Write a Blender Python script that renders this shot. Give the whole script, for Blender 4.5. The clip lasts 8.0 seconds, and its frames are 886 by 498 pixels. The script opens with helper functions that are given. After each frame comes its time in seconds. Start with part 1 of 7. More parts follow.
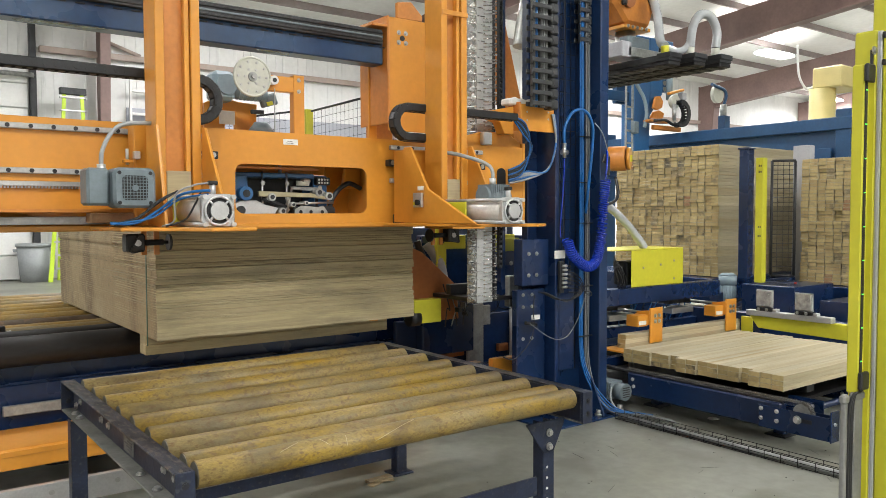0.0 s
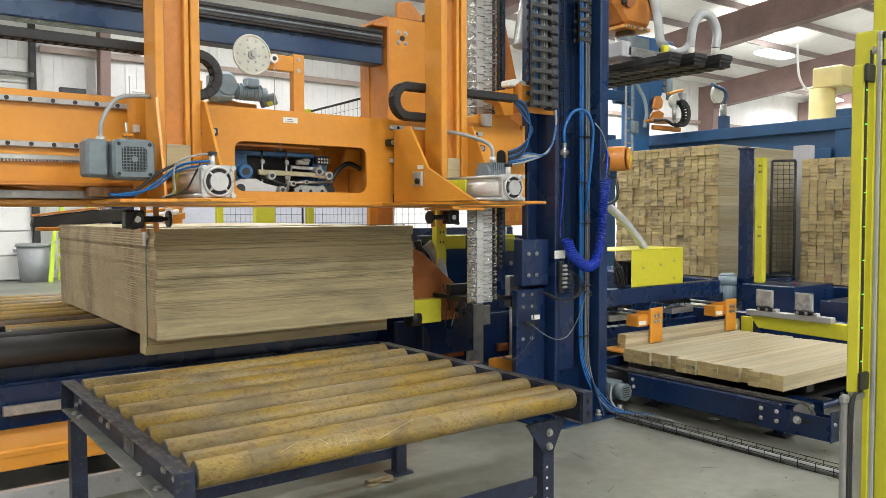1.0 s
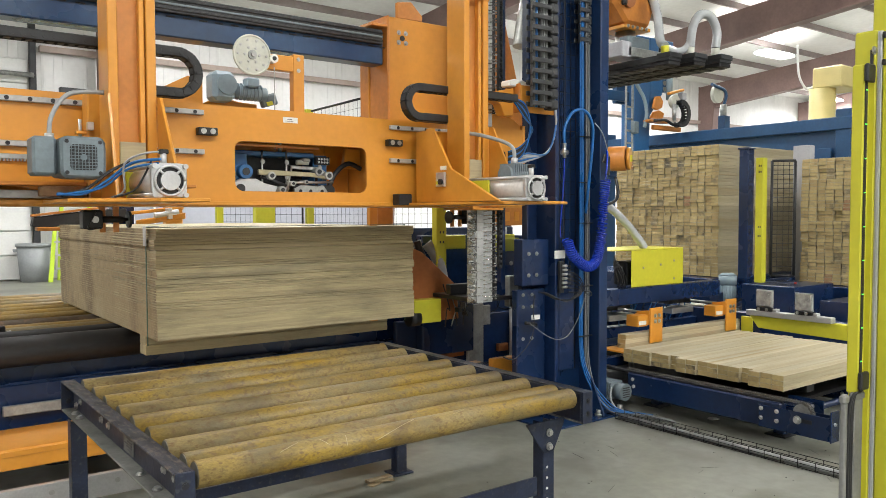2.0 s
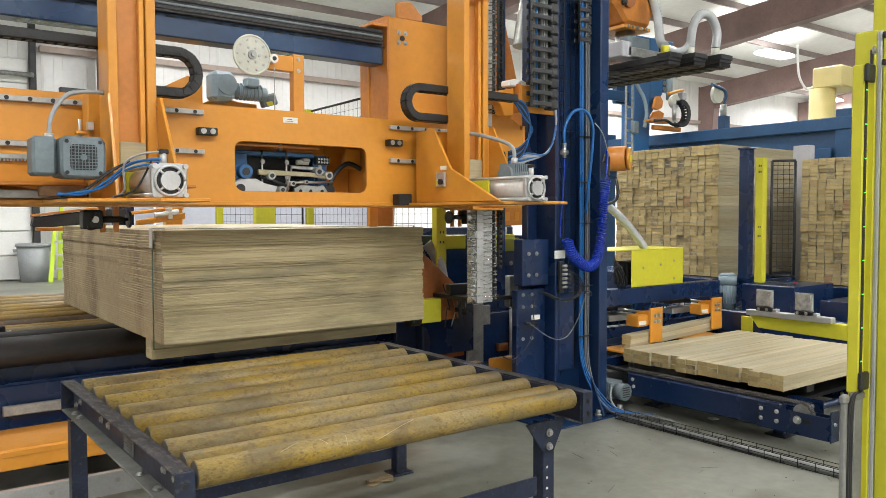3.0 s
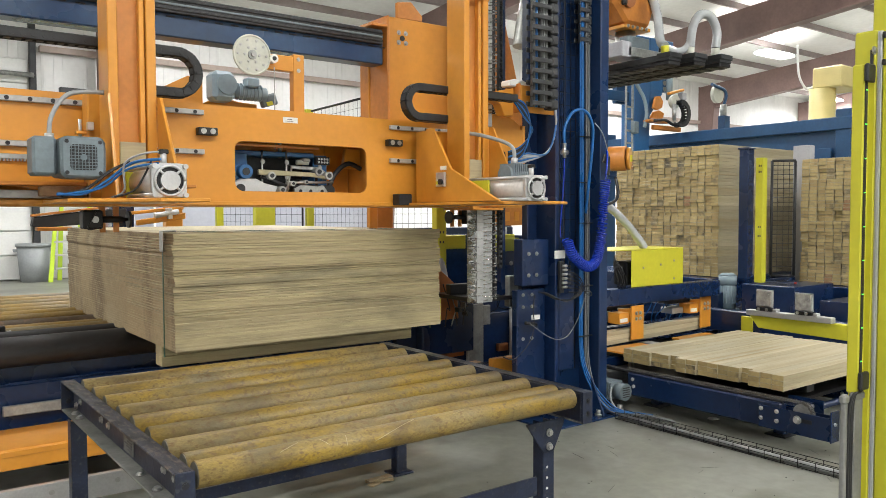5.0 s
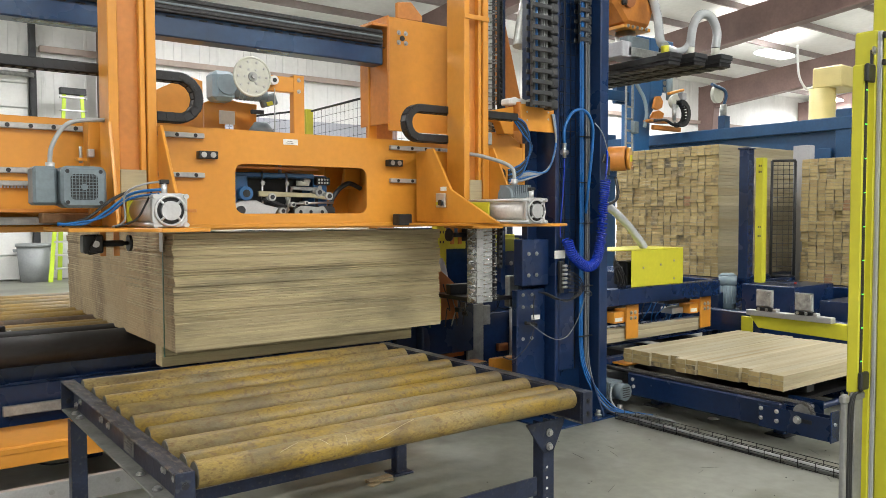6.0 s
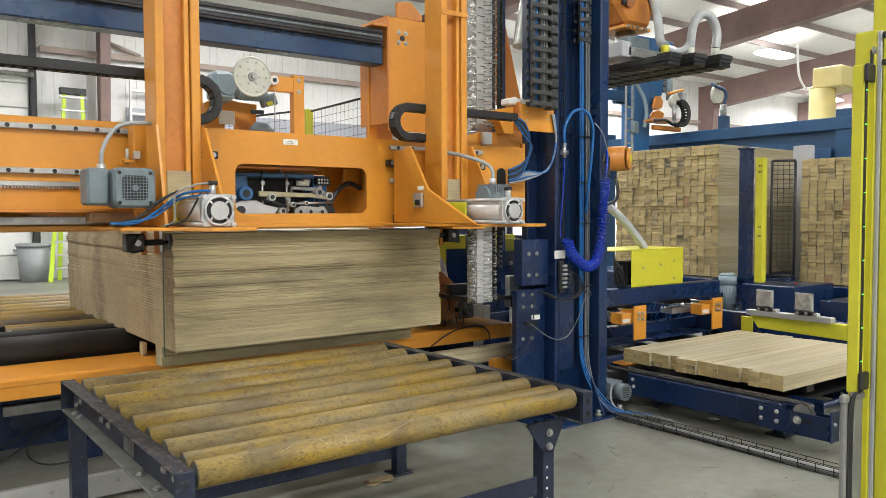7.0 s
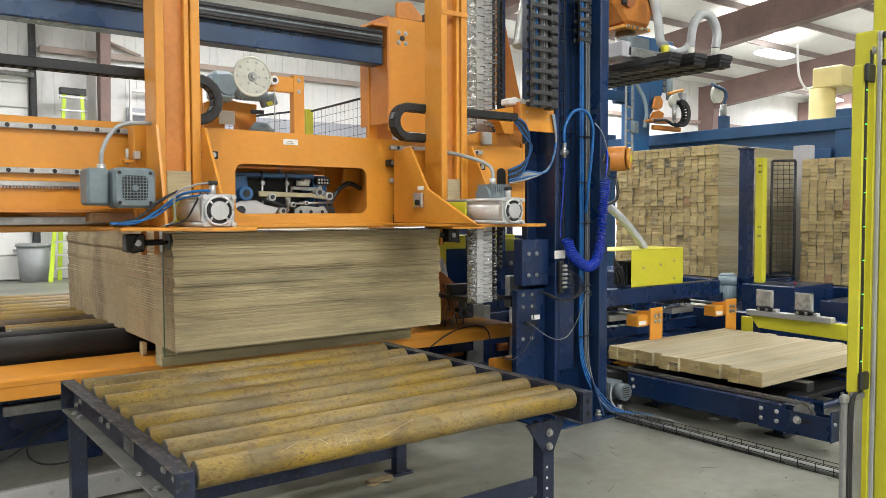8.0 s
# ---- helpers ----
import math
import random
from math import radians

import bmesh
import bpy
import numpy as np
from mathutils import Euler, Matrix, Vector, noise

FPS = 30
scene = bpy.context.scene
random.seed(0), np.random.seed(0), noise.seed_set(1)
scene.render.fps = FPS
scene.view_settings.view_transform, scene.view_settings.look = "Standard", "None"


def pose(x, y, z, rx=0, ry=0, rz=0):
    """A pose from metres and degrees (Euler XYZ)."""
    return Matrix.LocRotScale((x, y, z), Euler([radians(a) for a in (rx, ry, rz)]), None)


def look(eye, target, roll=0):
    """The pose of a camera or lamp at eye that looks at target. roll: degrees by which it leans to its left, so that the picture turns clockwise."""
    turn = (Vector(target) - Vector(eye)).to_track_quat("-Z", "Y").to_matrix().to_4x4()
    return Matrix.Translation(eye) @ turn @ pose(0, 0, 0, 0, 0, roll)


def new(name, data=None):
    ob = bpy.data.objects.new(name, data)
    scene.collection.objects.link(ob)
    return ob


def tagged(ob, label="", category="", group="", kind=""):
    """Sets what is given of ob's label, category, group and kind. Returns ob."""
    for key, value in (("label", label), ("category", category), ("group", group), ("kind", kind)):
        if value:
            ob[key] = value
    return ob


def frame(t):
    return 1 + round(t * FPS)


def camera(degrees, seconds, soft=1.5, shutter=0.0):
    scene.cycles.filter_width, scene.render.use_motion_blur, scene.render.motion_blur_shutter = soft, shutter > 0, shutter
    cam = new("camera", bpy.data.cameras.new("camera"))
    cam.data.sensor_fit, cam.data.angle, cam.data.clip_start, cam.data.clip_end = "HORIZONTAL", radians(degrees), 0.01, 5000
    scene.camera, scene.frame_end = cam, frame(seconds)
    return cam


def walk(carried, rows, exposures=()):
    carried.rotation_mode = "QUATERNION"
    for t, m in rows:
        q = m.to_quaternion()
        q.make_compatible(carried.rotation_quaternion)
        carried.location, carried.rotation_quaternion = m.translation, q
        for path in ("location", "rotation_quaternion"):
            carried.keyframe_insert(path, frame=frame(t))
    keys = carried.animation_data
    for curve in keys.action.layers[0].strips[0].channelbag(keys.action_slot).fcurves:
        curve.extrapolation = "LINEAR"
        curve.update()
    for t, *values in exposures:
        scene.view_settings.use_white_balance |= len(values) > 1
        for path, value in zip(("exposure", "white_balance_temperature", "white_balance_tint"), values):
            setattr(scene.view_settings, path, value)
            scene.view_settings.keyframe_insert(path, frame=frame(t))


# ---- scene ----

# ---- camera: a fixed tripod view ----
cam = camera(59.2, 8.0, soft=0.55, shutter=0.4)
EYE = look((0, 0, 1.6), (0.598, 0.800, 1.555), -0.17)
walk(cam, [(0.0, EYE), (8.0, EYE)])

# ---- light ----
world = bpy.data.worlds.new("hall_air")
scene.world = world
world.use_nodes = True
world.node_tree.nodes["Background"].inputs[0].default_value = (0.9, 0.95, 1.0, 1)
world.node_tree.nodes["Background"].inputs[1].default_value = 0.05
scene.view_settings.exposure = 0.0

# Seen lamps: (23.2, 14.2) and (26.8, 15.7); all others are added fill.
BAY_AND_FILL_LAMPS = [(x, 14.2) for x in (-3.0, 6.0, 14.5, 23.2, 33.0)] + [(26.8, 15.7)] + [(8.0, 16.2), (29.5, 11.8), (36.0, 13.6), (18.5, 17.4)] + [(x, 8.0) for x in (-3.0, 5.5, 13.0, 21.0)]
# Unseen fill for the far wall, hidden behind the gripper and the duct.
BAY_AND_FILL_LAMPS += [(24.0, 18.5), (37.6, 19.2)]
# Added fill out of view to the right, brightens the far wall.
BAY_AND_FILL_LAMPS += [(24.0, 3.0), (33.0, 4.0), (42.0, 8.0), (50.0, 10.0)]
# Added fill behind the camera, brightens the front faces.
BAY_AND_FILL_LAMPS += [(x, -5.0) for x in (-6.0, -1.0, 4.0, 9.0, 14.0)] + [(x, -10.0) for x in (-4.0, 2.5, 9.0)]
ROOF_Z, SLOPE = 7.5, 0.085


def roof_z(y):
    return ROOF_Z + (21.6 - y) * SLOPE


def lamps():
    for x, y in BAY_AND_FILL_LAMPS:
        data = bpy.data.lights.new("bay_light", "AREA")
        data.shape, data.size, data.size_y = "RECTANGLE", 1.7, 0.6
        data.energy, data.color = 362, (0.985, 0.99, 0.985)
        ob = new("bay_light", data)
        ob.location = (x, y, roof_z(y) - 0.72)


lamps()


# ---- materials ----
def mat(name, col, rough=0.5, metal=0.0, var=0.12, scale=3.0, grain=60.0, bump=0.05, col2=None, stretch=(1, 1, 1), isl=0.0, coat=0.0, rand=0.0, spots=0.0, spot_col=(0.1, 0.08, 0.06), spot_scale=9.0, stains=()):
    """Paint, metal or wood: mottling at two scales, fine relief, optional worn spots, and stains that run across a whole thing:
    (thing, colour, scale, stretch, low, high, strength)."""
    m = bpy.data.materials.new(name)
    m.use_nodes = True
    nt = m.node_tree
    n, ln = nt.nodes, nt.links
    b = n["Principled BSDF"]
    tc = n.new("ShaderNodeTexCoord")
    mp = n.new("ShaderNodeMapping")
    mp.inputs["Scale"].default_value = stretch
    oi = n.new("ShaderNodeObjectInfo")
    add = n.new("ShaderNodeVectorMath")
    add.operation = "ADD"
    mul = n.new("ShaderNodeMath")
    mul.operation = "MULTIPLY"
    mul.inputs[1].default_value = 17.0
    ln.new(oi.outputs["Random"], mul.inputs[0])
    ln.new(tc.outputs["Object"], mp.inputs[0])
    ln.new(mp.outputs[0], add.inputs[0])
    ln.new(mul.outputs[0], add.inputs[1])
    big = n.new("ShaderNodeTexNoise")
    big.inputs["Scale"].default_value, big.inputs["Detail"].default_value = scale, 4
    fine = n.new("ShaderNodeTexNoise")
    fine.inputs["Scale"].default_value, fine.inputs["Detail"].default_value = grain, 3
    ln.new(add.outputs[0], big.inputs["Vector"])
    ln.new(add.outputs[0], fine.inputs["Vector"])
    mix = n.new("ShaderNodeMix")
    mix.data_type = "RGBA"
    c2 = col2 or tuple(c * (1 - 2.2 * var) for c in col)
    mix.inputs[6].default_value, mix.inputs[7].default_value = (*col, 1), (*c2, 1)
    ramp = n.new("ShaderNodeMapRange")
    ramp.inputs[1].default_value, ramp.inputs[2].default_value = 0.38, 0.68
    ln.new(big.outputs[0], ramp.inputs[0])
    ln.new(ramp.outputs[0], mix.inputs[0])
    hsv = n.new("ShaderNodeHueSaturation")
    vr = n.new("ShaderNodeMapRange")
    vr.inputs[1].default_value, vr.inputs[2].default_value = 0.25, 0.75
    vr.inputs[3].default_value, vr.inputs[4].default_value = 1 - var, 1 + var
    ln.new(fine.outputs[0], vr.inputs[0])
    last = vr.outputs[0]
    for amount, source in ((rand, oi.outputs["Random"]), (isl, None)):
        if amount:
            if source is None:
                source = n.new("ShaderNodeNewGeometry").outputs["Random Per Island"]
            r2 = n.new("ShaderNodeMapRange")
            r2.inputs[3].default_value, r2.inputs[4].default_value = 1 - amount, 1 + amount * 0.7
            ln.new(source, r2.inputs[0])
            m2 = n.new("ShaderNodeMath")
            m2.operation = "MULTIPLY"
            ln.new(last, m2.inputs[0])
            ln.new(r2.outputs[0], m2.inputs[1])
            last = m2.outputs[0]
    ln.new(last, hsv.inputs["Value"])
    ln.new(mix.outputs[2], hsv.inputs["Color"])
    out = hsv.outputs[0]
    if spots:
        sp = n.new("ShaderNodeTexNoise")
        sp.inputs["Scale"].default_value, sp.inputs["Detail"].default_value = spot_scale, 6
        ln.new(add.outputs[0], sp.inputs["Vector"])
        sr = n.new("ShaderNodeMapRange")
        sr.inputs[1].default_value, sr.inputs[2].default_value = 0.62 - 0.12 * spots, 0.74 - 0.1 * spots
        ln.new(sp.outputs[0], sr.inputs[0])
        sm = n.new("ShaderNodeMix")
        sm.data_type = "RGBA"
        sm.inputs[7].default_value = (*spot_col, 1)
        ln.new(sr.outputs[0], sm.inputs[0])
        ln.new(out, sm.inputs[6])
        out = sm.outputs[2]
    for anchor, st_col, st_scale, st_stretch, low, high, most in stains:
        at_ = n.new("ShaderNodeTexCoord")
        at_.object = anchor
        sm_ = n.new("ShaderNodeMapping")
        sm_.inputs["Scale"].default_value = st_stretch
        ln.new(at_.outputs["Object"], sm_.inputs[0])
        sp = n.new("ShaderNodeTexNoise")
        sp.inputs["Scale"].default_value, sp.inputs["Detail"].default_value, sp.inputs["Roughness"].default_value = st_scale, 6, 0.6
        ln.new(sm_.outputs[0], sp.inputs["Vector"])
        sr = n.new("ShaderNodeMapRange")
        sr.inputs[1].default_value, sr.inputs[2].default_value, sr.inputs[4].default_value = low, high, most
        ln.new(sp.outputs[0], sr.inputs[0])
        sm = n.new("ShaderNodeMix")
        sm.data_type = "RGBA"
        sm.inputs[7].default_value = (*st_col, 1)
        ln.new(sr.outputs[0], sm.inputs[0])
        ln.new(out, sm.inputs[6])
        out = sm.outputs[2]
    ln.new(out, b.inputs["Base Color"])
    rr = n.new("ShaderNodeMapRange")
    rr.inputs[3].default_value, rr.inputs[4].default_value = max(0.03, rough - 0.12), min(1, rough + 0.14)
    ln.new(big.outputs[0], rr.inputs[0])
    ln.new(rr.outputs[0], b.inputs["Roughness"])
    b.inputs["Metallic"].default_value = metal
    if coat:
        b.inputs["Coat Weight"].default_value = coat
        b.inputs["Coat Roughness"].default_value = 0.2
    if bump:
        bp = n.new("ShaderNodeBump")
        bp.inputs["Strength"].default_value, bp.inputs["Distance"].default_value = min(1, bump * 4), 0.004
        ln.new(fine.outputs[0], bp.inputs["Height"])
        ln.new(bp.outputs[0], b.inputs["Normal"])
    return m


def glow(name, col, power):
    m = bpy.data.materials.new(name)
    m.use_nodes = True
    b = m.node_tree.nodes["Principled BSDF"]
    b.inputs["Base Color"].default_value = (*col, 1)
    b.inputs["Emission Color"].default_value = (*col, 1)
    b.inputs["Emission Strength"].default_value = power
    return m


ORANGE = mat("orange_paint", (0.66, 0.278, 0.032), 0.33, var=0.05, scale=1.6, grain=25, bump=0.015, coat=0.15)
# Darker, redder orange than the one above.
ORANGE_DULL = mat("dull_orange_paint", (0.58, 0.215, 0.035), 0.42, var=0.10, scale=2.5, grain=30, bump=0.03)
NAVY = mat("navy_paint", (0.0065, 0.0225, 0.078), 0.26, var=0.18, scale=2.0, grain=30, bump=0.02, coat=0.2)
# Lighter copy of the navy for the mast's lit parts, light in the colour.
LIT_NAVY = mat("lit_mast_navy", (0.009, 0.034, 0.108), 0.28, var=0.16, scale=2.0, grain=30, bump=0.02, coat=0.2)
# Darker copy of the grey cable, for the mast and upright chains.
DULLCABLE = mat("dark_grey_cable", (0.17, 0.175, 0.175), 0.55, var=0.1, grain=40)
NAVY_WORN = mat("worn_navy_paint", (0.014, 0.022, 0.050), 0.42, var=0.25, scale=5, grain=60, bump=0.05, spots=0.35, spot_col=(0.05, 0.05, 0.052), spot_scale=45)
RAILTOP = mat("scuffed_rail_top", (0.05, 0.06, 0.085), 0.38, 0.5, var=0.3, scale=8, grain=80, bump=0.05, spots=0.9, spot_col=(0.16, 0.14, 0.12), spot_scale=18, stretch=(3, 1, 1))
BLUE = mat("blue_paint", (0.016, 0.070, 0.17), 0.35, var=0.12, scale=2, grain=30, bump=0.02)
ALUDULL = mat("weathered_aluminium", (0.25, 0.25, 0.245), 0.5, 0.4, var=0.12, scale=5, grain=60, bump=0.02)
# Navy raised towards blue; the bridge beam's reflections are in the colour.
NAVY_SHEEN = mat("navy_with_sheen", (0.013, 0.052, 0.135), 0.3, var=0.12, scale=2, grain=30, bump=0.02, coat=0.2)
YELLOW = mat("yellow_paint", (0.56, 0.53, 0.028), 0.42, var=0.05, scale=2, grain=30, bump=0.015, coat=0.2)
SCUFF = mat("floor_scuff", (0.13, 0.13, 0.115), 0.6, var=0.1, bump=0.0)
SCRATCH = mat("bright_scratch", (0.42, 0.34, 0.19), 0.45, var=0.05, bump=0.0)
DUSTY = mat("dusty_lit_flange", (0.17, 0.17, 0.155), 0.55, var=0.15, scale=9, grain=60, spots=0.3, spot_col=(0.08, 0.08, 0.08))
BEARING = mat("dull_bearing_steel", (0.20, 0.185, 0.15), 0.45, 0.4, var=0.15, scale=20, grain=80)
PALEBLUE = mat("pale_blue_grey_paint", (0.25, 0.33, 0.38), 0.4, var=0.08, scale=5, grain=40)
ROLLER_MUSTARD = mat("mustard_roller", (0.27, 0.170, 0.033), 0.48, 0.0, var=0.26, scale=4.2, grain=130, bump=0.07, col2=(0.165, 0.138, 0.078), stretch=(0.45, 1.3, 1.3), rand=0.24, spots=0.42, spot_col=(0.19, 0.118, 0.045), spot_scale=48)
ROLLER_RUST = mat("brown_roller", (0.105, 0.068, 0.036), 0.5, 0.2, var=0.2, scale=6, grain=60, bump=0.05, rand=0.25, spots=0.5, spot_col=(0.17, 0.10, 0.05), spot_scale=14)
STEEL = mat("bare_steel", (0.52, 0.52, 0.50), 0.32, 0.9, var=0.1, scale=5, grain=80, bump=0.02)
ALU = mat("aluminium", (0.60, 0.60, 0.60), 0.42, 0.75, var=0.07, scale=4, grain=90, bump=0.02)
CAST = mat("cast_cylinder", (0.66, 0.62, 0.58), 0.4, 0.35, var=0.1, scale=5, grain=60, bump=0.02)
GREY = mat("grey_motor_paint", (0.17, 0.21, 0.23), 0.42, 0.1, var=0.1, scale=5, grain=50, bump=0.03)
DARKGREY = mat("dark_machine_grey", (0.035, 0.037, 0.04), 0.5, 0.2, var=0.2, scale=5, grain=60, bump=0.04)
BLACK = mat("black_plastic", (0.014, 0.014, 0.015), 0.45, var=0.2, scale=6, grain=70, bump=0.03)
BLACKROLL = mat("black_rubber_roller", (0.018, 0.019, 0.021), 0.55, var=0.25, scale=4, grain=40, bump=0.03, stretch=(0.4, 1, 1))
RUBBER = mat("cable_rubber", (0.02, 0.02, 0.022), 0.6, var=0.2, grain=50)
BLUEHOSE = mat("blue_air_hose", (0.010, 0.125, 0.38), 0.3, var=0.08, grain=40, bump=0.0)
COIL = mat("royal_blue_coil", (0.008, 0.04, 0.42), 0.25, var=0.08, grain=40, bump=0.0)
GREYCABLE = mat("grey_cable", (0.33, 0.34, 0.34), 0.5, var=0.08, grain=40)
CLEAR = mat("milky_hose", (0.44, 0.46, 0.47), 0.2, var=0.08, scale=10, grain=40, bump=0.0)
WHITE = mat("white_paint", (0.78, 0.78, 0.76), 0.55, var=0.04, scale=1.2, grain=20, bump=0.01)
WALL = mat("white_wall_panel", (0.77, 0.77, 0.76), 0.5, var=0.05, scale=0.5, grain=8, bump=0.01)
LABEL = mat("paper_label", (0.75, 0.74, 0.70), 0.5, var=0.05, scale=30, grain=200, bump=0.0)
PRINT = mat("label_print", (0.10, 0.10, 0.10), 0.6, var=0.1, bump=0.0)
BROWNSTEEL = mat("red_oxide_steel", (0.215, 0.14, 0.125), 0.5, var=0.1, scale=1, grain=12, bump=0.02)
CEIL = mat("ceiling_liner", (0.86, 0.86, 0.85), 0.6, var=0.05, scale=0.6, grain=6, bump=0.03)
FLOOR = mat("concrete_floor", (0.222, 0.226, 0.188), 0.42, var=0.13, scale=0.9, grain=14, bump=0.02, col2=(0.170, 0.171, 0.143), spots=0.34, spot_col=(0.145, 0.143, 0.118), spot_scale=2.2)
PICKET = mat("pressure_treated_pine", (0.455, 0.385, 0.22), 0.62, var=0.08, scale=1.6, grain=16, bump=0.05, col2=(0.40, 0.335, 0.205), stretch=(0.45, 6, 9), rand=0.07, isl=0.05, spots=0.42, spot_col=(0.255, 0.21, 0.12), spot_scale=2.6)
BOARD = mat("pale_pine_board", (0.46, 0.405, 0.27), 0.6, var=0.10, scale=1.3, grain=14, bump=0.05, col2=(0.375, 0.315, 0.19), stretch=(0.3, 8, 8), rand=0.2, isl=0.14, spots=0.2, spot_col=(0.33, 0.25, 0.12), spot_scale=2.0)
ENDWOOD = mat("sawn_end_pine", (0.47, 0.37, 0.17), 0.65, var=0.13, scale=5, grain=40, bump=0.06, col2=(0.38, 0.28, 0.125), rand=0.12, isl=0.12, spots=0.3, spot_col=(0.16, 0.13, 0.08), spot_scale=7)
PICKETEND = mat("sawn_picket_end", (0.345, 0.268, 0.158), 0.7, var=0.16, scale=30, grain=150, bump=0.08, col2=(0.29, 0.22, 0.125), rand=0.09, isl=0.09)
REDBLOCK = mat("brown_stained_end", (0.33, 0.17, 0.085), 0.65, var=0.15, scale=14, col2=(0.36, 0.25, 0.13), rand=0.2)
GREYSTAIN = mat("grey_stained_end", (0.40, 0.31, 0.16), 0.65, var=0.15, scale=9, col2=(0.13, 0.115, 0.08), rand=0.2)
STRAP = mat("green_strap", (0.03, 0.09, 0.05), 0.35, var=0.1, bump=0.0)
GLASSY = mat("reflector_prism", (0.60, 0.58, 0.55), 0.2, 0.6, var=0.2, scale=40, grain=160, bump=0.2)
LAMPGLOW = glow("bay_lamp_diffuser", (1.0, 0.985, 0.95), 27.0)
BROWN = mat("brown_primer", (0.34, 0.115, 0.03), 0.5, var=0.1, scale=3, grain=30)
CHAIN = mat("oiled_chain_steel", (0.21, 0.20, 0.18), 0.35, 0.65, var=0.2, scale=20, grain=80)
GREENLED = glow("green_led", (0.1, 1.0, 0.15), 1.5)
RED = mat("red_paint", (0.45, 0.03, 0.02), 0.45, var=0.08)
CREAM = mat("pale_wheel_paint", (0.55, 0.555, 0.48), 0.4, var=0.06, scale=6, grain=50)
WIRE = mat("black_wire_mesh", (0.02, 0.02, 0.022), 0.45, 0.3, var=0.1, bump=0.0)
LIME = mat("lime_ladder_paint", (0.55, 0.75, 0.05), 0.45, var=0.05)
BIN = mat("grey_bin_plastic", (0.32, 0.34, 0.35), 0.5, var=0.08, grain=30)
DUCT = mat("pale_yellow_duct", (0.66, 0.55, 0.22), 0.5, var=0.05)
GREYWHITE = mat("grey_white_paint", (0.42, 0.42, 0.45), 0.5, var=0.06)
GREYWHITE_PLATE = mat("pale_zinc_plate", (0.54, 0.54, 0.53), 0.4, 0.1, var=0.12, scale=8, grain=50, bump=0.02)
BRIGHT = mat("bright_zinc", (0.55, 0.55, 0.53), 0.25, 0.75, var=0.12, scale=20, grain=60, bump=0.02)
GALV = mat("galvanised_steel", (0.42, 0.43, 0.41), 0.42, 0.6, var=0.14, scale=12, grain=60, bump=0.03)


BRIGHTBLUE = mat("bright_blue_paint", (0.030, 0.125, 0.30), 0.35, var=0.10, scale=2, grain=30, bump=0.02)
# Brown girt steel turned beige; the light from above is in its colour.
LIT_GIRT = mat("lit_girt_brown", (0.40, 0.32, 0.28), 0.5, var=0.08, scale=1, grain=12, bump=0.02)
# Paler and greyer than the rafters' brown steel.
PURLIN = mat("pale_purlin_steel", (0.30, 0.25, 0.245), 0.55, var=0.10, scale=1, grain=12, bump=0.02)
LOWER_LILAC = mat("pale_lilac_sheet", (0.38, 0.39, 0.44), 0.55, var=0.05, scale=0.7, grain=10, bump=0.01)
RAILSTEEL = mat("ground_rail_steel", (0.46, 0.455, 0.44), 0.35, 0.3, var=0.12, scale=6, grain=70, bump=0.02)
CHAINGREY = mat("dusty_chain_plastic", (0.045, 0.046, 0.048), 0.5, var=0.2, scale=8, grain=70, bump=0.03)


# ---- mesh helpers ----
ORG = {}


def thing(name, at, label="", category="", group="", kind=""):
    """An Empty at the base of a thing; its parts are modelled in world metres."""
    ob = new(name)
    ob.location = at
    ob.empty_display_size = 0.1
    ORG[ob.name] = Vector(at)
    return tagged(ob, label, category, group, kind)


def link(name, bm, material, origin, smooth_all=False):
    me = bpy.data.meshes.new(name)
    bmesh.ops.translate(bm, verts=bm.verts, vec=-Vector(origin))
    bm.to_mesh(me)
    bm.free()
    me.materials.append(material)
    ob = new(name, me)
    ob.location = origin
    ORG[ob.name] = Vector(origin)
    return ob


def part(name, bm, material, parent, label="", kind=""):
    """One mesh under a thing or a part; bm is in world metres."""
    o = ORG[parent.name]
    ob = link(name, bm, material, o)
    ob.location = (0, 0, 0)
    ob.parent = parent
    return tagged(ob, label, "", "", kind)


def solo(name, bm, material, at, label, category, group="", kind=""):
    return tagged(link(name, bm, material, at), label, category, group, kind)


def piece(name, mesh, parent, m):
    ob = new(name, mesh)
    ob.parent = parent
    ob.matrix_basis = Matrix.Translation(-ORG[parent.name]) @ m
    return ob


def box(bm, x0, x1, y0, y1, z0, z1, bev=0.0, m=None):
    tmp = bmesh.new()
    bmesh.ops.create_cube(tmp, size=1.0)
    for v in tmp.verts:
        v.co = Vector((x0 + (v.co.x + 0.5) * (x1 - x0), y0 + (v.co.y + 0.5) * (y1 - y0), z0 + (v.co.z + 0.5) * (z1 - z0)))
    if bev:
        bmesh.ops.bevel(tmp, geom=list(tmp.edges), offset=bev, segments=1, affect="EDGES")
    if m is not None:
        bmesh.ops.transform(tmp, matrix=m, verts=tmp.verts)
    merge(bm, tmp)
    return bm


def merge(bm, tmp):
    me = bpy.data.meshes.new("tmp")
    tmp.to_mesh(me)
    tmp.free()
    bm.from_mesh(me)
    bpy.data.meshes.remove(me)


def B(x0, x1, y0, y1, z0, z1, bev=0.003, m=None):
    return box(bmesh.new(), x0, x1, y0, y1, z0, z1, bev, m)


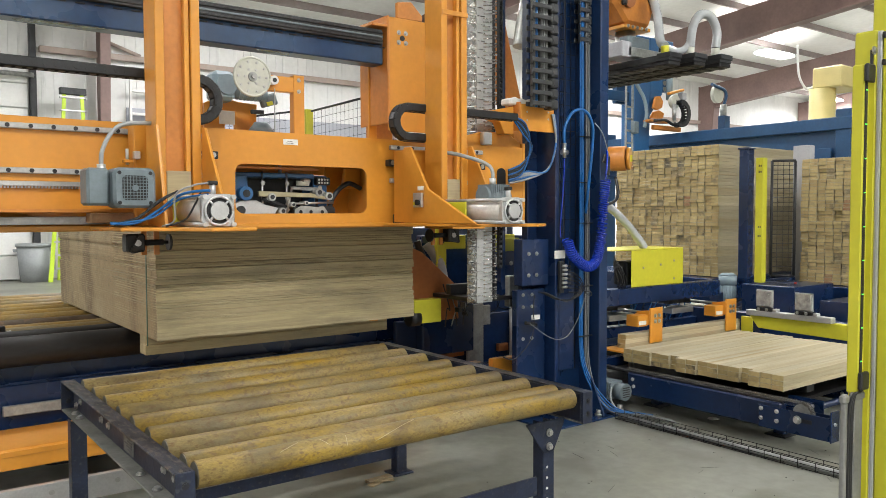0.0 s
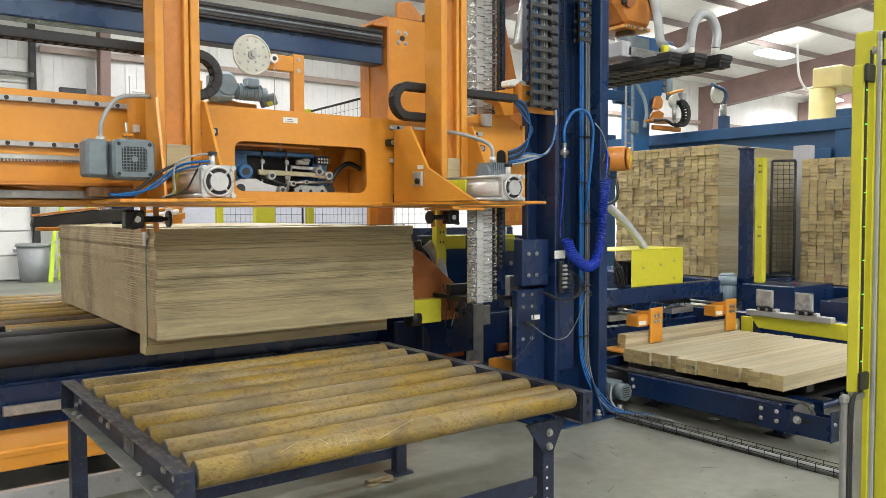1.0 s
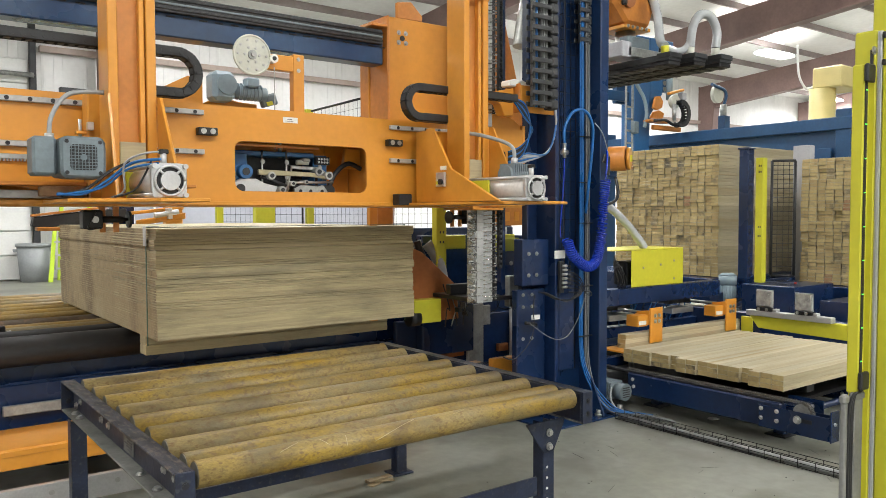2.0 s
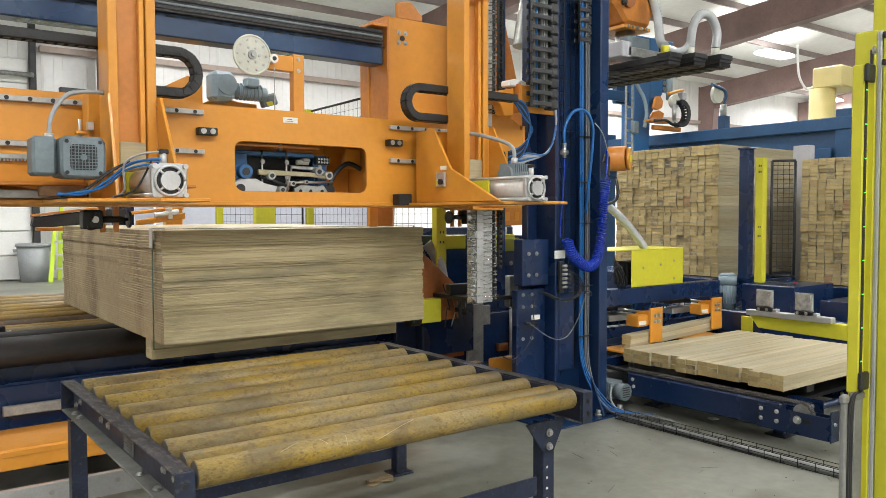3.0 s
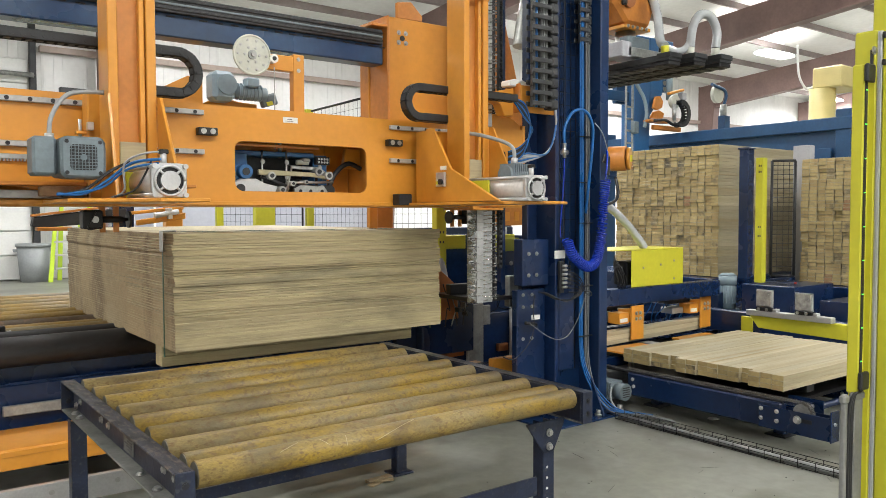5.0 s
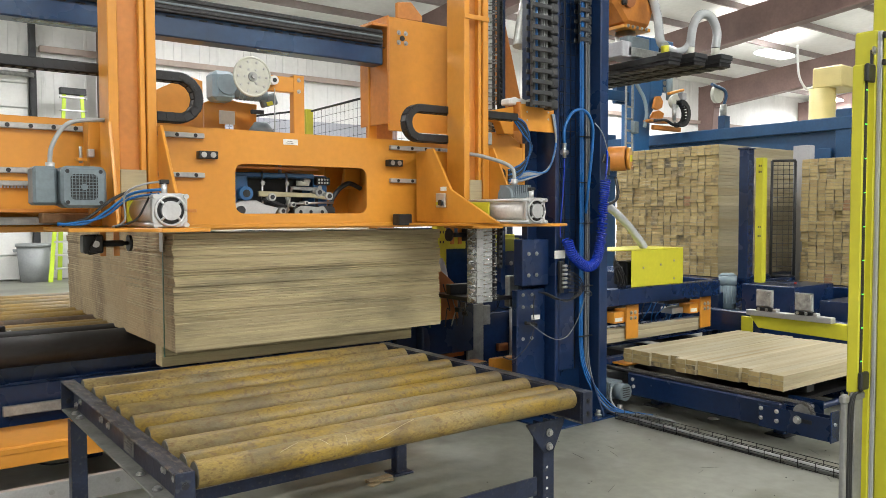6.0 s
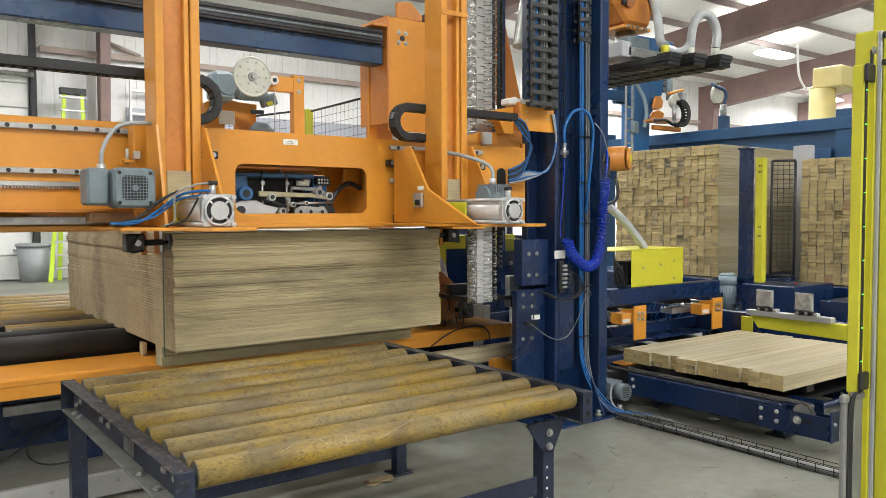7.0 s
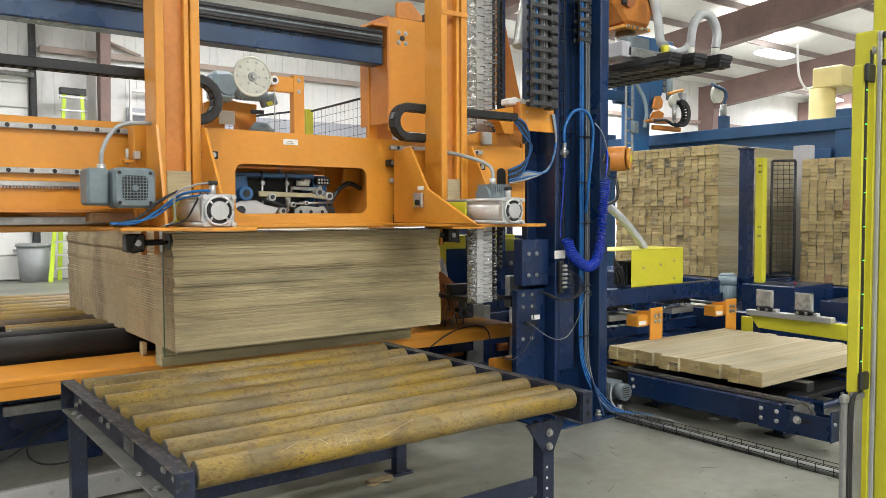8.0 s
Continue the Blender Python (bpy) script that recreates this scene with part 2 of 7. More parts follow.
def cyl(bm, p0, p1, r, seg=20, r1=None, caps=True):
    """A round bar from p0 to p1, smooth-sided."""
    p0, p1 = Vector(p0), Vector(p1)
    r1 = r if r1 is None else r1
    q = (p1 - p0).to_track_quat("Z", "Y").to_matrix()
    a, b = [], []
    for i in range(seg):
        d = q @ Vector((math.cos(2 * math.pi * i / seg), math.sin(2 * math.pi * i / seg), 0))
        a.append(bm.verts.new(p0 + d * r))
        b.append(bm.verts.new(p1 + d * r1))
    for i in range(seg):
        j = (i + 1) % seg
        bm.faces.new((a[i], a[j], b[j], b[i])).smooth = True
    if caps:
        bm.faces.new(a[::-1])
        bm.faces.new(b)
    return bm


def C(p0, p1, r, seg=20, r1=None):
    return cyl(bmesh.new(), p0, p1, r, seg, r1)


def spline(pts, n=8):
    """A Catmull-Rom line through pts."""
    pts = [Vector(p) for p in pts]
    out = []
    for i in range(len(pts) - 1):
        a, b, c, d = pts[max(i - 1, 0)], pts[i], pts[i + 1], pts[min(i + 2, len(pts) - 1)]
        for k in range(n):
            t = k / n
            out.append(0.5 * (2 * b + (c - a) * t + (2 * a - 5 * b + 4 * c - d) * t * t + (3 * b - a - 3 * c + d) * t ** 3))
    return out + [pts[-1]]


def tube(bm, pts, r, seg=8, n=8, ribs=0.0, smooth=True):
    """A hose along pts; ribs swells every second ring."""
    path = spline(pts, n) if n else [Vector(p) for p in pts]
    rings, up = [], None
    for i, p in enumerate(path):
        t = (path[min(i + 1, len(path) - 1)] - path[max(i - 1, 0)]).normalized()
        if up is None:
            up = t.orthogonal().normalized()
        up = (up - t * up.dot(t)).normalized()
        side = t.cross(up)
        rr = r * (1 + (ribs if i % 2 else 0))
        rings.append([bm.verts.new(p + (up * math.cos(2 * math.pi * k / seg) + side * math.sin(2 * math.pi * k / seg)) * rr) for k in range(seg)])
    for a, b in zip(rings, rings[1:]):
        for k in range(seg):
            bm.faces.new((a[k], a[(k + 1) % seg], b[(k + 1) % seg], b[k])).smooth = smooth
    bm.faces.new(rings[0][::-1])
    bm.faces.new(rings[-1])
    return bm


def T(pts, r, seg=8, n=8, ribs=0.0):
    return tube(bmesh.new(), pts, r, seg, n, ribs)


def prism(pts, axis, a, b, bev=0.0):
    """A plate: the outline pts swept along axis from a to b. For x: pts are (y, z); y: (x, z); z: (x, y)."""
    bm = bmesh.new()
    put = {"x": lambda p, v: (v, p[0], p[1]), "y": lambda p, v: (p[0], v, p[1]), "z": lambda p, v: (p[0], p[1], v)}[axis]
    lo = [bm.verts.new(put(p, a)) for p in pts]
    hi = [bm.verts.new(put(p, b)) for p in pts]
    bm.faces.new(lo)
    bm.faces.new(hi[::-1])
    for i in range(len(pts)):
        j = (i + 1) % len(pts)
        bm.faces.new((lo[i], hi[i], hi[j], lo[j]))
    bmesh.ops.recalc_face_normals(bm, faces=bm.faces)
    if bev:
        bmesh.ops.bevel(bm, geom=list(bm.edges), offset=bev, segments=1, affect="EDGES")
    return bm


def rounded(x0, x1, z0, z1, r, seg=6):
    out = []
    for cx, cz, a0 in ((x1 - r, z1 - r, 0), (x0 + r, z1 - r, 90), (x0 + r, z0 + r, 180), (x1 - r, z0 + r, 270)):
        for k in range(seg + 1):
            a = radians(a0 + 90 * k / seg)
            out.append((cx + r * math.cos(a), cz + r * math.sin(a)))
    return out


def holed_plate(x0, x1, z0, z1, hole, y0, y1):
    """An upright plate with a rounded window in it."""
    bm = bmesh.new()
    n = len(hole)
    outer = []
    for hx, hz in hole:
        cx, cz = (hole[0][0] + hole[n // 2][0]) / 2, (hole[0][1] + hole[n // 2][1]) / 2
        dx, dz = hx - cx, hz - cz
        k = min(((x1 - cx) / dx) if dx > 1e-6 else ((x0 - cx) / dx if dx < -1e-6 else 1e9), ((z1 - cz) / dz) if dz > 1e-6 else ((z0 - cz) / dz if dz < -1e-6 else 1e9))
        outer.append((cx + dx * k, cz + dz * k))
    for corner in ((x0, z0), (x0, z1), (x1, z0), (x1, z1)):
        i = min(range(n), key=lambda q: (outer[q][0] - corner[0]) ** 2 + (outer[q][1] - corner[1]) ** 2)
        outer[i] = corner
    v = {}
    for tag, pts in (("h", hole), ("o", outer)):
        for y in (y0, y1):
            v[tag, y] = [bm.verts.new((p[0], y, p[1])) for p in pts]
    for i in range(n):
        j = (i + 1) % n
        bm.faces.new((v["h", y0][i], v["o", y0][i], v["o", y0][j], v["h", y0][j]))
        bm.faces.new((v["h", y1][j], v["o", y1][j], v["o", y1][i], v["h", y1][i]))
        bm.faces.new((v["h", y0][j], v["h", y1][j], v["h", y1][i], v["h", y0][i]))
        bm.faces.new((v["o", y0][i], v["o", y1][i], v["o", y1][j], v["o", y0][j]))
    bmesh.ops.recalc_face_normals(bm, faces=bm.faces)
    return bm


def end_faces(me, end_material):
    """Gives the two x-facing ends of a board their own sawn look."""
    me.materials.append(end_material)
    for p in me.polygons:
        if abs(p.normal.x) > 0.9:
            p.material_index = 1


def bolts(parent, spots, axis, r=0.009, h=0.008, material=None, name="bolt"):
    """Hexagon bolt heads standing proud along an axis."""
    d = {"x": Vector((-1, 0, 0)), "y": Vector((0, -1, 0)), "z": Vector((0, 0, 1))}[axis]
    bm = cyl(bmesh.new(), (0, 0, 0), d * h * 0.35, r * 1.45, 12)
    cyl(bm, d * h * 0.3, d * h, r, 6)
    me = bpy.data.meshes.new(name)
    bm.to_mesh(me)
    bm.free()
    me.materials.append(material or STEEL)
    for s in spots:
        piece(name, me, parent, Matrix.Translation(s))


# ---- the hall ----
def hall():
    solo("floor", B(-10, 60, -15, 21.8, -0.2, 0.0, 0), FLOOR, (0, 0, 0), "grey polished concrete factory floor with faint stains", "floor", kind="structure")
    # north wall: ribbed white steel panels with brown girts
    w = thing("wall_north", (10, 21.7, 0), "white ribbed steel wall panels at the far end", "wall", kind="structure")
    me_bm = B(-0.4985, 0.4985, 0.0, 0.08, 0, 7.6, 0.003)
    for dx in (-0.25, 0.25):
        box(me_bm, dx - 0.04, dx + 0.04, -0.008, 0.01, 0, 7.6, 0.007)
    me = bpy.data.meshes.new("panel")
    me_bm.to_mesh(me)
    me_bm.free()
    me.materials.append(WALL)
    for i in range(70):
        piece("panel", me, w, Matrix.Translation((-9.5 + i, 21.62, 0)))
    # Upper girt and brace take the beige that holds the light.
    for z in (2.2, 5.62):
        part("girt", B(-10 if z < 3 else 3.66, 60, 21.42, 21.58, z, z + 0.15, 0.01), LIT_GIRT if z > 3 else GALV, w)
    part("brace", C((5.271, 21.460, 6.043), (6.065, 21.460, 5.779), 0.05, 8), LIT_GIRT, w, "thin diagonal wall brace")
    # Greyer lilac sheet over the lower part of the white panels.
    part("dado", B(5.7, 14.0, 21.50, 21.56, 0.0, 4.42, 0.01), LOWER_LILAC, w, "pale lilac sheet over the lower wall")
    solo("wall_south", B(-10, 60, -15.3, -15, 0, 10.8, 0), WALL, (20, -15, 0), "plain white steel wall", "wall", kind="structure")
    solo("wall_west", B(-10.3, -10, -15, 21.8, 0, 10.8, 0), WALL, (-10, 0, 0), "plain white steel wall", "wall", kind="structure")
    solo("wall_east", B(60, 60.3, -15, 21.8, 0, 10.8, 0), WALL, (60, 0, 0), "plain white steel wall", "wall", kind="structure")
    # sloping ceiling with purlins
    bm = bmesh.new()
    tilt = math.atan(SLOPE)
    L = 37 / math.cos(tilt)
    m = Matrix.Translation((0, 21.8, ROOF_Z)) @ Matrix.Rotation(-tilt, 4, "X")
    box(bm, -10, 60, -L, 0, 0.0, 0.15, 0, m)
    for k in range(18):
        box(bm, -10, 60, -L + 0.8 + 2.05 * k, -L + 0.87 + 2.05 * k, -0.20, 0.0, 0, m)
    ceil = solo("ceiling", bm, CEIL, (0, 0, 8), "white lined sloping roof with steel purlins", "ceiling", kind="structure")
    ceil.data.materials.append(PURLIN)
    for p in ceil.data.polygons:
        p.material_index = 1 if p.index >= 6 else 0
    for x in (5.01, 13.53, 22.05, 30.58, 39.1, 47.6):
        f = thing("steel_frame", (x, 21.3, 0), "red-brown tapered steel portal frame", "steel frame", "portal frames", "structure")
        bm = prism([(21.55, 0), (21.1, 0), (20.6, 7.0), (21.55, 7.3)], "x", x - 0.012, x + 0.012)
        part("web", bm, BROWNSTEEL, f)
        part("flange", prism([(21.1, 0), (21.07, 0), (20.56, 7.0), (20.6, 7.0)], "x", x - (0.12 if x < 6 else 0.2), x + (0.12 if x < 6 else 0.2)), BROWNSTEEL, f)
        y1 = -14.0
        za, zb = roof_z(21.6) - 0.24, roof_z(y1) - 0.24
        part("rafter_web", prism([(21.55, za), (20.56, za - 1.0), (y1, zb - 0.6), (y1, zb)], "x", x - 0.018, x + 0.018), BROWNSTEEL, f)
        part("rafter_flange", prism([(20.56, za - 1.0), (20.56, za - 0.96), (y1, zb - 0.56), (y1, zb - 0.6)], "x", x - 0.2, x + 0.2), BROWNSTEEL, f)
    # A fixture at every position, the added fill included.
    for x, y in BAY_AND_FILL_LAMPS:
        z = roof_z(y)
        f = thing("bay_and_fill_lamp", (x, y, z), "white linear high-bay lamp, switched on, unseen ones added as fill", "lamp", "ceiling lamps")
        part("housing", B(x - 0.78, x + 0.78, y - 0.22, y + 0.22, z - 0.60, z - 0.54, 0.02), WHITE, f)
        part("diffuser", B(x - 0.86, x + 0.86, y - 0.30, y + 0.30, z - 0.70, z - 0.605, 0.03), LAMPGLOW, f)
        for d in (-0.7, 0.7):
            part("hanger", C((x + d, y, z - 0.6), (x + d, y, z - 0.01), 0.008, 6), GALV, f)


hall()


# ---- roller table in front ----
def roller_table():
    t = thing("roller_conveyor", (1.75, 3.35, 0), "gravity roller table with worn yellow steel rollers and dark blue legs", "conveyor")
    for x, s in ((0.775, 1), (2.70, -1)):
        inner = x + s * 0.064
        xa, xb = sorted((inner - s * 0.008, inner))
        rail = part("side_rail", B(xa, xb, 2.47, 4.2, 0.64, 0.769, 0.002), NAVY_WORN, t)
        xa, xb = sorted((x, inner))
        part("top_flange", B(xa, xb, 2.47, 4.2, 0.769, 0.778, 0.002), RAILTOP, rail, "scuffed dark steel flange")
        # Its pale grey holds both dust and the light on the upward face.
        part("bottom_flange", B(xa, xb, 2.47, 4.2, 0.63, 0.639, 0.002), DUSTY, rail, "dusty steel flange, also paled by painted light")
        bolts(rail, [(inner - s * 0.009, y, z) for y, z in ((2.62, 0.71), (2.74, 0.71), (3.5, 0.70), (3.62, 0.70), (4.12, 0.735), (4.12, 0.665), (4.03, 0.70))], "x", 0.012, 0.012)
        bolts(rail, [(x + s * 0.03, y, 0.6395) for y in (2.75, 2.95, 3.95, 4.05)], "z", 0.012, 0.012)
    for y in (2.455,):
        for xa, xb in ((0.775, 0.84), (2.636, 2.70)):
            e = part("end_plate", B(xa, xb, y, y + 0.014, 0.56 if xa < 1 else 0.63, 0.778, 0.002), NAVY_WORN, t)
            bolts(e, [((xa + xb) / 2, y, 0.735), ((xa + xb) / 2, y, 0.675)], "y", 0.009, 0.004, BLACK, "hole_plug")
    for xa, xb in ((0.775, 0.84), (2.636, 2.70)):
        e = part("end_plate", B(xa, xb, 4.201, 4.212, 0.63, 0.778, 0.002), NAVY_WORN, t)
        bolts(e, [((xa + xb) / 2, 4.2, 0.735), ((xa + xb) / 2, 4.2, 0.675)], "y", 0.009, 0.004, BLACK, "hole_plug")
    ROLLER = mat("worn_yellow_roller", (0.29, 0.185, 0.021), 0.5, 0.0, var=0.22, scale=3.4, grain=110, bump=0.07, col2=(0.185, 0.150, 0.078), stretch=(0.7, 1.3, 1.3), rand=0.16, spots=0.6, spot_col=(0.165, 0.098, 0.034), spot_scale=62,
                 stains=((t, (0.075, 0.052, 0.026), 2.6, (0.7, 1.9, 1), 0.50, 0.66, 0.75), (t, (0.14, 0.118, 0.066), 12.0, (0.45, 1.3, 1), 0.52, 0.64, 0.5), (t, (0.11, 0.06, 0.02), 45.0, (0.8, 1, 1), 0.56, 0.66, 0.7)))
    # rollers share one mesh
    bm = cyl(bmesh.new(), (-0.872, 0, 0), (0.872, 0, 0), 0.046, 28)
    me = bpy.data.meshes.new("roller")
    bm.to_mesh(me)
    bm.free()
    me.materials.append(ROLLER)
    capbm = bmesh.new()
    cyl(capbm, (0.868, 0, 0), (0.874, 0, 0), 0.0425, 24)
    cyl(capbm, (0.874, 0, 0), (0.90, 0, 0), 0.012, 6)
    cap = bpy.data.meshes.new("bearing")
    capbm.to_mesh(cap)
    capbm.free()
    cap.materials.append(BEARING)
    rng = random.Random(4)
    for y in (4.10, 3.88, 3.67, 3.44, 3.23, 3.02, 2.81, 2.615, 2.505):
        a = rng.random() * 6.28
        m = Matrix.Translation((1.727, y, 0.748)) @ Matrix.Rotation(a, 4, "X")
        r = piece("roller", me, t, m)
        ORG[r.name] = Vector((0, 0, 0))
        piece("bearing", cap, r, Matrix.Identity(4))
        piece("bearing", cap, r, Matrix.Rotation(math.pi, 4, "Z"))
    # scratches round the front roller
    for x0, x1, a0, a1 in ((1.14, 1.22, 40, 75), (1.52, 1.72, 5, 80), (1.40, 1.405, 10, 60), (1.33, 1.30, 30, 70), (1.9, 1.98, 60, 85)):
        pts = [(x0 + (x1 - x0) * k / 10, 2.505 - 0.0462 * math.cos(radians(a0 + (a1 - a0) * k / 10)), 0.748 + 0.0462 * math.sin(radians(a0 + (a1 - a0) * k / 10))) for k in range(11)]
        part("scratch", T(pts, 0.0011, 5, 0), SCRATCH, t)
    # legs
    for x, y, top in ((2.545, 2.62, 0.63), (2.63, 3.98, 0.63), (0.80, 3.98, 0.63), (0.80, 2.62, 0.63)):
        bm = B(x - 0.035, x + 0.035, y - 0.035, y - 0.027, 0.012, top, 0.002)
        box(bm, x - 0.035, x - 0.027, y - 0.027, y + 0.035, 0.012, top, 0.002)
        box(bm, x + 0.027, x + 0.035, y - 0.027, y + 0.035, 0.012, top, 0.002)
        lg = part("leg", bm, NAVY_WORN, t)
        part("foot_plate", B(x - 0.07, x + 0.07, y - 0.06, y + 0.06, 0.0, 0.012, 0.002), NAVY_WORN, lg)
        if x > 1 and y < 3:
            bolts(lg, [(x - 0.012, y - 0.036, z) for z in (0.12, 0.17, 0.22, 0.27, 0.32, 0.37, 0.42)], "y", 0.0045, 0.003, LABEL, "slot")
        if x < 1:
            continue
        g = part("gusset", prism([(x - 0.15, 0.64), (x + 0.09, 0.64), (x + 0.09, 0.62), (x + 0.02, 0.49), (x - 0.04, 0.49)], "y", y - 0.046, y - 0.037, 0.001), NAVY_WORN, t)
        bolts(g, [(x - 0.01, y - 0.047, 0.585), (x - 0.01, y - 0.047, 0.52)], "y", 0.013, 0.016)
    part("cross_bar", prism([(2.585, 0.30), (2.595, 0.30), (2.595, 0.385), (2.585, 0.385)], "x", 0.9, 2.47), NAVY_WORN, t)
    part("cross_bar", B(0.9, 2.6, 3.975, 3.985, 0.10, 0.165, 0.002), NAVY_WORN, t)
    # data plate on the side rail
    pl = part("data_plate", B(0.826, 0.8295, 3.12, 3.26, 0.655, 0.745, 0.001), DUSTY, t, "worn metal data plate")
    for k in range(6):
        part("print_bar", B(0.8245, 0.8258, 3.14, 3.20 + 0.02 * (k % 3), 0.668 + 0.011 * k, 0.673 + 0.011 * k, 0), PRINT, pl)
    return t


roller_table()
def debris():
    """Chips, dust crumbs and short scuffs scattered on the concrete."""
    rng = random.Random(21)
    bm = bmesh.new()
    for i in range(150):
        x, y = rng.uniform(0.6, 6.2), rng.uniform(1.6, 4.4)
        s = rng.uniform(0.0015, 0.0045) * (2.2 if rng.random() < 0.06 else 1)
        m = Matrix.Translation((x, y, 0)) @ Matrix.Rotation(rng.uniform(0, 3.1), 4, "Z")
        box(bm, -s * rng.uniform(0.8, 3), s, -s * 0.6, s * 0.6, 0.0, 0.003, 0, m)
    solo("floor_debris", bm, DUSTY, (3, 3, 0), "small wood chips and crumbs scattered on the concrete", "debris", kind="stuff")
    bm = bmesh.new()
    for i in range(22):
        x, y = rng.uniform(2.8, 5.2), rng.uniform(1.8, 3.6)
        s = rng.uniform(0.015, 0.07)
        m = Matrix.Translation((x, y, 0)) @ Matrix.Rotation(rng.gauss(0.5, 0.6), 4, "Z")
        box(bm, -s, s, -0.0012, 0.0012, 0.0, 0.0012, 0, m)
    solo("floor_scuffs", bm, SCUFF, (4, 3, 0), "thin dark scuff marks on the concrete", "scuff marks", kind="stuff")


debris()
pp = prism([(5.28 - 0.05, 3.56 - 0.03), (5.28 + 0.03, 3.56 - 0.045), (5.28 + 0.05, 3.56 + 0.01), (5.28 + 0.01, 3.56 + 0.04), (5.28 - 0.04, 3.56 + 0.02)], "z", 0.0, 0.003)
solo("paper_scrap", pp, LABEL, (5.28, 3.56, 0), "torn white paper scrap lying on the concrete", "paper scrap")
sp = thing("wood_scraps", (2.45, 3.95, 0), "thin broken wood offcuts lying on the floor", "wood scrap")
for i, (a, z) in enumerate(((20, 0.0), (-25, 0.012), (5, 0.024))):
    part("splinter", B(-0.08, 0.09, -0.022, 0.022, z, z + 0.008, 0.002, Matrix.Translation((2.43, 3.9, 0)) @ Matrix.Rotation(radians(a), 4, "Z")), PICKETEND, sp)


# ---- the strapped picket bundle ----
STACK_FRONT, STACK_X0, STACK_X1, STACK_Z0, STACK_Z1 = 4.73, 1.40, 3.265, 0.845, 1.515


def picket_bundle():
    s = thing("picket_bundle", (2.3, 6.1, 0.70), "strapped bundle of pale treated pine fence pickets on rollers", "lumber stack")
    wood = mat("weathered_picket_pine", (0.45, 0.375, 0.205), 0.62, var=0.10, scale=1.6, grain=16, bump=0.06, col2=(0.385, 0.32, 0.19), stretch=(0.45, 6, 9), rand=0.09, isl=0.04, spots=0.3, spot_col=(0.28, 0.23, 0.13), spot_scale=2.6,
               stains=((s, (0.175, 0.155, 0.095), 1.9, (0.8, 1, 4.0), 0.50, 0.68, 0.7), (s, (0.26, 0.215, 0.115), 5.0, (0.5, 1, 16), 0.52, 0.66, 0.5)))
    sawn = mat("weathered_picket_end", (0.35, 0.265, 0.148), 0.7, var=0.18, scale=30, grain=150, bump=0.08, col2=(0.31, 0.235, 0.13), rand=0.03, isl=0.02,
               stains=((s, (0.15, 0.105, 0.058), 1.7, (1, 1.2, 0.45), 0.46, 0.58, 0.85), (s, (0.42, 0.35, 0.22), 3.0, (1, 1, 1.4), 0.55, 0.70, 0.6)))
    rows, cols = 42, 20
    h = (STACK_Z1 - STACK_Z0) / rows
    wide = 0.1385
    rng = random.Random(7)
    shapes, trims = [], (0.0001, 0.0001, 0.0004, 0.0012, 0.0026)
    for k in range(5):
        bm = B(-0.93, 0.93, -wide / 2 + 0.0001, wide / 2 - 0.0001, -h / 2 + 0.0001, h / 2 - trims[k], (0.0004, 0.0009, 0.0018, 0.0030, 0.0044)[k])
        me = bpy.data.meshes.new("picket")
        bm.to_mesh(me)
        bm.free()
        me.materials.append(wood)
        end_faces(me, sawn)
        shapes.append(me)
    rest = bmesh.new()
    for r in range(rows):
        if r == 0 or rng.random() < (0.3 if r < 9 else 0.5):
            lay, gap, layer_x = rng.gauss(0, 0.0045), rng.choice((0, 0, 0.003, -0.004)), rng.gauss(0, 0.003)
        if r in (18, 27, 29, 34, 39):
            lay += 0.005
        kind_ = 4 if r in (20, 26, 28, 33) else 3 if r in (7, 13, 17, 23, 30, 36, 39) else rng.choice((0, 0, 0, 0, 1) if r < 9 else (0, 1, 2, 2, 3))
        row_shape = shapes[kind_]
        for c in range(cols):
            jx = layer_x + rng.gauss(0, 0.0003)
            y = STACK_FRONT + wide * (c + 0.5) + lay + (gap + rng.gauss(0, 0.001) if c == 0 else 0)
            z = STACK_Z0 + h * (r + 0.5)
            x = (STACK_X0 + STACK_X1) / 2 + jx
            if c < 7:
                piece("picket", row_shape, s, Matrix.Translation((x, y, z)))
            else:
                box(rest, x - 0.93, x + 0.93, y - wide / 2 + 0.0001, y + wide / 2 - 0.0001, z - h / 2 + 0.0001, z + h / 2 - trims[kind_], 0.0006)
    end_faces(part("picket_rest", rest, wood, s, kind="stuff").data, sawn)
    for y0 in (5.02, 7.35):
        for k in (0, 1):
            part("runner", B(STACK_X0 + 0.015, STACK_X1 - 0.05, y0 - 0.004 * k, y0 + 0.12, 0.715 + 0.065 * k, 0.779 + 0.065 * k, 0.004), wood, s)
    for y0 in (4.875,):
        bm = B(STACK_X0 - 0.014, STACK_X0 - 0.011, y0 - 0.008, y0 + 0.008, 0.80, STACK_Z1 + 0.006, 0)
        box(bm, STACK_X0 - 0.014, STACK_X1 + 0.014, y0 - 0.008, y0 + 0.008, STACK_Z1 + 0.006, STACK_Z1 + 0.009)
        box(bm, STACK_X1 + 0.011, STACK_X1 + 0.014, y0 - 0.008, y0 + 0.008, 0.80, STACK_Z1 + 0.006)
        st = part("strap", bm, STRAP, s, "thin green plastic strapping")
        bm = B(STACK_X0 - 0.022, STACK_X0 - 0.016, y0 - 0.028, y0 + 0.028, STACK_Z1 - 0.105, STACK_Z1 + 0.016, 0.002)
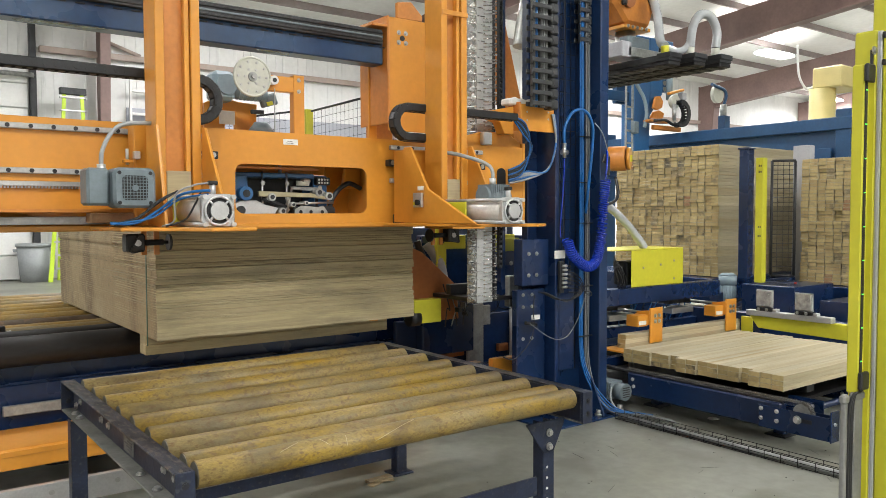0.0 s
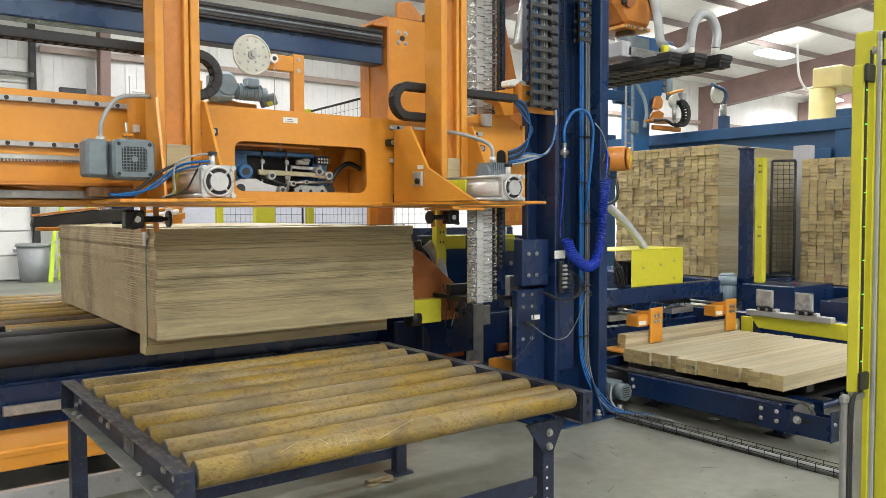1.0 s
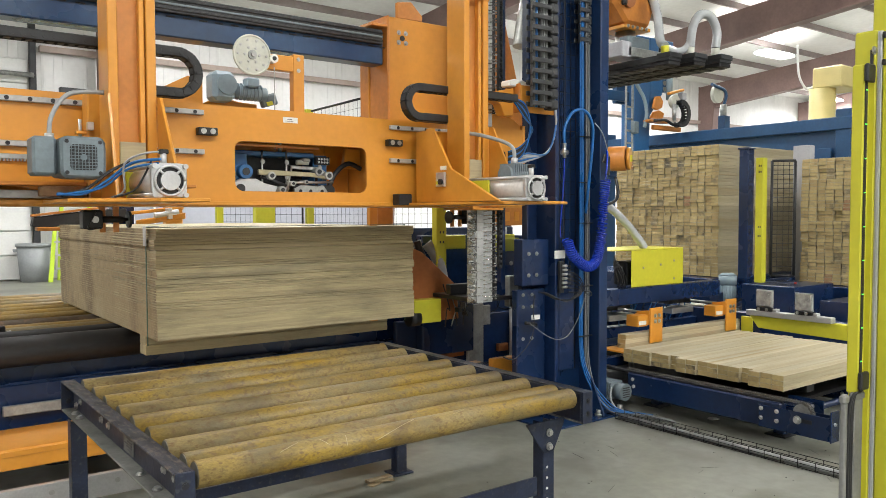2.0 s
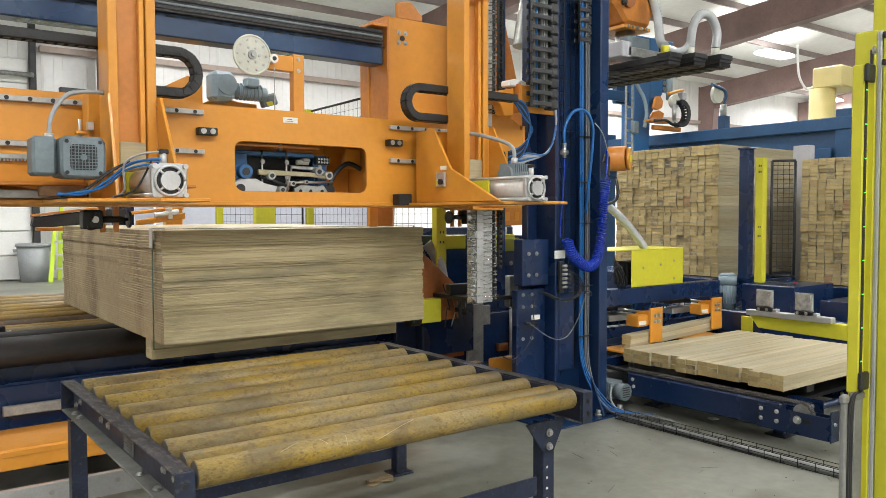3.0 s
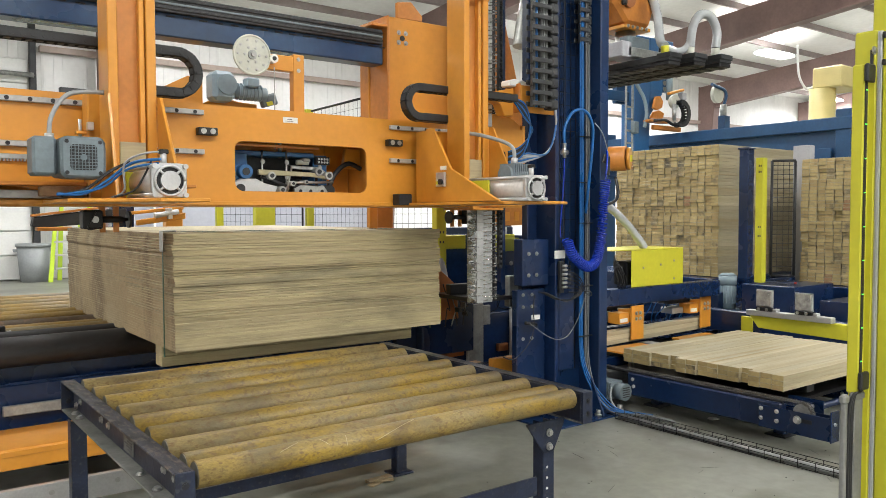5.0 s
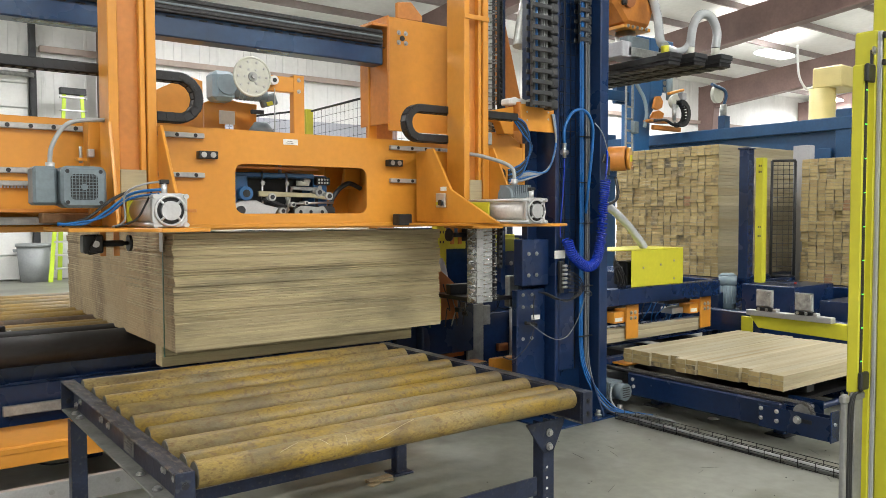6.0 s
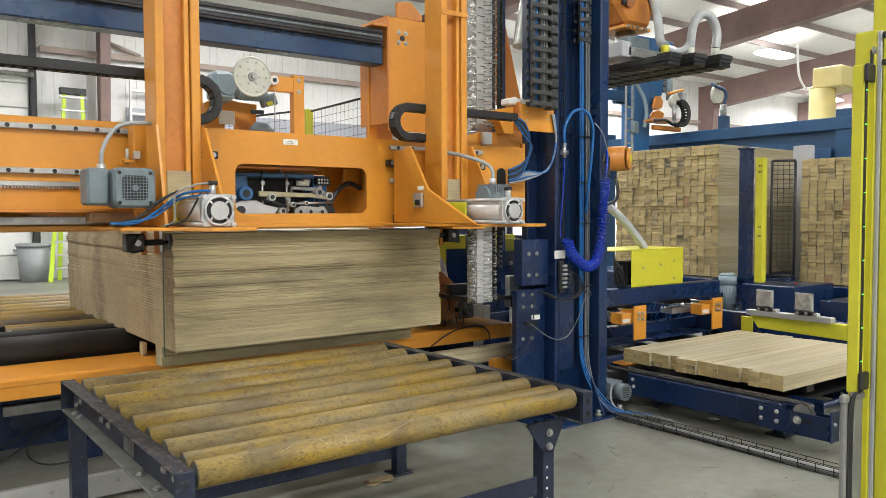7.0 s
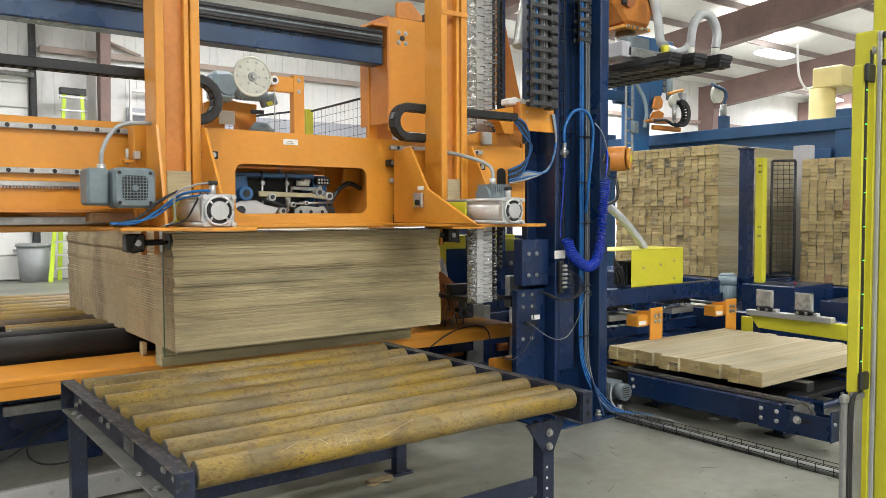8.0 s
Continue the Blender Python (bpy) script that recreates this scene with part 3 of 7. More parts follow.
        box(bm, STACK_X0 - 0.016, STACK_X0 + 0.06, y0 - 0.028, y0 + 0.028, STACK_Z1 + 0.010, STACK_Z1 + 0.016, 0.002)
        part("corner_guard", bm, ALU, s, "pale corner protector under the strap")
    return s


bundle = picket_bundle()


# ---- conveyor under the bundle ----
def infeed():
    c = thing("infeed_conveyor", (1.5, 6.5, 0), "powered roller conveyor with black and brown rollers on a navy frame", "conveyor")
    for y, r in ((5.47, 0.095), (5.745, 0.062)):
        part("roller", C((-2.0, y, 0.842 - r), (3.4, y, 0.842 - r), r, 32), BLACKROLL, c, "black rubber roller")
    part("roller", C((-2.0, 6.36, 0.752), (3.4, 6.36, 0.752), 0.09, 32), ROLLER_RUST, c, "dark brown rubber-coated roller")
    for y in (5.93, 6.07) + tuple(6.70 + 0.27 * k for k in range(7)):
        part("roller", C((-2.0, y, 0.794), (3.4, y, 0.794), 0.048, 24), ROLLER_MUSTARD, c, "worn mustard steel roller")
    # Dark sheet added under the rollers to darken the gaps between them.
    part("deck", B(-2.0, 3.4, 5.78, 8.42, 0.60, 0.62, 0.003), DARKGREY, c)
    br = part("bearing_bracket", B(0.62, 0.755, 5.86, 5.90, 0.76, 0.865, 0.006), BLACK, c)
    part("axle_stub", C((0.755, 5.88, 0.815), (0.79, 5.88, 0.815), 0.016, 10), GALV, br)
    part("frame_beam", B(-2.0, 4.2, 5.46, 5.56, 0.14, 0.54, 0.006), NAVY, c)
    part("frame_beam", B(-2.0, 3.5, 5.62, 5.72, 0.48, 0.655, 0.006), NAVY, c)
    part("frame_beam", B(-2.0, 3.9, 6.2, 6.3, 0.25, 0.5, 0.006), NAVY, c)
    part("side_plate", B(0.40, 0.47, 6.35, 8.42, 0.63, 0.74, 0.006), BLACK, c)
    for x in (-1.0, 1.2, 3.2):
        part("leg", B(x - 0.05, x + 0.05, 5.46, 5.56, 0, 0.30, 0.004), NAVY, c)
    part("alu_bar", B(0.668, 1.6, 5.40, 5.43, 0.36, 0.425, 0.006), GALV, c, "bare aluminium bar")
    b2 = part("base_channel", B(-1.0, 2.4, 4.60, 4.64, 0.02, 0.15, 0.003), ALU, c, "bare aluminium base channel")
    bolts(b2, [(0.62 + 0.17 * i, 4.60, 0.07 + 0.03 * (i % 2)) for i in range(7)], "y", 0.01, 0.008)
    for pts in (((0.5, 5.42, 0.02), (0.72, 5.42, 0.12), (0.86, 5.42, 0.2), (1.0, 5.42, 0.27)), ((1.0, 5.42, 0.3), (0.84, 5.42, 0.22), (0.80, 5.42, 0.1), (0.9, 5.42, 0.02), (1.1, 5.42, 0.01)), ((0.5, 5.40, 0.14), (0.7, 5.40, 0.2), (0.86, 5.40, 0.3))):
        part("cable", T(pts, 0.006, 6), RUBBER, c)
    return c


infeed()


def lift_beam():
    o = thing("lift_beam", (2.0, 4.85, 0.7), "orange painted steel lifting beam under the bundle", "lifting beam")
    part("beam", prism([(4.86, 0.572), (4.86, 0.684), (4.875, 0.69), (5.34, 0.69), (5.34, 0.572)], "x", -1.6, 4.35, 0.004), ORANGE, o)
    part("lip", B(-1.6, 4.35, 4.851, 4.859, 0.648, 0.680, 0.002), ORANGE, o)
    part("pad", B(1.44, 1.465, 5.16, 5.24, 0.691, 0.775, 0.003), PICKET, o, "pale wooden pad")
    part("cable", T(((3.5, 4.84, 0.58), (3.7, 4.82, 0.68), (3.95, 4.83, 0.70), (4.06, 4.82, 0.64), (4.1, 4.83, 0.45)), 0.006, 6), RUBBER, o)
    return o


lift = lift_beam()


# ---- the lifting beam of the gantry (at its upper position) ----
BY = 4.30


def slide_rail(parent, x0, x1, z, y=BY):
    r = part("slide_rail", B(x0, x1, y - 0.03, y - 0.001, z - 0.014, z + 0.014, 0.003), RAILSTEEL, parent, "bright steel slide rail")
    n = max(2, int((x1 - x0) / 0.1))
    bolts(r, [(x0 + (i + 0.5) * (x1 - x0) / n, y - 0.0305, z) for i in range(n)], "y", 0.0075, 0.002, BLACK, "bolt_hole")
    return r


def gantry_beam():
    g = thing("gantry_beam", (2.2, 4.5, 1.64), "orange steel lifting beam with a mechanism window", "machine beam")
    part("front_plate", holed_plate(-1.6, 3.95, 1.645, 2.215, rounded(1.73, 2.606, 1.735, 2.022, 0.05), BY, BY + 0.02), ORANGE, g)
    part("bottom_flange", B(-1.6, 3.95, BY + 0.021, BY + 0.42, 1.645, 1.665, 0.003), ORANGE, g)
    part("top_flange", B(-1.6, 3.95, BY + 0.021, BY + 0.42, 2.19, 2.21, 0.003), ORANGE, g)
    part("back_plate", B(-1.6, 1.55, BY + 0.42, BY + 0.44, 1.645, 2.21, 0.003), ORANGE, g)
    part("back_plate", B(2.75, 3.95, BY + 0.42, BY + 0.44, 1.645, 2.21, 0.003), ORANGE, g)
    for x in (1.62, 2.7):
        part("rib", B(x, x + 0.02, BY + 0.022, BY + 0.41, 1.667, 2.188, 0.002), ORANGE, g)
    part("lower_lip", B(-1.6, 3.9, BY - 0.016, BY - 0.002, 1.652, 1.676, 0.003), ORANGE, g)
    for x0, x1, z in ((-1.6, 1.545, 2.165), (-1.6, 1.545, 1.948), (2.775, 3.55, 2.162), (2.775, 3.55, 1.948)):
        slide_rail(g, x0, x1, z)
    bm = B(-1.6, 0.95, BY - 0.028, BY - 0.002, 1.873, 1.897, 0.002)
    for i in range(170):
        box(bm, -1.6 + 0.015 * i, -1.593 + 0.015 * i, BY - 0.028, BY - 0.004, 1.862, 1.873)
    part("gear_rack", bm, STEEL, g, "toothed steel gear rack")
    r = part("lower_track", B(-1.6, 1.4, BY - 0.065, BY - 0.018, 1.682, 1.722, 0.003), RAILSTEEL, g)
    bolts(r, [(0.2 + 0.1 * i, BY - 0.0655, 1.702) for i in range(12)], "y", 0.008, 0.006)
    part("track_shelf", B(-1.6, 1.45, BY - 0.16, BY - 0.02, 1.742, 1.76, 0.003), ORANGE_DULL, g)
    for x in (1.56, 2.80, 3.50):
        s = part("stop_block", B(x - 0.055, x + 0.055, BY - 0.05, BY - 0.002, 2.04, 2.082, 0.004), BLACK, g, "black rubber stop block")
        bolts(s, [(x - 0.026, BY - 0.05, 2.061), (x + 0.026, BY - 0.05, 2.061)], "y", 0.011, 0.006)
    p = part("label", B(2.03, 2.125, BY - 0.003, BY - 0.0005, 2.145, 2.178, 0), LABEL, g, "white printed label")
    for k, w in enumerate((0.05, 0.035)):
        part("print_bar", B(2.045 + 0.01 * k, 2.045 + 0.01 * k + w, BY - 0.0042, BY - 0.0032, 2.153 + 0.011 * k, 2.156 + 0.011 * k, 0), PRINT, p)
    part("corner_clip", B(2.79, 2.89, BY - 0.10, BY - 0.018, 1.658, 1.73, 0.005), DARKGREY, g)
    # measuring wheel on its bracket
    part("wheel_post", B(2.20, 2.275, 4.5, 4.56, 2.21, 2.60, 0.004), ORANGE, g)
    part("wheel_arm", B(2.0, 2.2, 4.5, 4.55, 2.49, 2.585, 0.004), ORANGE, g)
    w = part("measuring_wheel", C((1.912, 4.46, 2.555), (1.912, 4.472, 2.555), 0.112, 40), CREAM, g, "cream round pulley wheel with bolt circle")
    bm = bmesh.new()
    tube(bm, [(1.912 + 0.114 * math.cos(a * math.pi / 20), 4.464, 2.555 + 0.114 * math.sin(a * math.pi / 20)) for a in range(41)], 0.008, 6, 0)
    part("rim", bm, CREAM, w)
    part("hub", C((1.912, 4.45, 2.555), (1.912, 4.46, 2.555), 0.028, 20), GALV, w)
    part("axle_nut", C((1.912, 4.435, 2.555), (1.912, 4.4499, 2.555), 0.015, 6), RAILSTEEL, w)
    bolts(w, [(1.912 + q * math.cos(a), 4.46, 2.555 + q * math.sin(a)) for q, k in ((0.09, 10), (0.046, 6)) for a in [2 * math.pi * i / k for i in range(k)]], "y", 0.006, 0.006)
    pu = part("pulley", C((2.055, 4.46, 2.55), (2.055, 4.5, 2.55), 0.027, 20), WHITE, g)
    part("pulley_bearing", C((2.055, 4.455, 2.55), (2.055, 4.4599, 2.55), 0.013, 14), DARKGREY, pu)
    bolts(g, [(2.235, 4.499, 2.57), (2.235, 4.499, 2.50)], "y", 0.009, 0.008)
    part("rope", C((2.06, 4.475, 2.5), (2.06, 4.475, 2.0), 0.004, 6), GALV, g)
    # strapping head seen through the window and above the beam
    # Dark grey plate paints the darkness inside the head.
    box_ = part("head_box", B(1.72, 2.42, 4.66, 4.70, 1.67, 1.985, 0.006), DARKGREY, g, "dark plate painting the strapping head's dark interior")
    hs = part("head_side", B(2.325, 2.423, 4.49, 4.65, 1.69, 1.975, 0.005), BRIGHTBLUE, g, "bright blue side frame")
    part("slot", B(2.337, 2.355, 4.486, 4.4895, 1.71, 1.86, 0.0), BLACK, hs)
    bolts(hs, [(2.370, 4.489, z) for z in (1.90, 1.95)], "y", 0.010, 0.008)
    part("head_block", B(1.784, 1.878, 4.47, 4.65, 1.80, 1.975, 0.008), BRIGHTBLUE, g, "bright blue cast block")
    part("head_top", B(1.72, 2.323, 4.47, 4.62, 1.955, 1.985, 0.006), BRIGHTBLUE, g)
    part("inner_rib", B(1.86, 1.875, 4.52, 4.64, 1.80, 1.95, 0.003), BRIGHTBLUE, g)
    part("ratchet_body", prism([(2.17, 1.705), (2.40, 1.705), (2.40, 1.745), (2.37, 1.785), (2.33, 1.775), (2.22, 1.785), (2.17, 1.76)], "y", 4.44, 4.449, 0.002), GALV, g, "bare cast ratchet body")
    bolts(g, [(x, 4.439, 1.745) for x in (2.21, 2.28, 2.36)], "y", 0.008, 0.004, BLACK)
    part("air_coupler", C((2.20, 4.47, 1.925), (2.28, 4.47, 1.925), 0.016, 12), CREAM, g)
    part("spring_rod", C((2.12, 4.455, 1.72), (2.16, 4.455, 1.90), 0.007, 8), STEEL, g)
    part("cam_plate", prism([(1.74, 1.70), (2.02, 1.70), (2.06, 1.77), (1.97, 1.79), (1.92, 1.815), (1.82, 1.815), (1.78, 1.79), (1.74, 1.79)], "y", 4.44, 4.47, 0.004), ALU, g)
    part("cam_hub", C((1.815, 4.42, 1.755), (1.815, 4.44, 1.755), 0.026, 20), DARKGREY, g)
    LEVER = mat("brass_lever", (0.42, 0.38, 0.24), 0.35, 0.5, var=0.08)
    part("lever", prism([(1.93, 1.872), (2.28, 1.862), (2.40, 1.838), (2.40, 1.822), (2.27, 1.835), (1.93, 1.838)], "y", 4.43, 4.45, 0.003), LEVER, g, "brass-coloured lever")
    part("link_bar", prism([(2.16, 1.905), (2.36, 1.90), (2.42, 1.86), (2.40, 1.84), (2.34, 1.875), (2.17, 1.885)], "y", 4.47, 4.49, 0.003), GALV, g)
    part("pull_rod", C((2.14, 4.44, 1.795), (2.44, 4.44, 1.805), 0.008, 10), STEEL, g)
    part("tie_bar", C((1.96, 4.46, 1.83), (2.12, 4.46, 1.775), 0.012, 10), DARKGREY, g)
    for x, z, r in ((1.845, 1.855, 0.042), (2.33, 1.868, 0.026), (2.40, 1.845, 0.026), (2.01, 1.835, 0.024), (2.08, 1.75, 0.022), (2.15, 1.79, 0.016), (2.24, 1.80, 0.014)):
        pv = part("pivot", C((x, 4.415, z), (x, 4.50, z), r, 18), BRIGHTBLUE if r > 0.04 else GALV, g)
        part("pin", C((x, 4.41, z), (x, 4.4149, z), r * 0.55, 14), DARKGREY, pv)
    part("chain_case", prism(rounded(2.16, 2.46, 1.70, 1.785, 0.03), "y", 4.45, 4.52, 0.004), BLACK, g)
    part("clevis", B(2.23, 2.29, 4.45, 4.5, 1.925, 1.955, 0.01), GALV, g)
    tb = part("terminal_strip", B(2.33, 2.43, 4.46, 4.5, 1.915, 1.965, 0.004), BLACK, g)
    bolts(tb, [(2.35 + 0.02 * i, 4.459, z) for i in range(4) for z in (1.93, 1.95)], "y", 0.005, 0.003)
    for x in (1.97, 2.13):
        part("tie_rod", C((x, 4.47, 1.70), (x, 4.47, 1.99), 0.006, 8), STEEL, g)
        bolts(g, [(x, 4.463, z) for z in (1.76, 1.83, 1.92)], "y", 0.010, 0.01)
    part("spout", prism([(2.56, 1.90), (2.69, 1.90), (2.69, 2.03), (2.58, 2.03)], "y", 4.52, 4.56, 0.004), ORANGE, g)
    part("inner_plate", B(2.52, 2.699, 4.70, 4.715, 1.668, 2.187, 0.003), ORANGE, g)
    part("inner_header", B(1.642, 2.519, 4.705, 4.715, 1.99, 2.187, 0.003), ORANGE, g)
    part("hose", T(((2.42, 4.5, 1.70), (2.48, 4.5, 1.85), (2.58, 4.5, 1.93), (2.68, 4.5, 1.9)), 0.016, 8), DARKGREY, g)
    part("perforated_guard", B(1.72, 2.3, 4.36, 4.38, 2.0, 2.016, 0.002), ORANGE_DULL, g)
    part("shaft", C((2.1, 4.5, 1.95), (2.1, 4.5, 2.19), 0.012, 10), STEEL, g)
    # bracket at the end that carries the cable chains
    part("end_bracket", prism([(3.52, 2.42), (3.60, 2.46), (3.79, 2.50), (3.79, 2.30), (3.70, 2.30), (3.66, 2.38)], "y", 4.215, 4.30, 0.004), ORANGE, g)
    part("chain_bracket", B(3.801, 4.13, 4.15, 4.165, 2.325, 2.515, 0.003), ORANGE, g)
    part("bracket_return", B(3.80, 3.815, 4.166, 4.30, 2.325, 2.53, 0.003), ORANGE_DULL, g)
    part("end_cheek", prism([(3.25, 2.0), (3.96, 2.0), (3.96, 2.25), (3.82, 2.33), (3.55, 2.31), (3.25, 2.23)], "y", 4.325, 4.345, 0.003), ORANGE, g)
    part("end_post", B(3.952, 3.98, 4.30, 4.5, 1.66, 2.25, 0.003), ORANGE, g)
    part("cloth", prism([(3.737, 2.510), (3.957, 2.510), (3.957, 2.568), (3.926, 2.560), (3.894, 2.552), (3.863, 2.564), (3.831, 2.556), (3.800, 2.568), (3.768, 2.560), (3.737, 2.552)], "y", 4.20, 4.30, 0.008), WHITE, g, "crumpled white rag lying on the bracket")
    bolts(g, [(x, 4.16, z) for x, z in ((3.86, 2.46), (3.86, 2.40), (4.07, 2.47), (4.07, 2.42))], "y", 0.008, 0.012)
    part("cable_slot", prism(rounded(3.70, 3.78, 1.78, 2.06, 0.035), "y", 4.292, 4.298), BLACK, g)
    part("junction_box", B(3.56, 3.64, 4.275, 4.32, 2.22, 2.31, 0.006), ALU, g)
    for i in range(7):
        d = 0.012 * i
        part("cable", T(((3.66, 4.07, 2.40 - d * 0.3), (3.78, 4.08 + d * 0.3, 2.36 - d), (3.86 + d * 0.3, 4.12, 2.2), (3.84, 4.18, 2.02 + d), (3.74, 4.22, 1.97 + d)), 0.0065, 6), (BLUEHOSE, RUBBER, RUBBER)[i % 3], g)
    for i in range(5):
        d = 0.014 * i
        part("cable", T(((4.10 + d * 0.4, 4.14, 2.46), (4.13, 4.13, 2.25), (4.06 - d * 0.2, 4.14, 2.06 - d * 0.3), (3.9, 4.2, 1.98 + d), (3.76, 4.24, 1.95 + d)), 0.008, 6), (GREYCABLE, BLUEHOSE, GREYCABLE)[i % 3], g)
    return g


beam = gantry_beam()


# ---- clamp carriages, modelled in their open position ----
def fan_motor(c, x, y, z):
    """A grey gear motor: flat round-cornered fan cover facing the camera, ribbed body behind it."""
    m = part("motor", prism(rounded(x - 0.094, x + 0.094, z - 0.092, z + 0.092, 0.035), "y", y, y + 0.16, 0.012), GREY, c, "blue-grey electric gear motor")
    part("terminal_box", B(x - 0.195, x - 0.098, y + 0.05, y + 0.19, z - 0.08, z + 0.09, 0.012), GREY, m)
    part("gear_housing", prism(rounded(x - 0.075, x + 0.08, z - 0.08, z + 0.07, 0.03), "y", y + 0.16, y + 0.36, 0.004), GREY, m)
    bm = bmesh.new()
    for i in range(8):
        d = -0.049 + 0.014 * i
        box(bm, x - 0.055, x + 0.055, y - 0.004, y - 0.0013, z + d - 0.0013, z + d + 0.0013)
        box(bm, x + d - 0.0013, x + d + 0.0013, y - 0.004, y - 0.001, z - 0.055, z + 0.055)
    part("grille", bm, GREY, m)
    part("fan_opening", prism(rounded(x - 0.056, x + 0.056, z - 0.056, z + 0.056, 0.02), "y", y - 0.0012, y - 0.0004), BLACK, m)
    part("grille_hub", C((x, y - 0.006, z), (x, y - 0.002, z), 0.014, 16), GREY, m)
    bolts(m, [(x + a * 0.068, y - 0.001, z + b * 0.068) for a in (-1, 1) for b in (-1, 1)], "y", 0.006, 0.004, BLACK)
    return m


def air_cylinder(c, x, y, z, long=0.42):
    """A stubby pneumatic cylinder lying towards the camera, with a cast star-shaped end cap."""
    a = part("air_cylinder", C((x, y + 0.045, z), (x, y + long, z), 0.070, 28), CAST, c, "cast aluminium pneumatic cylinder")
    cap = part("end_cap", prism(rounded(x - 0.076, x + 0.076, z - 0.072, z + 0.076, 0.03), "y", y + 0.02, y + 0.05, 0.003), ALU, a)
    bm = bmesh.new()
    cyl(bm, (x, y + 0.0, z), (x, y + 0.02, z), 0.042, 24)
    tube(bm, [(x + 0.064 * math.cos(i * math.pi / 16), y + 0.012, z + 0.064 * math.sin(i * math.pi / 16)) for i in range(33)], 0.0065, 6, 0)
    for i in range(4):
        t = i * math.pi / 2 + math.pi / 4
        cyl(bm, (x + 0.03 * math.cos(t), y + 0.012, z + 0.03 * math.sin(t)), (x + 0.064 * math.cos(t), y + 0.012, z + 0.064 * math.sin(t)), 0.006, 6)
    part("star_guard", bm, ALU, a)
    part("dark_recess", C((x, y + 0.0185, z), (x, y + 0.0195, z), 0.063, 24), BLACK, a)
    for sx in (-1, 1):
        for sz in (-1, 1):
            part("tie_rod", C((x + sx * 0.066, y, z + sz * 0.062), (x + sx * 0.066, y + long, z + sz * 0.062), 0.011, 12), ALU, a)
    part("port", C((x - 0.02, y + 0.035, z + 0.06), (x - 0.02, y + 0.035, z + 0.12), 0.014, 12), ALU, a)
    part("fitting", B(x - 0.04, x + 0.0, y + 0.02, y + 0.05, z + 0.115, z + 0.135, 0.004), BLACK, a)
    return a


def column(c, x0, x1, y0, y1, z0, z1):
    """An open channel column with two flanges and a set-back web."""
    k = part("column", B(x0, x0 + 0.045, y0, y1, z0, z1, 0.004), ORANGE, c)
    part("web", B(x0 + 0.046, x1 - 0.046, y0 + 0.05, y0 + 0.07, z0, z1, 0), ORANGE_DULL, k)
    part("flange", B(x1 - 0.045, x1, y0, y1, z0, z1, 0.004), ORANGE, k)
    part("inner_rail", B(x1 - 0.075, x1 - 0.05, y0 + 0.012, y0 + 0.05, z0, z1, 0.003), ORANGE, k)
    part("tie_plate", B(x0, x1, y0 - 0.008, y0 - 0.001, z1 - 0.60, z1 - 0.57, 0.002), ORANGE, k)
    part("wood_block", B(x0 + 0.048, x1 - 0.052, y0 + 0.006, y0 + 0.046, z0 + 0.115, z0 + 0.27, 0.002), PICKET, k, "pale wooden backing block")
    return k


def probe(c, x, y, z, way):
    """A sprung contact pad that meets the ends of the top boards; way is the side it faces along x."""
    def span(a, b):
        return sorted((x - way * a, x - way * b))
    a, b = span(0.25, 0.15)
    p = part("probe_body", B(a, b, y - 0.045, y + 0.045, z - 0.05, z + 0.05, 0.008), BLACK, c, "black pneumatic probe")
    part("plunger", C((x, y, z), (x - way * 0.15, y, z), 0.010, 12), BLACK, p)
    part("pad", C((x, y, z), (x - way * 0.014, y, z), 0.046, 24), BLACK, p)
    part("spring", C((x - way * 0.04, y, z), (x - way * 0.15, y, z), 0.017, 12), RUBBER, p)
    part("lens", C((x - way * 0.19, y - 0.046, z), (x - way * 0.19, y - 0.055, z), 0.018, 12), ALU, p)
    part("loop_cable", T(((x - way * 0.18, y - 0.05, z + 0.05), (x - way * 0.2, y - 0.06, z + 0.02), (x - way * 0.23, y - 0.06, z - 0.05), (x - way * 0.16, y - 0.05, z - 0.04)), 0.004, 5), BLACK, p)
    for d in (0.05, 0.12):
        a, b = span(d + 0.03, d)
        part("hanger", B(a, b, y + 0.03, y + 0.045, z - 0.07, 1.655, 0.002), ORANGE_DULL, c)


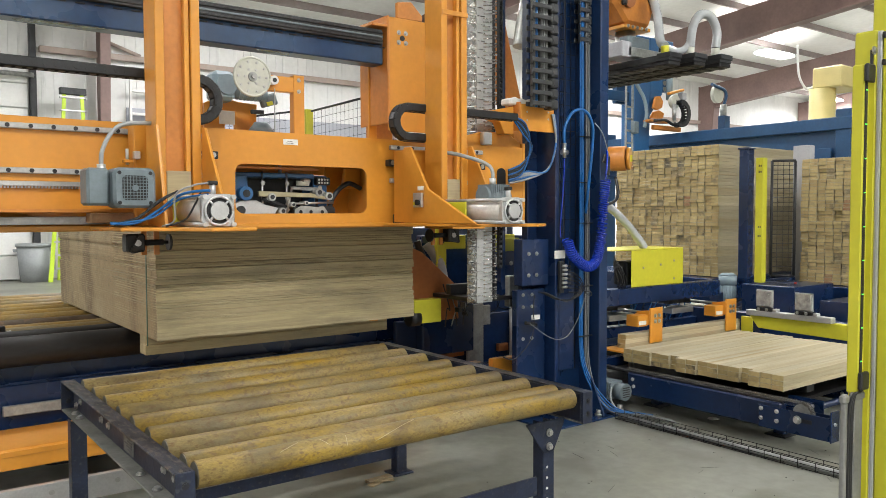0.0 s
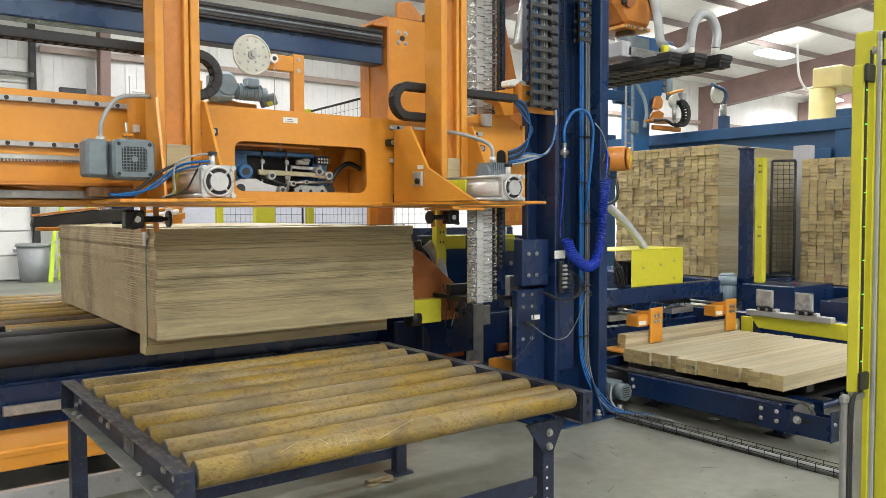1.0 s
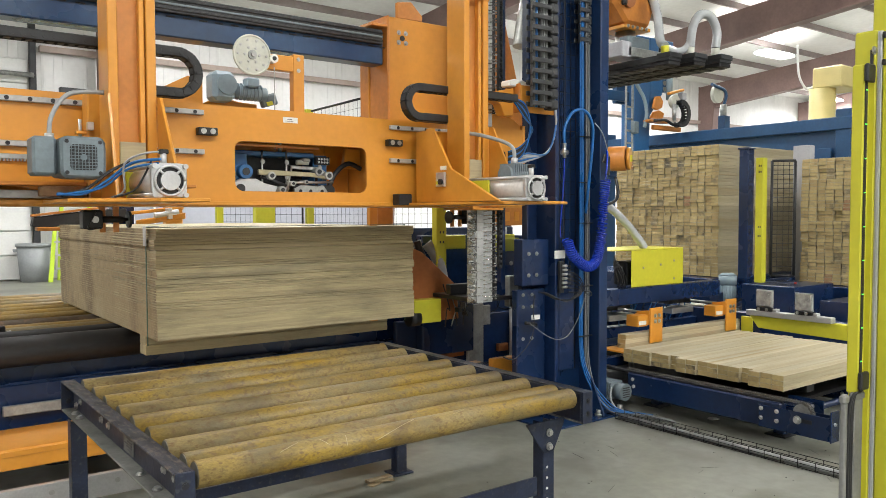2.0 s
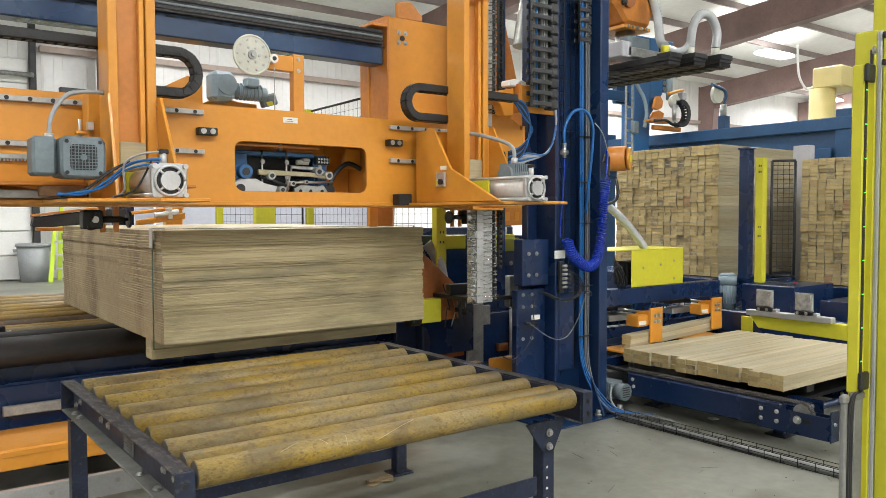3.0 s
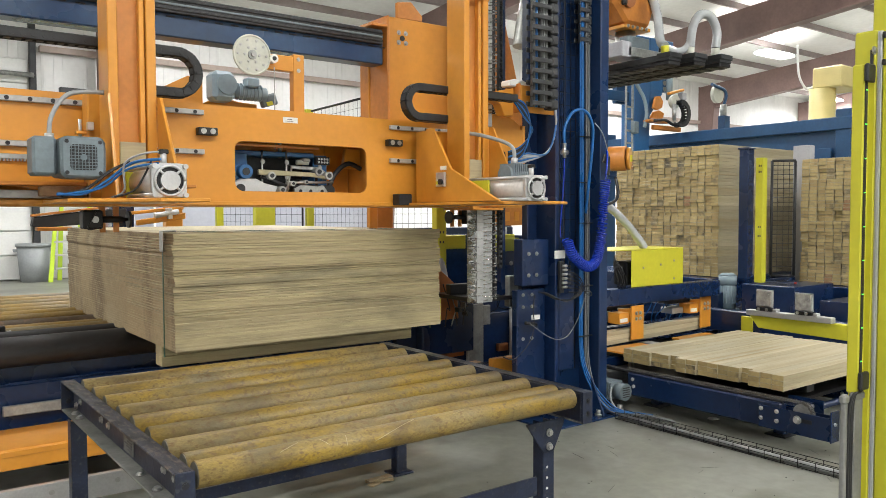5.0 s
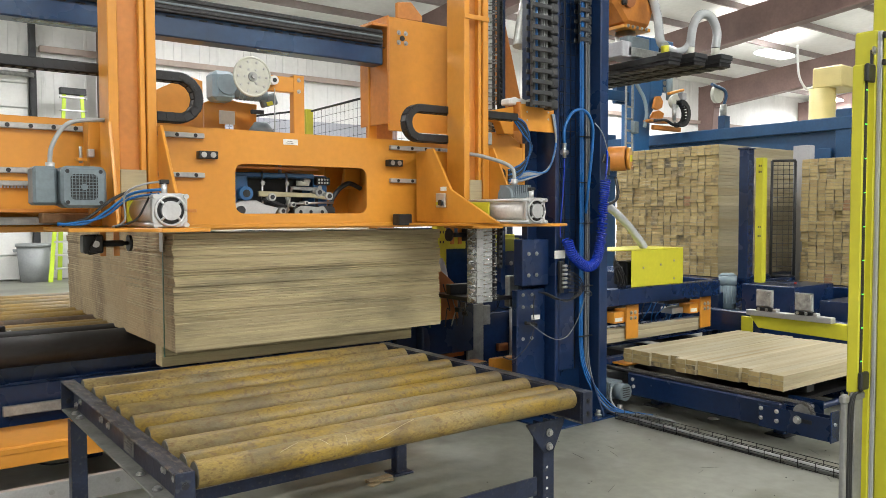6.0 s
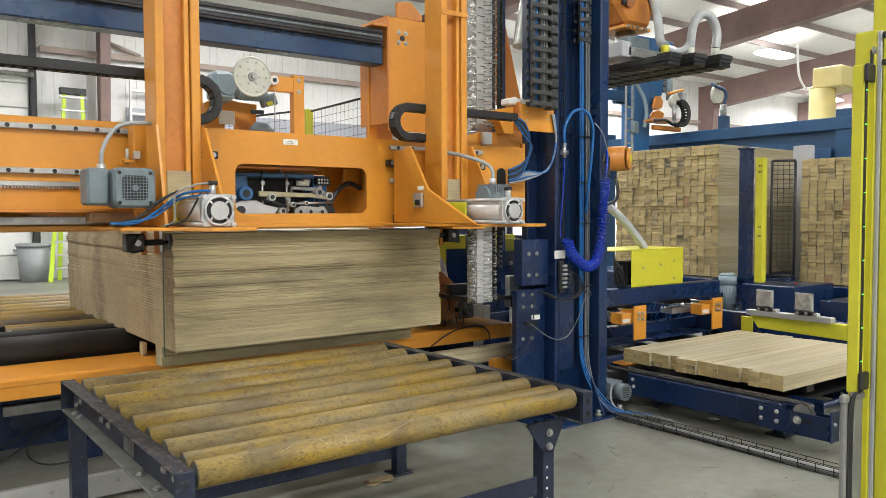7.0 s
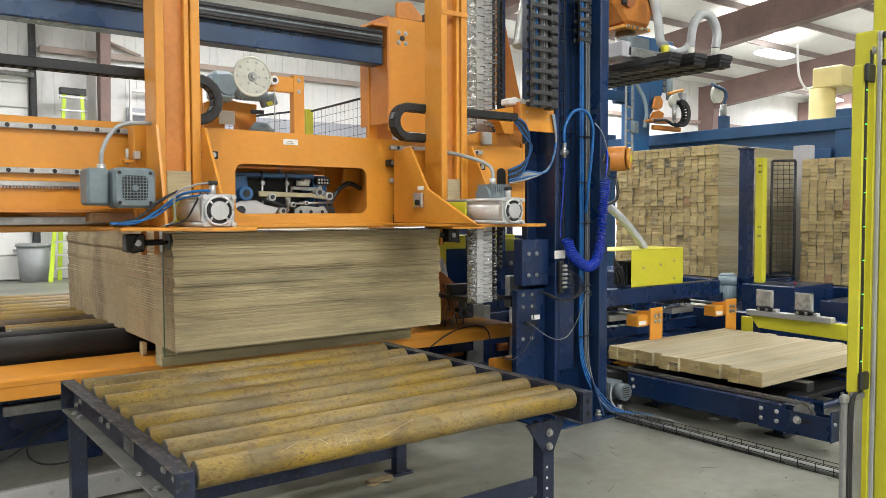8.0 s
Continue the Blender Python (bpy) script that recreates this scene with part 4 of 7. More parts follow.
def left_clamp():
    c = thing("clamp_carriage", (1.0, 4.0, 1.65), "orange clamp carriage with grey motor and pneumatic cylinder", "clamp carriage", "gantry clamps")
    column(c, 0.945, 1.165, 3.86, 4.04, 1.675, 3.55)
    part("base_plate", prism([(0.72, 4.24), (1.23, 4.24), (1.23, 3.34), (1.02, 3.34), (0.93, 3.52), (0.72, 3.66)], "z", 1.655, 1.672, 0.003), ORANGE, c)
    part("mount_plate", B(0.905, 1.20, 4.10, 4.215, 1.675, 2.20, 0.006), ORANGE, c)
    for x in (0.93, 1.165):
        part("gusset", prism([(3.86, 2.16), (3.86, 1.674), (3.52 if x > 1 else 3.70, 1.674), (3.82, 2.16)], "x", x, x + 0.015, 0.002), ORANGE, c)
    part("guide_block", B(0.70, 1.15, 4.13, 4.24, 1.69, 1.74, 0.005), REDBLOCK, c)
    fan_motor(c, 0.797, 3.70, 1.853)
    air_cylinder(c, 1.08, 3.40, 1.747)
    part("yellow_guard", B(1.00, 1.10, 3.80, 3.815, 1.68, 1.80, 0.003), YELLOW, c, "yellow guard plate")
    probe(c, 1.19, 4.46, 1.575, 1)
    part("probe_shelf", B(0.90, 1.16, 4.225, 4.53, 1.656, 1.672, 0.003), ORANGE, c)
    part("conduit", T(((0.69, 3.86, 1.93), (0.70, 3.86, 2.04), (0.78, 3.88, 2.15), (0.95, 3.95, 2.18)), 0.0105, 10), GREYCABLE, c, "grey flexible conduit")
    part("gland", C((0.69, 3.86, 1.92), (0.69, 3.86, 1.965), 0.02, 8), ALU, c)
    X, Y, Z = 1.085, 3.40, 1.737
    for m, r, pts in ((BLUEHOSE, 0.0065, ((X - 0.05, Y, Z + 0.10), (X - 0.14, Y + 0.1, Z + 0.085), (X - 0.22, Y + 0.2, Z + 0.01), (X - 0.30, Y + 0.26, Z - 0.045), (X - 0.40, Y + 0.3, Z - 0.045))),
                      (BLUEHOSE, 0.005, ((X - 0.05, Y + 0.02, Z + 0.085), (X - 0.15, Y + 0.12, Z + 0.06), (X - 0.24, Y + 0.22, Z - 0.02), (X - 0.40, Y + 0.3, Z - 0.05))),
                      (RUBBER, 0.006, ((X - 0.10, Y + 0.3, Z + 0.10), (X - 0.18, Y + 0.3, Z + 0.06), (X - 0.28, Y + 0.3, Z - 0.02), (X - 0.38, Y + 0.32, Z - 0.05))),
                      (RUBBER, 0.0055, ((X - 0.10, Y + 0.28, Z + 0.105), (X - 0.19, Y + 0.28, Z + 0.05), (X - 0.29, Y + 0.3, Z - 0.03), (X - 0.38, Y + 0.32, Z - 0.055))),
                      (GREYCABLE, 0.0045, ((X - 0.02, Y + 0.03, Z + 0.135), (X - 0.10, Y + 0.05, Z + 0.125), (X - 0.17, Y + 0.1, Z + 0.08), (X - 0.16, Y + 0.15, Z - 0.03), (X - 0.2, Y + 0.2, Z - 0.06))),
                      (RUBBER, 0.0045, ((X - 0.07, Y + 0.05, Z + 0.10), (X - 0.09, Y + 0.08, Z + 0.04), (X - 0.13, Y + 0.1, Z - 0.03), (X - 0.2, Y + 0.15, Z - 0.06)))):
        part("hose", T(pts, r, 6), m, c)
    for x in (0.845,):
        l = part("latch", B(x, x + 0.045, 4.06, 4.099, 1.99, 2.005, 0.002), ORANGE, c)
        part("latch_screw", C((x + 0.02, 4.08, 1.98), (x + 0.02, 4.08, 2.06), 0.008, 8), ALU, l)
        part("sensor", B(x + 0.05, x + 0.08, 4.06, 4.098, 2.01, 2.05, 0.003), ALU, l)
    return c


def right_clamp():
    c = thing("clamp_carriage", (3.15, 4.0, 1.65), "orange clamp carriage with triangular gusset and pneumatic cylinder", "clamp carriage", "gantry clamps")
    column(c, 3.055, 3.255, 3.86, 4.04, 1.675, 3.55)
    part("base_plate", prism([(2.86, 4.24), (3.40, 4.24), (3.40, 3.30), (3.26, 3.22), (2.98, 3.40)], "z", 1.655, 1.672, 0.003), ORANGE, c)
    part("mount_plate", B(2.955, 3.35, 4.12, 4.25, 1.675, 2.14, 0.006), ORANGE, c)
    part("gusset", prism([(4.12, 2.15), (4.05, 2.15), (3.86, 1.88), (3.40, 1.674), (4.12, 1.674)], "x", 2.945, 2.965, 0.003), ORANGE, c)
    part("gusset", prism([(3.86, 2.15), (3.86, 1.674), (3.55, 1.674), (3.82, 2.15)], "x", 3.255, 3.27, 0.002), ORANGE, c)
    air_cylinder(c, 3.10, 3.24, 1.745, 0.55)
    part("yellow_guard", B(3.0, 3.012, 3.56, 3.76, 1.69, 1.80, 0.003), YELLOW, c, "yellow guard plate")
    mo = part("motor", C((3.16, 3.60, 1.835), (3.34, 3.60, 1.835), 0.062, 20), GREY, c, "grey electric motor")
    bm = bmesh.new()
    for i in range(9):
        box(bm, 3.18 + 0.017 * i, 3.185 + 0.017 * i, 3.535, 3.665, 1.77, 1.905, 0)
    part("cooling_fins", bm, GREY, mo)
    s = part("sensor_bracket", B(2.925, 2.944, 3.90, 3.99, 1.77, 1.86, 0.003), ALU, c)
    part("roller_switch", C((2.91, 3.93, 1.80), (2.925, 3.93, 1.80), 0.018, 14), BLACK, s)
    part("warning_tag", B(2.923, 2.9245, 3.945, 3.985, 1.785, 1.805, 0), YELLOW, s)
    part("label", B(2.941, 2.944, 3.90, 3.96, 1.875, 1.90, 0), LABEL, c)
    part("conduit", T(((3.26, 3.62, 1.92), (3.25, 3.64, 2.02), (3.16, 3.8, 2.09), (3.10, 3.95, 2.12)), 0.012, 10), GREYCABLE, c)
    part("gland", C((3.26, 3.62, 1.90), (3.26, 3.62, 1.945), 0.02, 8), ALU, c)
    probe(c, 3.45, 4.55, 1.575, -1)
    part("probe_shelf", B(3.46, 3.72, 4.245, 4.62, 1.625, 1.642, 0.003), ORANGE, c)
    part("probe_strap", B(3.40, 3.46, 4.2, 4.24, 1.63, 1.66, 0.003), ORANGE, c)
    return c


clamp_l, clamp_r = left_clamp(), right_clamp()
CLOSE_L, CLOSE_R = 0.2155, -0.176


# ---- folding cable chains between beam and clamps ----
class Chain:
    """Links on a line out along the beam, round a half circle, and back to the clamp."""

    def __init__(self, name, fixed, moving, z_up, z_low, y, way, pitch, length, width, label):
        self.fixed, self.moving, self.zu, self.zl, self.y, self.way, self.pitch = fixed, moving, z_up, z_low, y, way, pitch
        self.r = (z_up - z_low) / 2
        self.n = int(length / pitch)
        self.long = self.n * pitch
        self.root = thing(name, (fixed, y, z_up), label, "cable chain", "cable chains")
        h = 0.026
        bm = B(-pitch * 0.66, pitch * 0.66, -width / 2, -width / 2 + 0.012, -h, h, 0.006)
        box(bm, -pitch * 0.66, pitch * 0.66, width / 2 - 0.012, width / 2, -h, h, 0.006)
        box(bm, -pitch * 0.56, pitch * 0.56, -width / 2 + 0.012, width / 2 - 0.012, h - 0.008, h - 0.002)
        box(bm, -pitch * 0.30, pitch * 0.30, -width / 2 + 0.012, width / 2 - 0.012, -h + 0.002, -h + 0.007)
        cyl(bm, (pitch * 0.3, -width / 2 - 0.003, 0), (pitch * 0.3, -width / 2 + 0.002, 0), 0.012, 12)
        me = bpy.data.meshes.new("link")
        bm.to_mesh(me)
        bm.free()
        me.materials.append(BLACK)
        self.links = [piece("link", me, self.root, Matrix.Identity(4)) for _ in range(self.n)]

    def place(self, i, shift):
        """The pose of link i, in the chain's own space, with the clamp moved by shift."""
        turn = self.way * (self.long - math.pi * self.r) / 2 + (self.fixed + self.moving + shift) / 2
        s, run = (i + 0.5) * self.pitch, (turn - self.fixed) * self.way
        if s < run:
            x, z, a = self.fixed + self.way * s, self.zu, 0.0
        elif s < run + math.pi * self.r:
            a = (s - run) / self.r
            x, z = turn + self.way * self.r * math.sin(a), self.zu - self.r + self.r * math.cos(a)
        else:
            a = math.pi
            x, z = turn - self.way * (s - run - math.pi * self.r), self.zl
        return Matrix.Translation(Vector((x - self.fixed, 0, z - self.zu))) @ Matrix.Rotation(self.way * a, 4, "Y") @ (Matrix.Identity(4) if self.way > 0 else Matrix.Rotation(math.pi, 4, "Z"))

    def settle(self, shift):
        for i, l in enumerate(self.links):
            l.matrix_basis = self.place(i, shift)


chain_l = Chain("cable_chain", -1.2, 1.10, 2.445, 2.235, 4.13, 1, 0.046, 3.144, 0.07, "black plastic cable chain with exposed links")
chain_r = Chain("cable_chain", 3.66, 3.10, 2.395, 2.21, 4.06, -1, 0.040, 1.378, 0.07, "black plastic cable chain in a tight bend")


# ---- fixed gantry frame ----
def top_beam():
    t = thing("gantry_bridge", (1.5, 4.9, 2.66), "navy steel bridge beam with black track and orange end box", "machine beam")
    part("beam", B(-3.0, 3.03, 4.76, 4.90, 2.665, 2.90, 0.008), NAVY_SHEEN, t)
    part("track", B(-3.0, 3.00, 4.72, 4.755, 2.80, 2.90, 0.004), DARKGREY, t, "dark ribbed track")
    for k in range(3):
        part("track_groove", B(-3.0, 3.0, 4.712, 4.719, 2.815 + 0.028 * k, 2.828 + 0.028 * k, 0.002), GREY if k == 1 else BLACK, t)
    bm = bmesh.new()
    for i in range(34):
        box(bm, -0.3 + 0.1 * i, -0.25 + 0.1 * i, 4.752, 4.759, 2.782, 2.789, 0.001)
    # Row of small black blocks just below the track.
    part("clip_row", bm, BLACK, t, kind="stuff")
    part("upper_track", B(-3.0, 3.2, 5.3, 5.42, 3.30, 3.52, 0.006), DARKGREY, t)
    e = part("end_box", B(3.04, 3.06, 4.72, 5.1, 2.25, 3.01, 0.004), ORANGE_DULL, t, "orange steel end box")
    part("face", B(3.062, 3.60, 4.74, 4.76, 2.2, 3.01, 0.004), ORANGE, e)
    part("side", B(3.03, 3.10, 4.96, 4.98, 0.8, 2.70, 0.003), ORANGE, e)
    part("flange", B(2.90, 3.03, 4.70, 4.99, 2.92, 2.94, 0.003), ORANGE_DULL, e)
    bolts(e, [(3.15 + dx, 4.739, 2.86 + dz) for dx in (0, 0.06) for dz in (-0.025, 0.045)], "y", 0.012, 0.01)
    part("cable_hole", C((3.18, 4.735, 2.868), (3.18, 4.74, 2.868), 0.02, 16), BLACK, e)
    part("lug", prism([(3.14, 3.01), (3.36, 3.01), (3.36, 3.05), (3.26, 3.14), (3.14, 3.12)], "y", 4.74, 4.77, 0.003), ORANGE_DULL, e)
    part("leg", B(-2.6, -2.4, 4.8, 5.0, 0.0, 2.66, 0.01), NAVY, t)
    part("leg", B(3.54, 3.745, 5.73, 5.85, 0.94, 2.6, 0.01), ORANGE_DULL, t)
    part("leg_base", B(3.53, 3.755, 5.725, 5.855, 0.0, 0.938, 0.01), NAVY, t)
    return t


top_beam()


def mast():
    m = thing("gantry_mast", (4.5, 4.35, 0), "tall navy steel mast with cable tray and hoses", "machine mast")
    part("left_flange", B(4.20, 4.24, 4.2, 4.47, 0.015, 5.2, 0.006), NAVY, m)
    part("left_face", B(4.10, 4.199, 4.40, 4.47, 0.015, 5.2, 0.006), NAVY, m)
    # Web, right flange and base wear the navy brightened as if lit.
    part("web", B(4.24, 4.74, 4.42, 4.47, 0.015, 5.2, 0.004), LIT_NAVY, m)
    part("right_flange", B(4.69, 4.785, 4.2, 4.42, 0.015, 5.2, 0.006), LIT_NAVY, m)
    part("front_strip", B(4.241, 4.40, 4.20, 4.22, 0.4, 1.15, 0.004), NAVY, m)
    bp = part("base_plate", B(4.02, 4.92, 4.05, 4.62, 0.0, 0.015, 0.003), LIT_NAVY, m)
    bolts(bp, [(4.10, 4.12, 0.015), (4.85, 4.12, 0.015), (4.6, 4.12, 0.015)], "z", 0.022, 0.05)
    rb = part("rib", prism([(4.20, 0.016), (4.06, 0.016), (4.20, 0.3)], "x", 4.60, 4.615, 0.002), LIT_NAVY, m)
    br = part("bracket", B(3.92, 4.19, 4.26, 4.36, 1.06, 1.41, 0.006), NAVY, m)
    bolts(br, [(3.98, 4.26, z) for z in (1.14, 1.30)] + [(4.06, 4.26, z) for z in (1.14, 1.30)], "y", 0.011, 0.012)
    lp = part("lower_plate", B(3.90, 4.19, 4.30, 4.36, 0.1, 1.03, 0.006), NAVY, m)
    bolts(lp, [(x, 4.30, z) for x in (3.96, 4.05) for z in (0.66, 0.90, 0.99)], "y", 0.010, 0.012)
    # wire cable tray up the channel
    tr = part("cable_tray", B(4.455, 4.458, 4.39, 4.395, 0.3, 3.2, 0), WIRE, m, "black wire cable tray")
    bm = bmesh.new()
    for k in range(30):
        z = 0.35 + 0.1 * k
        box(bm, 4.42, 4.60, 4.385, 4.389, z, z + 0.005)
        box(bm, 4.42, 4.425, 4.34, 4.389, z, z + 0.005)
    for x in (4.42, 4.48, 4.54, 4.60):
        box(bm, x, x + 0.005, 4.38, 4.384, 0.35, 3.3)
    box(bm, 4.42, 4.425, 4.335, 4.34, 0.35, 3.3)
    part("tray_wire", bm, WIRE, tr)
    for i in range(3):
        x = 4.56 + 0.017 * i
        part("hose", T(((x, 4.30, 3.4), (x, 4.29, 2.0), (x, 4.29, 1.0), (x + 0.01, 4.27, 0.4), (x + 0.10 + 0.02 * i, 4.10, 0.08), (x + 0.28, 3.95 - 0.02 * i, 0.03), (x + 0.34, 3.86, 0.02)), 0.0062, 8), BLUEHOSE, m, "blue air hose")
    for i in range(3):
        x = 4.625 + 0.019 * i
        part("cable", T(((x, 4.30, 3.4), (x, 4.29, 2.0), (x, 4.29, 1.0), (x, 4.27, 0.35), (x + 0.05, 4.1, 0.06), (x + 0.22, 3.9, 0.025), (x + 0.26, 3.6 + 0.03 * i, 0.02)), 0.0058, 8), DULLCABLE, m, "grey cable")
    for z in (0.62, 1.02, 1.52, 1.84, 2.2):
        part("cable_tie", B(4.53, 4.70, 4.27, 4.282, z, z + 0.008, 0.001), BLACK, m)
    # blue hose loop with brass coupling, and the spring hose
    part("hose_loop", T(((4.27, 4.18, 2.12), (4.27, 4.18, 2.24), (4.34, 4.17, 2.36), (4.46, 4.17, 2.39), (4.56, 4.18, 2.32), (4.60, 4.2, 2.15), (4.58, 4.25, 1.6)), 0.012, 8), BLUEHOSE, m)
    cp = part("coupling", C((4.27, 4.18, 2.02), (4.27, 4.18, 2.13), 0.015, 8), STEEL, m, "brass and steel hose coupling")
    part("valve", C((4.24, 4.18, 2.06), (4.30, 4.18, 2.06), 0.02, 8), STEEL, cp)
    part("straight_hose", T(((4.27, 4.18, 2.02), (4.26, 4.18, 1.8), (4.23, 4.18, 1.5), (4.235, 4.18, 1.42)), 0.006, 6), COIL, m)
    path = spline([(4.26, 4.14, 1.40), (4.31, 4.12, 1.28), (4.42, 4.10, 1.20), (4.52, 4.10, 1.22), (4.58, 4.10, 1.36), (4.62, 4.10, 1.7), (4.64, 4.10, 1.86)], 60)
    pts, a, up = [], 0.0, Vector((0, 1, 0))
    for i in range(0, len(path) - 1):
        t = (path[i + 1] - path[i])
        d = t.normalized()
        s = d.cross(up).normalized()
        a += t.length / 0.0165 * 2 * math.pi
        pts.append(path[i] + (s * math.cos(a) + up * math.sin(a)) * 0.038)
    part("spring_hose", tube(bmesh.new(), pts, 0.0062, 6, 0), COIL, m, "coiled royal blue air hose")
    part("hose_tail", T(((4.64, 4.10, 1.86), (4.68, 4.12, 2.0), (4.72, 4.16, 2.1)), 0.008, 6), COIL, m)
    gun = part("air_gun", B(4.715, 4.745, 4.14, 4.165, 1.90, 2.05, 0.008), BLACK, m, "black air blow gun on a hook")
    part("trigger", B(4.66, 4.715, 4.14, 4.165, 1.99, 2.06, 0.008, Matrix.Translation((4.7, 0, 2)) @ Matrix.Rotation(radians(20), 4, "Y") @ Matrix.Translation((-4.7, 0, -2))), BLACK, gun)
    part("nozzle", T(((4.73, 4.15, 2.06), (4.66, 4.15, 2.22), (4.58, 4.16, 2.30)), 0.005, 6), STEEL, gun)
    # valve island with looped tubes
    v = part("valve_island", B(4.215, 4.26, 4.165, 4.195, 1.0, 1.24, 0.004), DARKGREY, m, "small pneumatic valve block")
    part("plate", B(4.18, 4.29, 4.185, 4.198, 1.26, 1.32, 0.002), LABEL, v)
    for i, z in enumerate((1.045, 1.078, 1.110, 1.142, 1.175, 1.205)):
        part("fitting", C((4.225, 4.15, z), (4.265, 4.145, z), 0.011, 8), RAILSTEEL if i % 2 else GALV, v)
        part("plug", C((4.265, 4.145, z - 0.003), (4.30, 4.14, z - 0.006), 0.007, 8), BLACK, v)
    for pts in (((4.277, 4.140, 1.157), (4.350, 4.140, 1.141), (4.425, 4.140, 1.081), (4.426, 4.140, 0.994), (4.315, 4.140, 0.949), (4.152, 4.140, 0.960), (4.053, 4.140, 0.996), (3.967, 4.140, 1.027)),
                ((4.273, 4.136, 1.128), (4.346, 4.136, 1.113), (4.414, 4.136, 1.064), (4.403, 4.136, 0.989), (4.298, 4.136, 0.947), (4.148, 4.136, 0.963), (4.049, 4.136, 1.000), (3.963, 4.136, 1.027)),
                ((4.269, 4.132, 1.098), (4.342, 4.132, 1.086), (4.402, 4.132, 1.048), (4.380, 4.132, 0.984), (4.282, 4.132, 0.945), (4.144, 4.132, 0.966), (4.045, 4.132, 1.003), (3.959, 4.132, 1.028)),
                ((4.265, 4.128, 1.069), (4.338, 4.128, 1.058), (4.390, 4.128, 1.031), (4.357, 4.128, 0.980), (4.266, 4.128, 0.943), (4.140, 4.128, 0.968), (4.041, 4.128, 1.007), (3.955, 4.128, 1.028)),
                ((4.261, 4.124, 1.039), (4.334, 4.124, 1.031), (4.379, 4.124, 1.015), (4.335, 4.124, 0.975), (4.250, 4.124, 0.941), (4.136, 4.124, 0.971), (4.037, 4.124, 1.010), (3.951, 4.124, 1.029)),
                ((4.257, 4.120, 1.010), (4.330, 4.120, 1.003), (4.367, 4.120, 0.999), (4.312, 4.120, 0.970), (4.234, 4.120, 0.939), (4.132, 4.120, 0.974), (4.033, 4.120, 1.014), (3.947, 4.120, 1.029))):
        part("air_tube", T(pts, 0.0042, 6), RUBBER, v)
    part("side_loop", T(((4.404, 4.120, 1.031), (4.454, 4.120, 0.985), (4.505, 4.120, 0.968), (4.499, 4.120, 0.995), (4.442, 4.120, 1.003)), 0.004, 6), RUBBER, v)
    part("drop_cable", T(((3.892, 4.150, 0.799), (3.989, 4.150, 0.736), (4.087, 4.150, 0.681), (4.182, 4.150, 0.654), (4.284, 4.150, 0.674), (4.376, 4.150, 0.770), (4.437, 4.150, 0.874), (4.474, 4.150, 0.959)), 0.0036, 6), DULLCABLE, m)
    part("drop_cable", T(((3.984, 4.200, 1.000), (3.973, 4.200, 0.883), (3.979, 4.200, 0.757), (3.922, 4.200, 0.636), (3.783, 4.200, 0.543), (3.674, 4.200, 0.572)), 0.004, 6), RUBBER, m)
    sb = part("proximity_sensor", C((3.93, 4.24, 0.79), (4.04, 4.24, 0.77), 0.014, 10), BLACK, m)
    part("tag", B(3.98, 4.06, 4.22, 4.235, 0.81, 0.845, 0.002), LABEL, sb)
    return m


mast()


